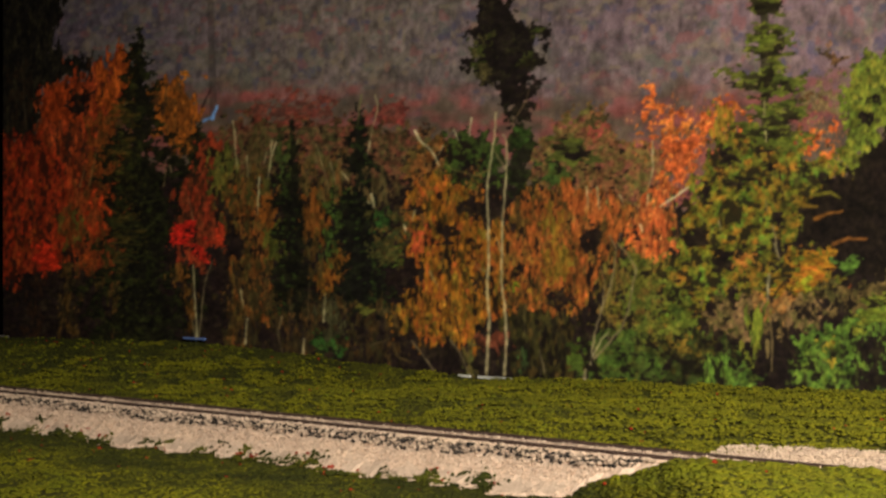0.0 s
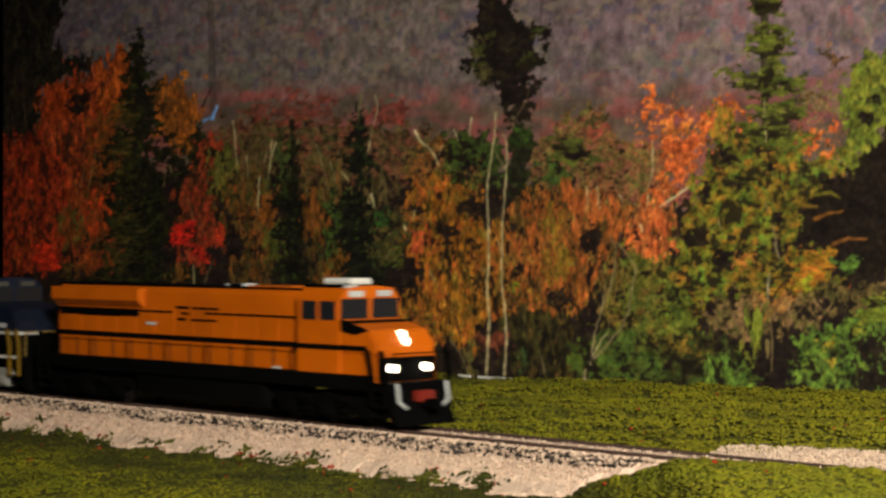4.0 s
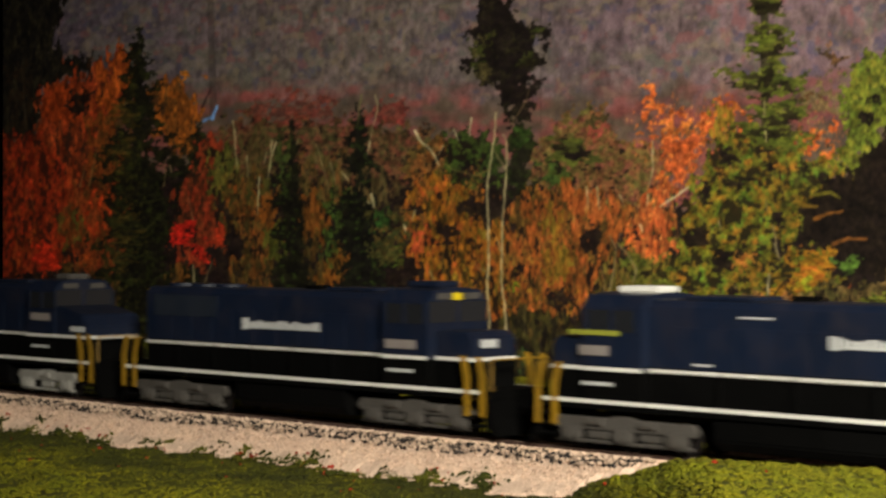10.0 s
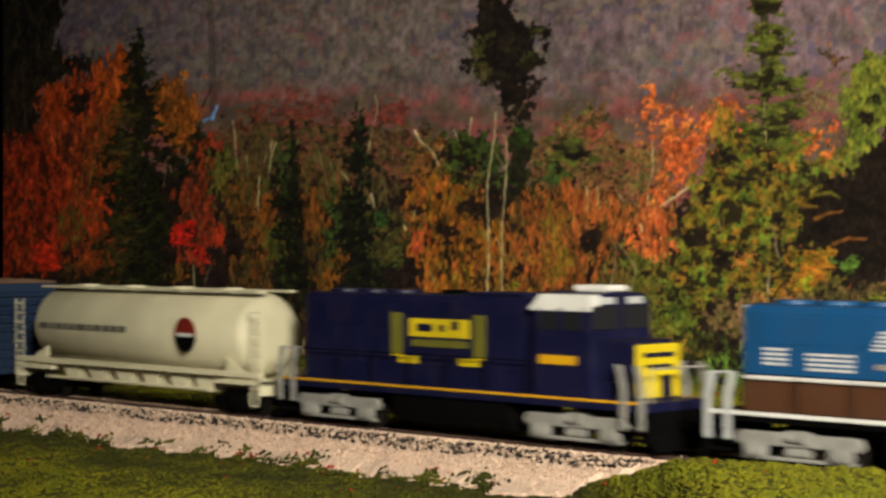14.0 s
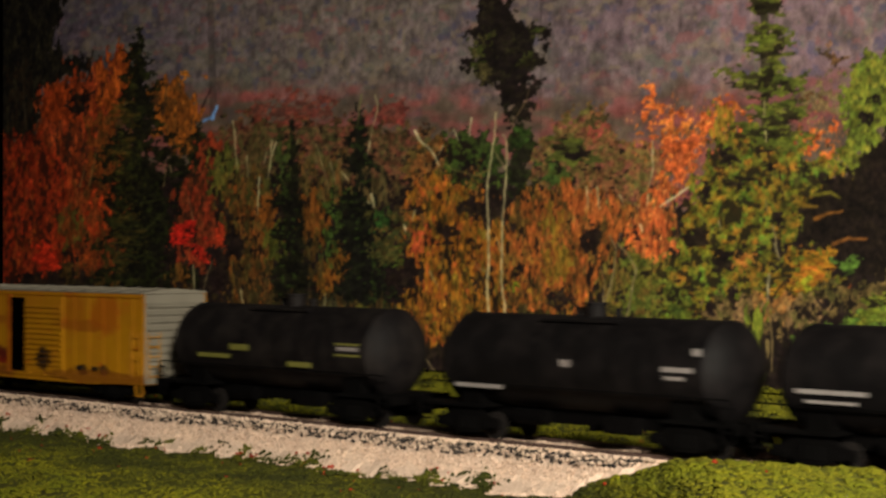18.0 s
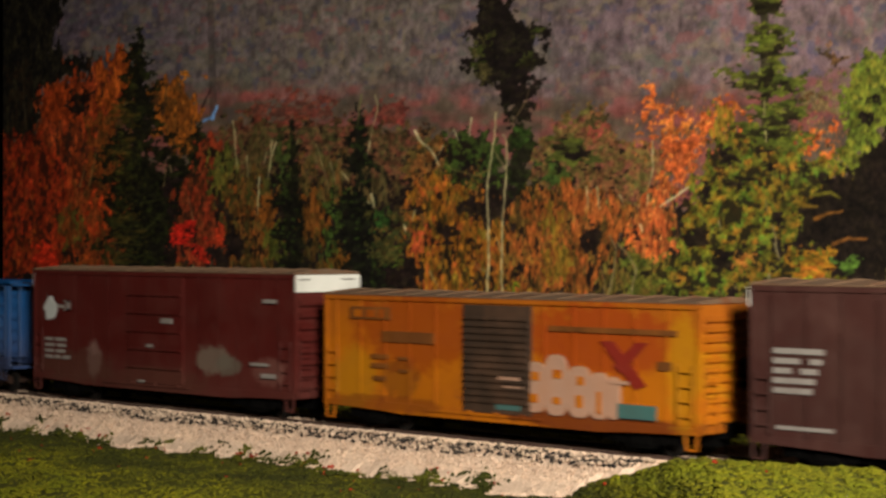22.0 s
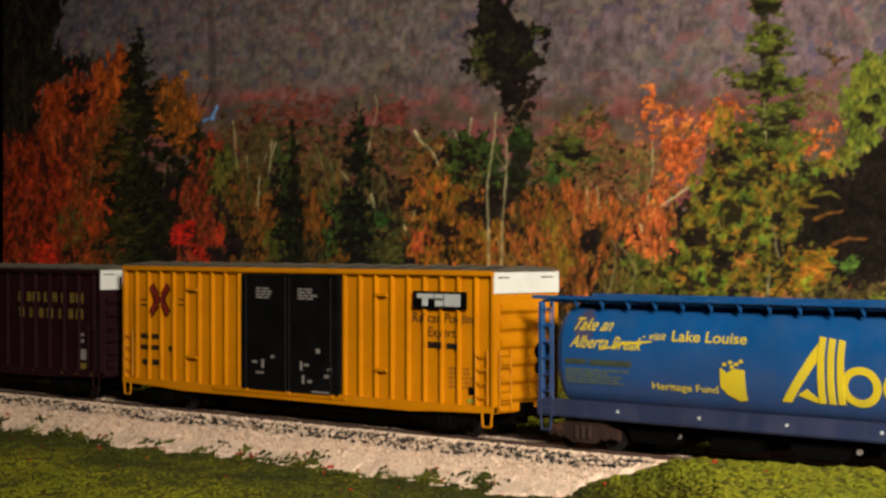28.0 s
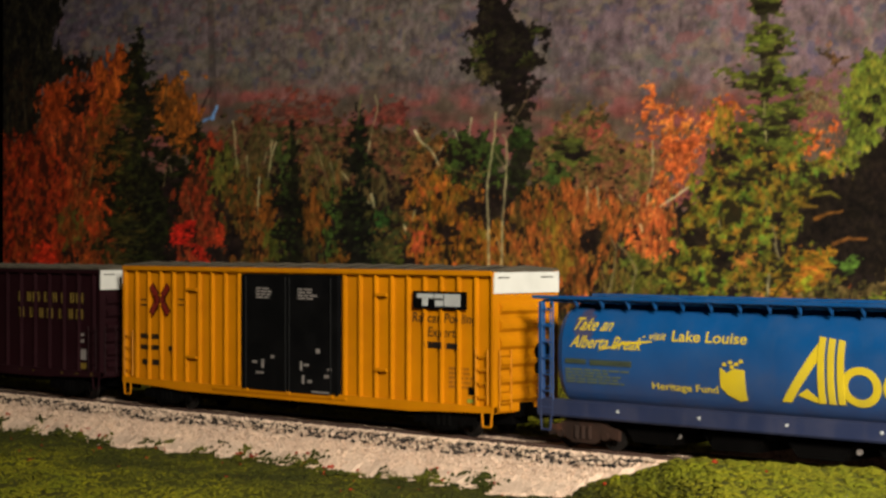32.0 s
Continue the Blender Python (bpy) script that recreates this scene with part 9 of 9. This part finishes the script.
bars("emblem", [(6.25, 6.95, 4.28, 4.42), (6.48, 6.72, 4.04, 4.3), (7.0, 7.4, 4.28, 4.42), (7.05, 7.4, 4.04, 4.22), (7.46, 8.15, 4.04, 4.42)], LETTER, c, SIDE - 0.02, "white block shapes on the plate")
lettering("slogan", "Railcar Pooling", DARK_LETTER, c, 5.85, WALL, 3.42, 0.4, 2.85, "dark brown slogan", 0.15)
lettering("slogan", "Experts", DARK_LETTER, c, 6.55, WALL, 2.98, 0.4, 1.4, "", 0.15)
bars("web_line", [(6.55, 7.3, 2.72, 2.92), (7.4, 8.0, 2.72, 2.9)], DARK_LETTER, c, WALL)
for name, w, y, material, words in (("emblem_outline", 0.31, SIDE, BLACK, "black outline of the crossed emblem"), ("crossed_emblem", 0.24, SIDE - 0.012, RED_LETTER, "red arms of the crossed emblem")):
    bm = bmesh.new()
    for sx in (-1, 1):
        arm = [(sx * 0.52, 0.5), (sx * 0.17, 0.12), (sx * 0.17, -0.12), (sx * 0.52, -0.5)]
        for (x0, z0), (x1, z1) in zip(arm, arm[1:]):
            n = Vector((z1 - z0, x0 - x1)).normalized() * w * 0.5
            add_prism(bm, [(-7.25 + x0 + n.x, 3.95 + z0 + n.y), (-7.25 + x1 + n.x, 3.95 + z1 + n.y), (-7.25 + x1 - n.x, 3.95 + z1 - n.y), (-7.25 + x0 - n.x, 3.95 + z0 - n.y)], "y", y - 0.008, y + 0.02)
    part(name, bm, material, c, words)
bars("car_number", [(-8.6, -8.2, 2.5, 2.68), (-8.0, -7.4, 2.5, 2.68), (-8.6, -8.2, 2.1, 2.28), (-8.0, -7.4, 2.1, 2.28), (-6.9, -6.5, 2.1, 2.28), (-8.5, -8.0, 1.55, 1.75), (-7.9, -7.4, 1.55, 1.75), (-8.6, -8.2, 3.7, 3.76), (-8.6, -8.2, 3.9, 3.95), (-6.3, -5.9, 3.75, 3.8), (-6.3, -5.9, 3.95, 4.0)], DARK_LETTER, c, WALL, "brown bars of lettering")
bars("small_print", text_rows(7.5, 8.8, 1.5, 2.2, 5, random.Random(12), 0.3), paint("faint_brown_lettering", (176, 106, 8), 0.55, 0.2), c, WALL)
bars("data_plate", [(8.35, 8.75, 1.35, 1.6)], BLACK, c, WALL)
bars("data_plate", [(8.3, 8.7, 1.1, 1.22)], PLACARD, c, WALL)
bars("door_print", text_rows(-1.7, -0.8, 4.1, 4.5, 4, random.Random(13), 0.35) + text_rows(0.5, 1.6, 4.1, 4.5, 4, random.Random(14), 0.35), LETTER_DIM, c, -HW - 0.04, "small pale printing on the doors")
bars("door_print", [(-1.9, -1.65, 1.9, 1.98), (-1.7, -1.3, 1.55, 1.62), (-1.4, -1.28, 1.75, 2.05), (-0.9, -0.75, 2.1, 2.2), (0.62, 0.72, 1.75, 2.05), (0.8, 1.05, 1.9, 1.98), (1.42, 1.6, 2.35, 2.5), (1.85, 2.15, 1.55, 1.66), (0.72, 0.82, 1.3, 1.6), (2.0, 2.2, 1.8, 1.87), (1.0, 1.2, 1.36, 1.44), (1.2, 2.1, 1.04, 1.1)], LETTER_DIM, c, -HW - 0.04)
for x in (-2.2, -0.1, 0.1, 2.2):
    bm = bmesh.new()
    add_rod(bm, (x, -HW - 0.09, 1.0), (x, -HW - 0.09, 4.85), 0.03, 6)
    part("lock_rod", bm, DOOR_BLACK, c)
for x in (-5.6, 4.3):
    for z in (1.9, 4.3):
        box_part("hinge_bracket", (x, x + 0.55, -HW - 0.07, -HW + 0.02, z, z + 0.1), BOX_YELLOW, c, bevel=0.01)
for ob in list(c.children):
    if ob.name.split(".")[0] in ("slogan", "web_line", "car_number"):
        on_ribs(ob, [s * (2.75 + 0.75 * i) for s in (-1, 1) for i in range(9)], c)
c = boxcar("dark maroon high-cube boxcar with yellow lettering", 19.06, 4.99, 0.86, MAROON, [-9.0 + 1.0 * i for i in range(19) if not 7 <= i <= 11], (-2.2, 2.0), MAROON, ROOF_GREY, end_ribs=6, door_lines=4, panel_drop=0.75, truck_in=2.4, proud=0.14)
coupled(c, -27.9)
old = paint("old_gold_lettering", (132, 108, 34), 0.55, 0.15)
for i in range(15):
    x, z = (3.75 + i * 0.6, 3.7) if i < 8 else (3.85 + (i - 8) * 0.68, 3.08)
    bars("letter_bar", [(x, x + 0.07, z, z + 0.38), (x + 0.17, x + 0.24, z, z + 0.38), (x + 0.07, x + 0.17, z + 0.155 * (i * 7 % 3), z + 0.07 + 0.155 * (i * 7 % 3))], old, c, WALL, "old gold lettering bar")
bars("reflector", [(3.3 + i * 0.72, 3.75 + i * 0.72, 0.98, 1.03) for i in range(6)] + [(8.6, 9.0, 1.0, 1.05), (7.9, 8.3, 1.0, 1.05)], old, c, WALL, "thin gold reflector dashes")
bars("data_plate", [(8.0, 8.4, 1.2, 1.42)], old, c, WALL)
bars("small_print", [(8.0, 8.4, 1.55, 1.95), (8.05, 8.25, 2.2, 2.32), (8.05, 8.25, 2.45, 2.55)], LETTER_DIM, c, WALL)

for ob in list(c.children):
    if ob.name.split(".")[0] in ("letter_bar", "reflector"):
        on_ribs(ob, [-9.0 + 1.0 * i for i in range(19)], c)


def motions():
    """The train runs in, slows and stops; every vehicle keeps its coupling."""
    way = [(0.0, -4.3815), (0.5, -4.3070), (1.0, -4.2324), (1.5, -4.1579), (2.0, -4.0833), (2.5, -4.0088), (3.0, -3.9343), (3.5, -3.8590), (4.0, -3.7817), (4.5, -3.7026), (5.0, -3.6214), (5.5, -3.5384), (6.0, -3.4534), (6.5, -3.3682), (7.0, -3.2819), (7.5, -3.1941), (8.0, -3.1055), (8.5, -3.0167), (9.0, -2.9282), (9.5, -2.8405), (10.0, -2.7530), (10.5, -2.6654), (11.0, -2.5762), (11.5, -2.4837), (12.0, -2.3887), (12.5, -2.2919), (13.0, -2.1936), (13.5, -2.0940), (14.0, -1.9938), (14.5, -1.8936), (15.0, -1.7913), (15.5, -1.6886), (16.0, -1.5867), (16.5, -1.4872), (17.0, -1.3914), (17.5, -1.3005), (18.0, -1.2109), (18.5, -1.1190), (19.0, -1.0265), (19.5, -0.9352), (20.0, -0.8453), (20.5, -0.7568), (21.0, -0.6719), (21.5, -0.5924), (22.0, -0.5191), (22.5, -0.4524), (23.0, -0.3908), (23.5, -0.3323), (24.0, -0.2779), (24.5, -0.2285), (25.0, -0.1809), (25.5, -0.1321), (26.0, -0.0895), (26.5, -0.0512), (27.0, -0.0208), (27.3, -0.0066), (27.5, -0.0006), (27.7, 0.0000), (28.0, 0.0000), (32.0, 0.0000)]
    for car, x in train:
        walk(car, [(t, pose(x * K + d, 0, 0)) for t, d in way])


motions()
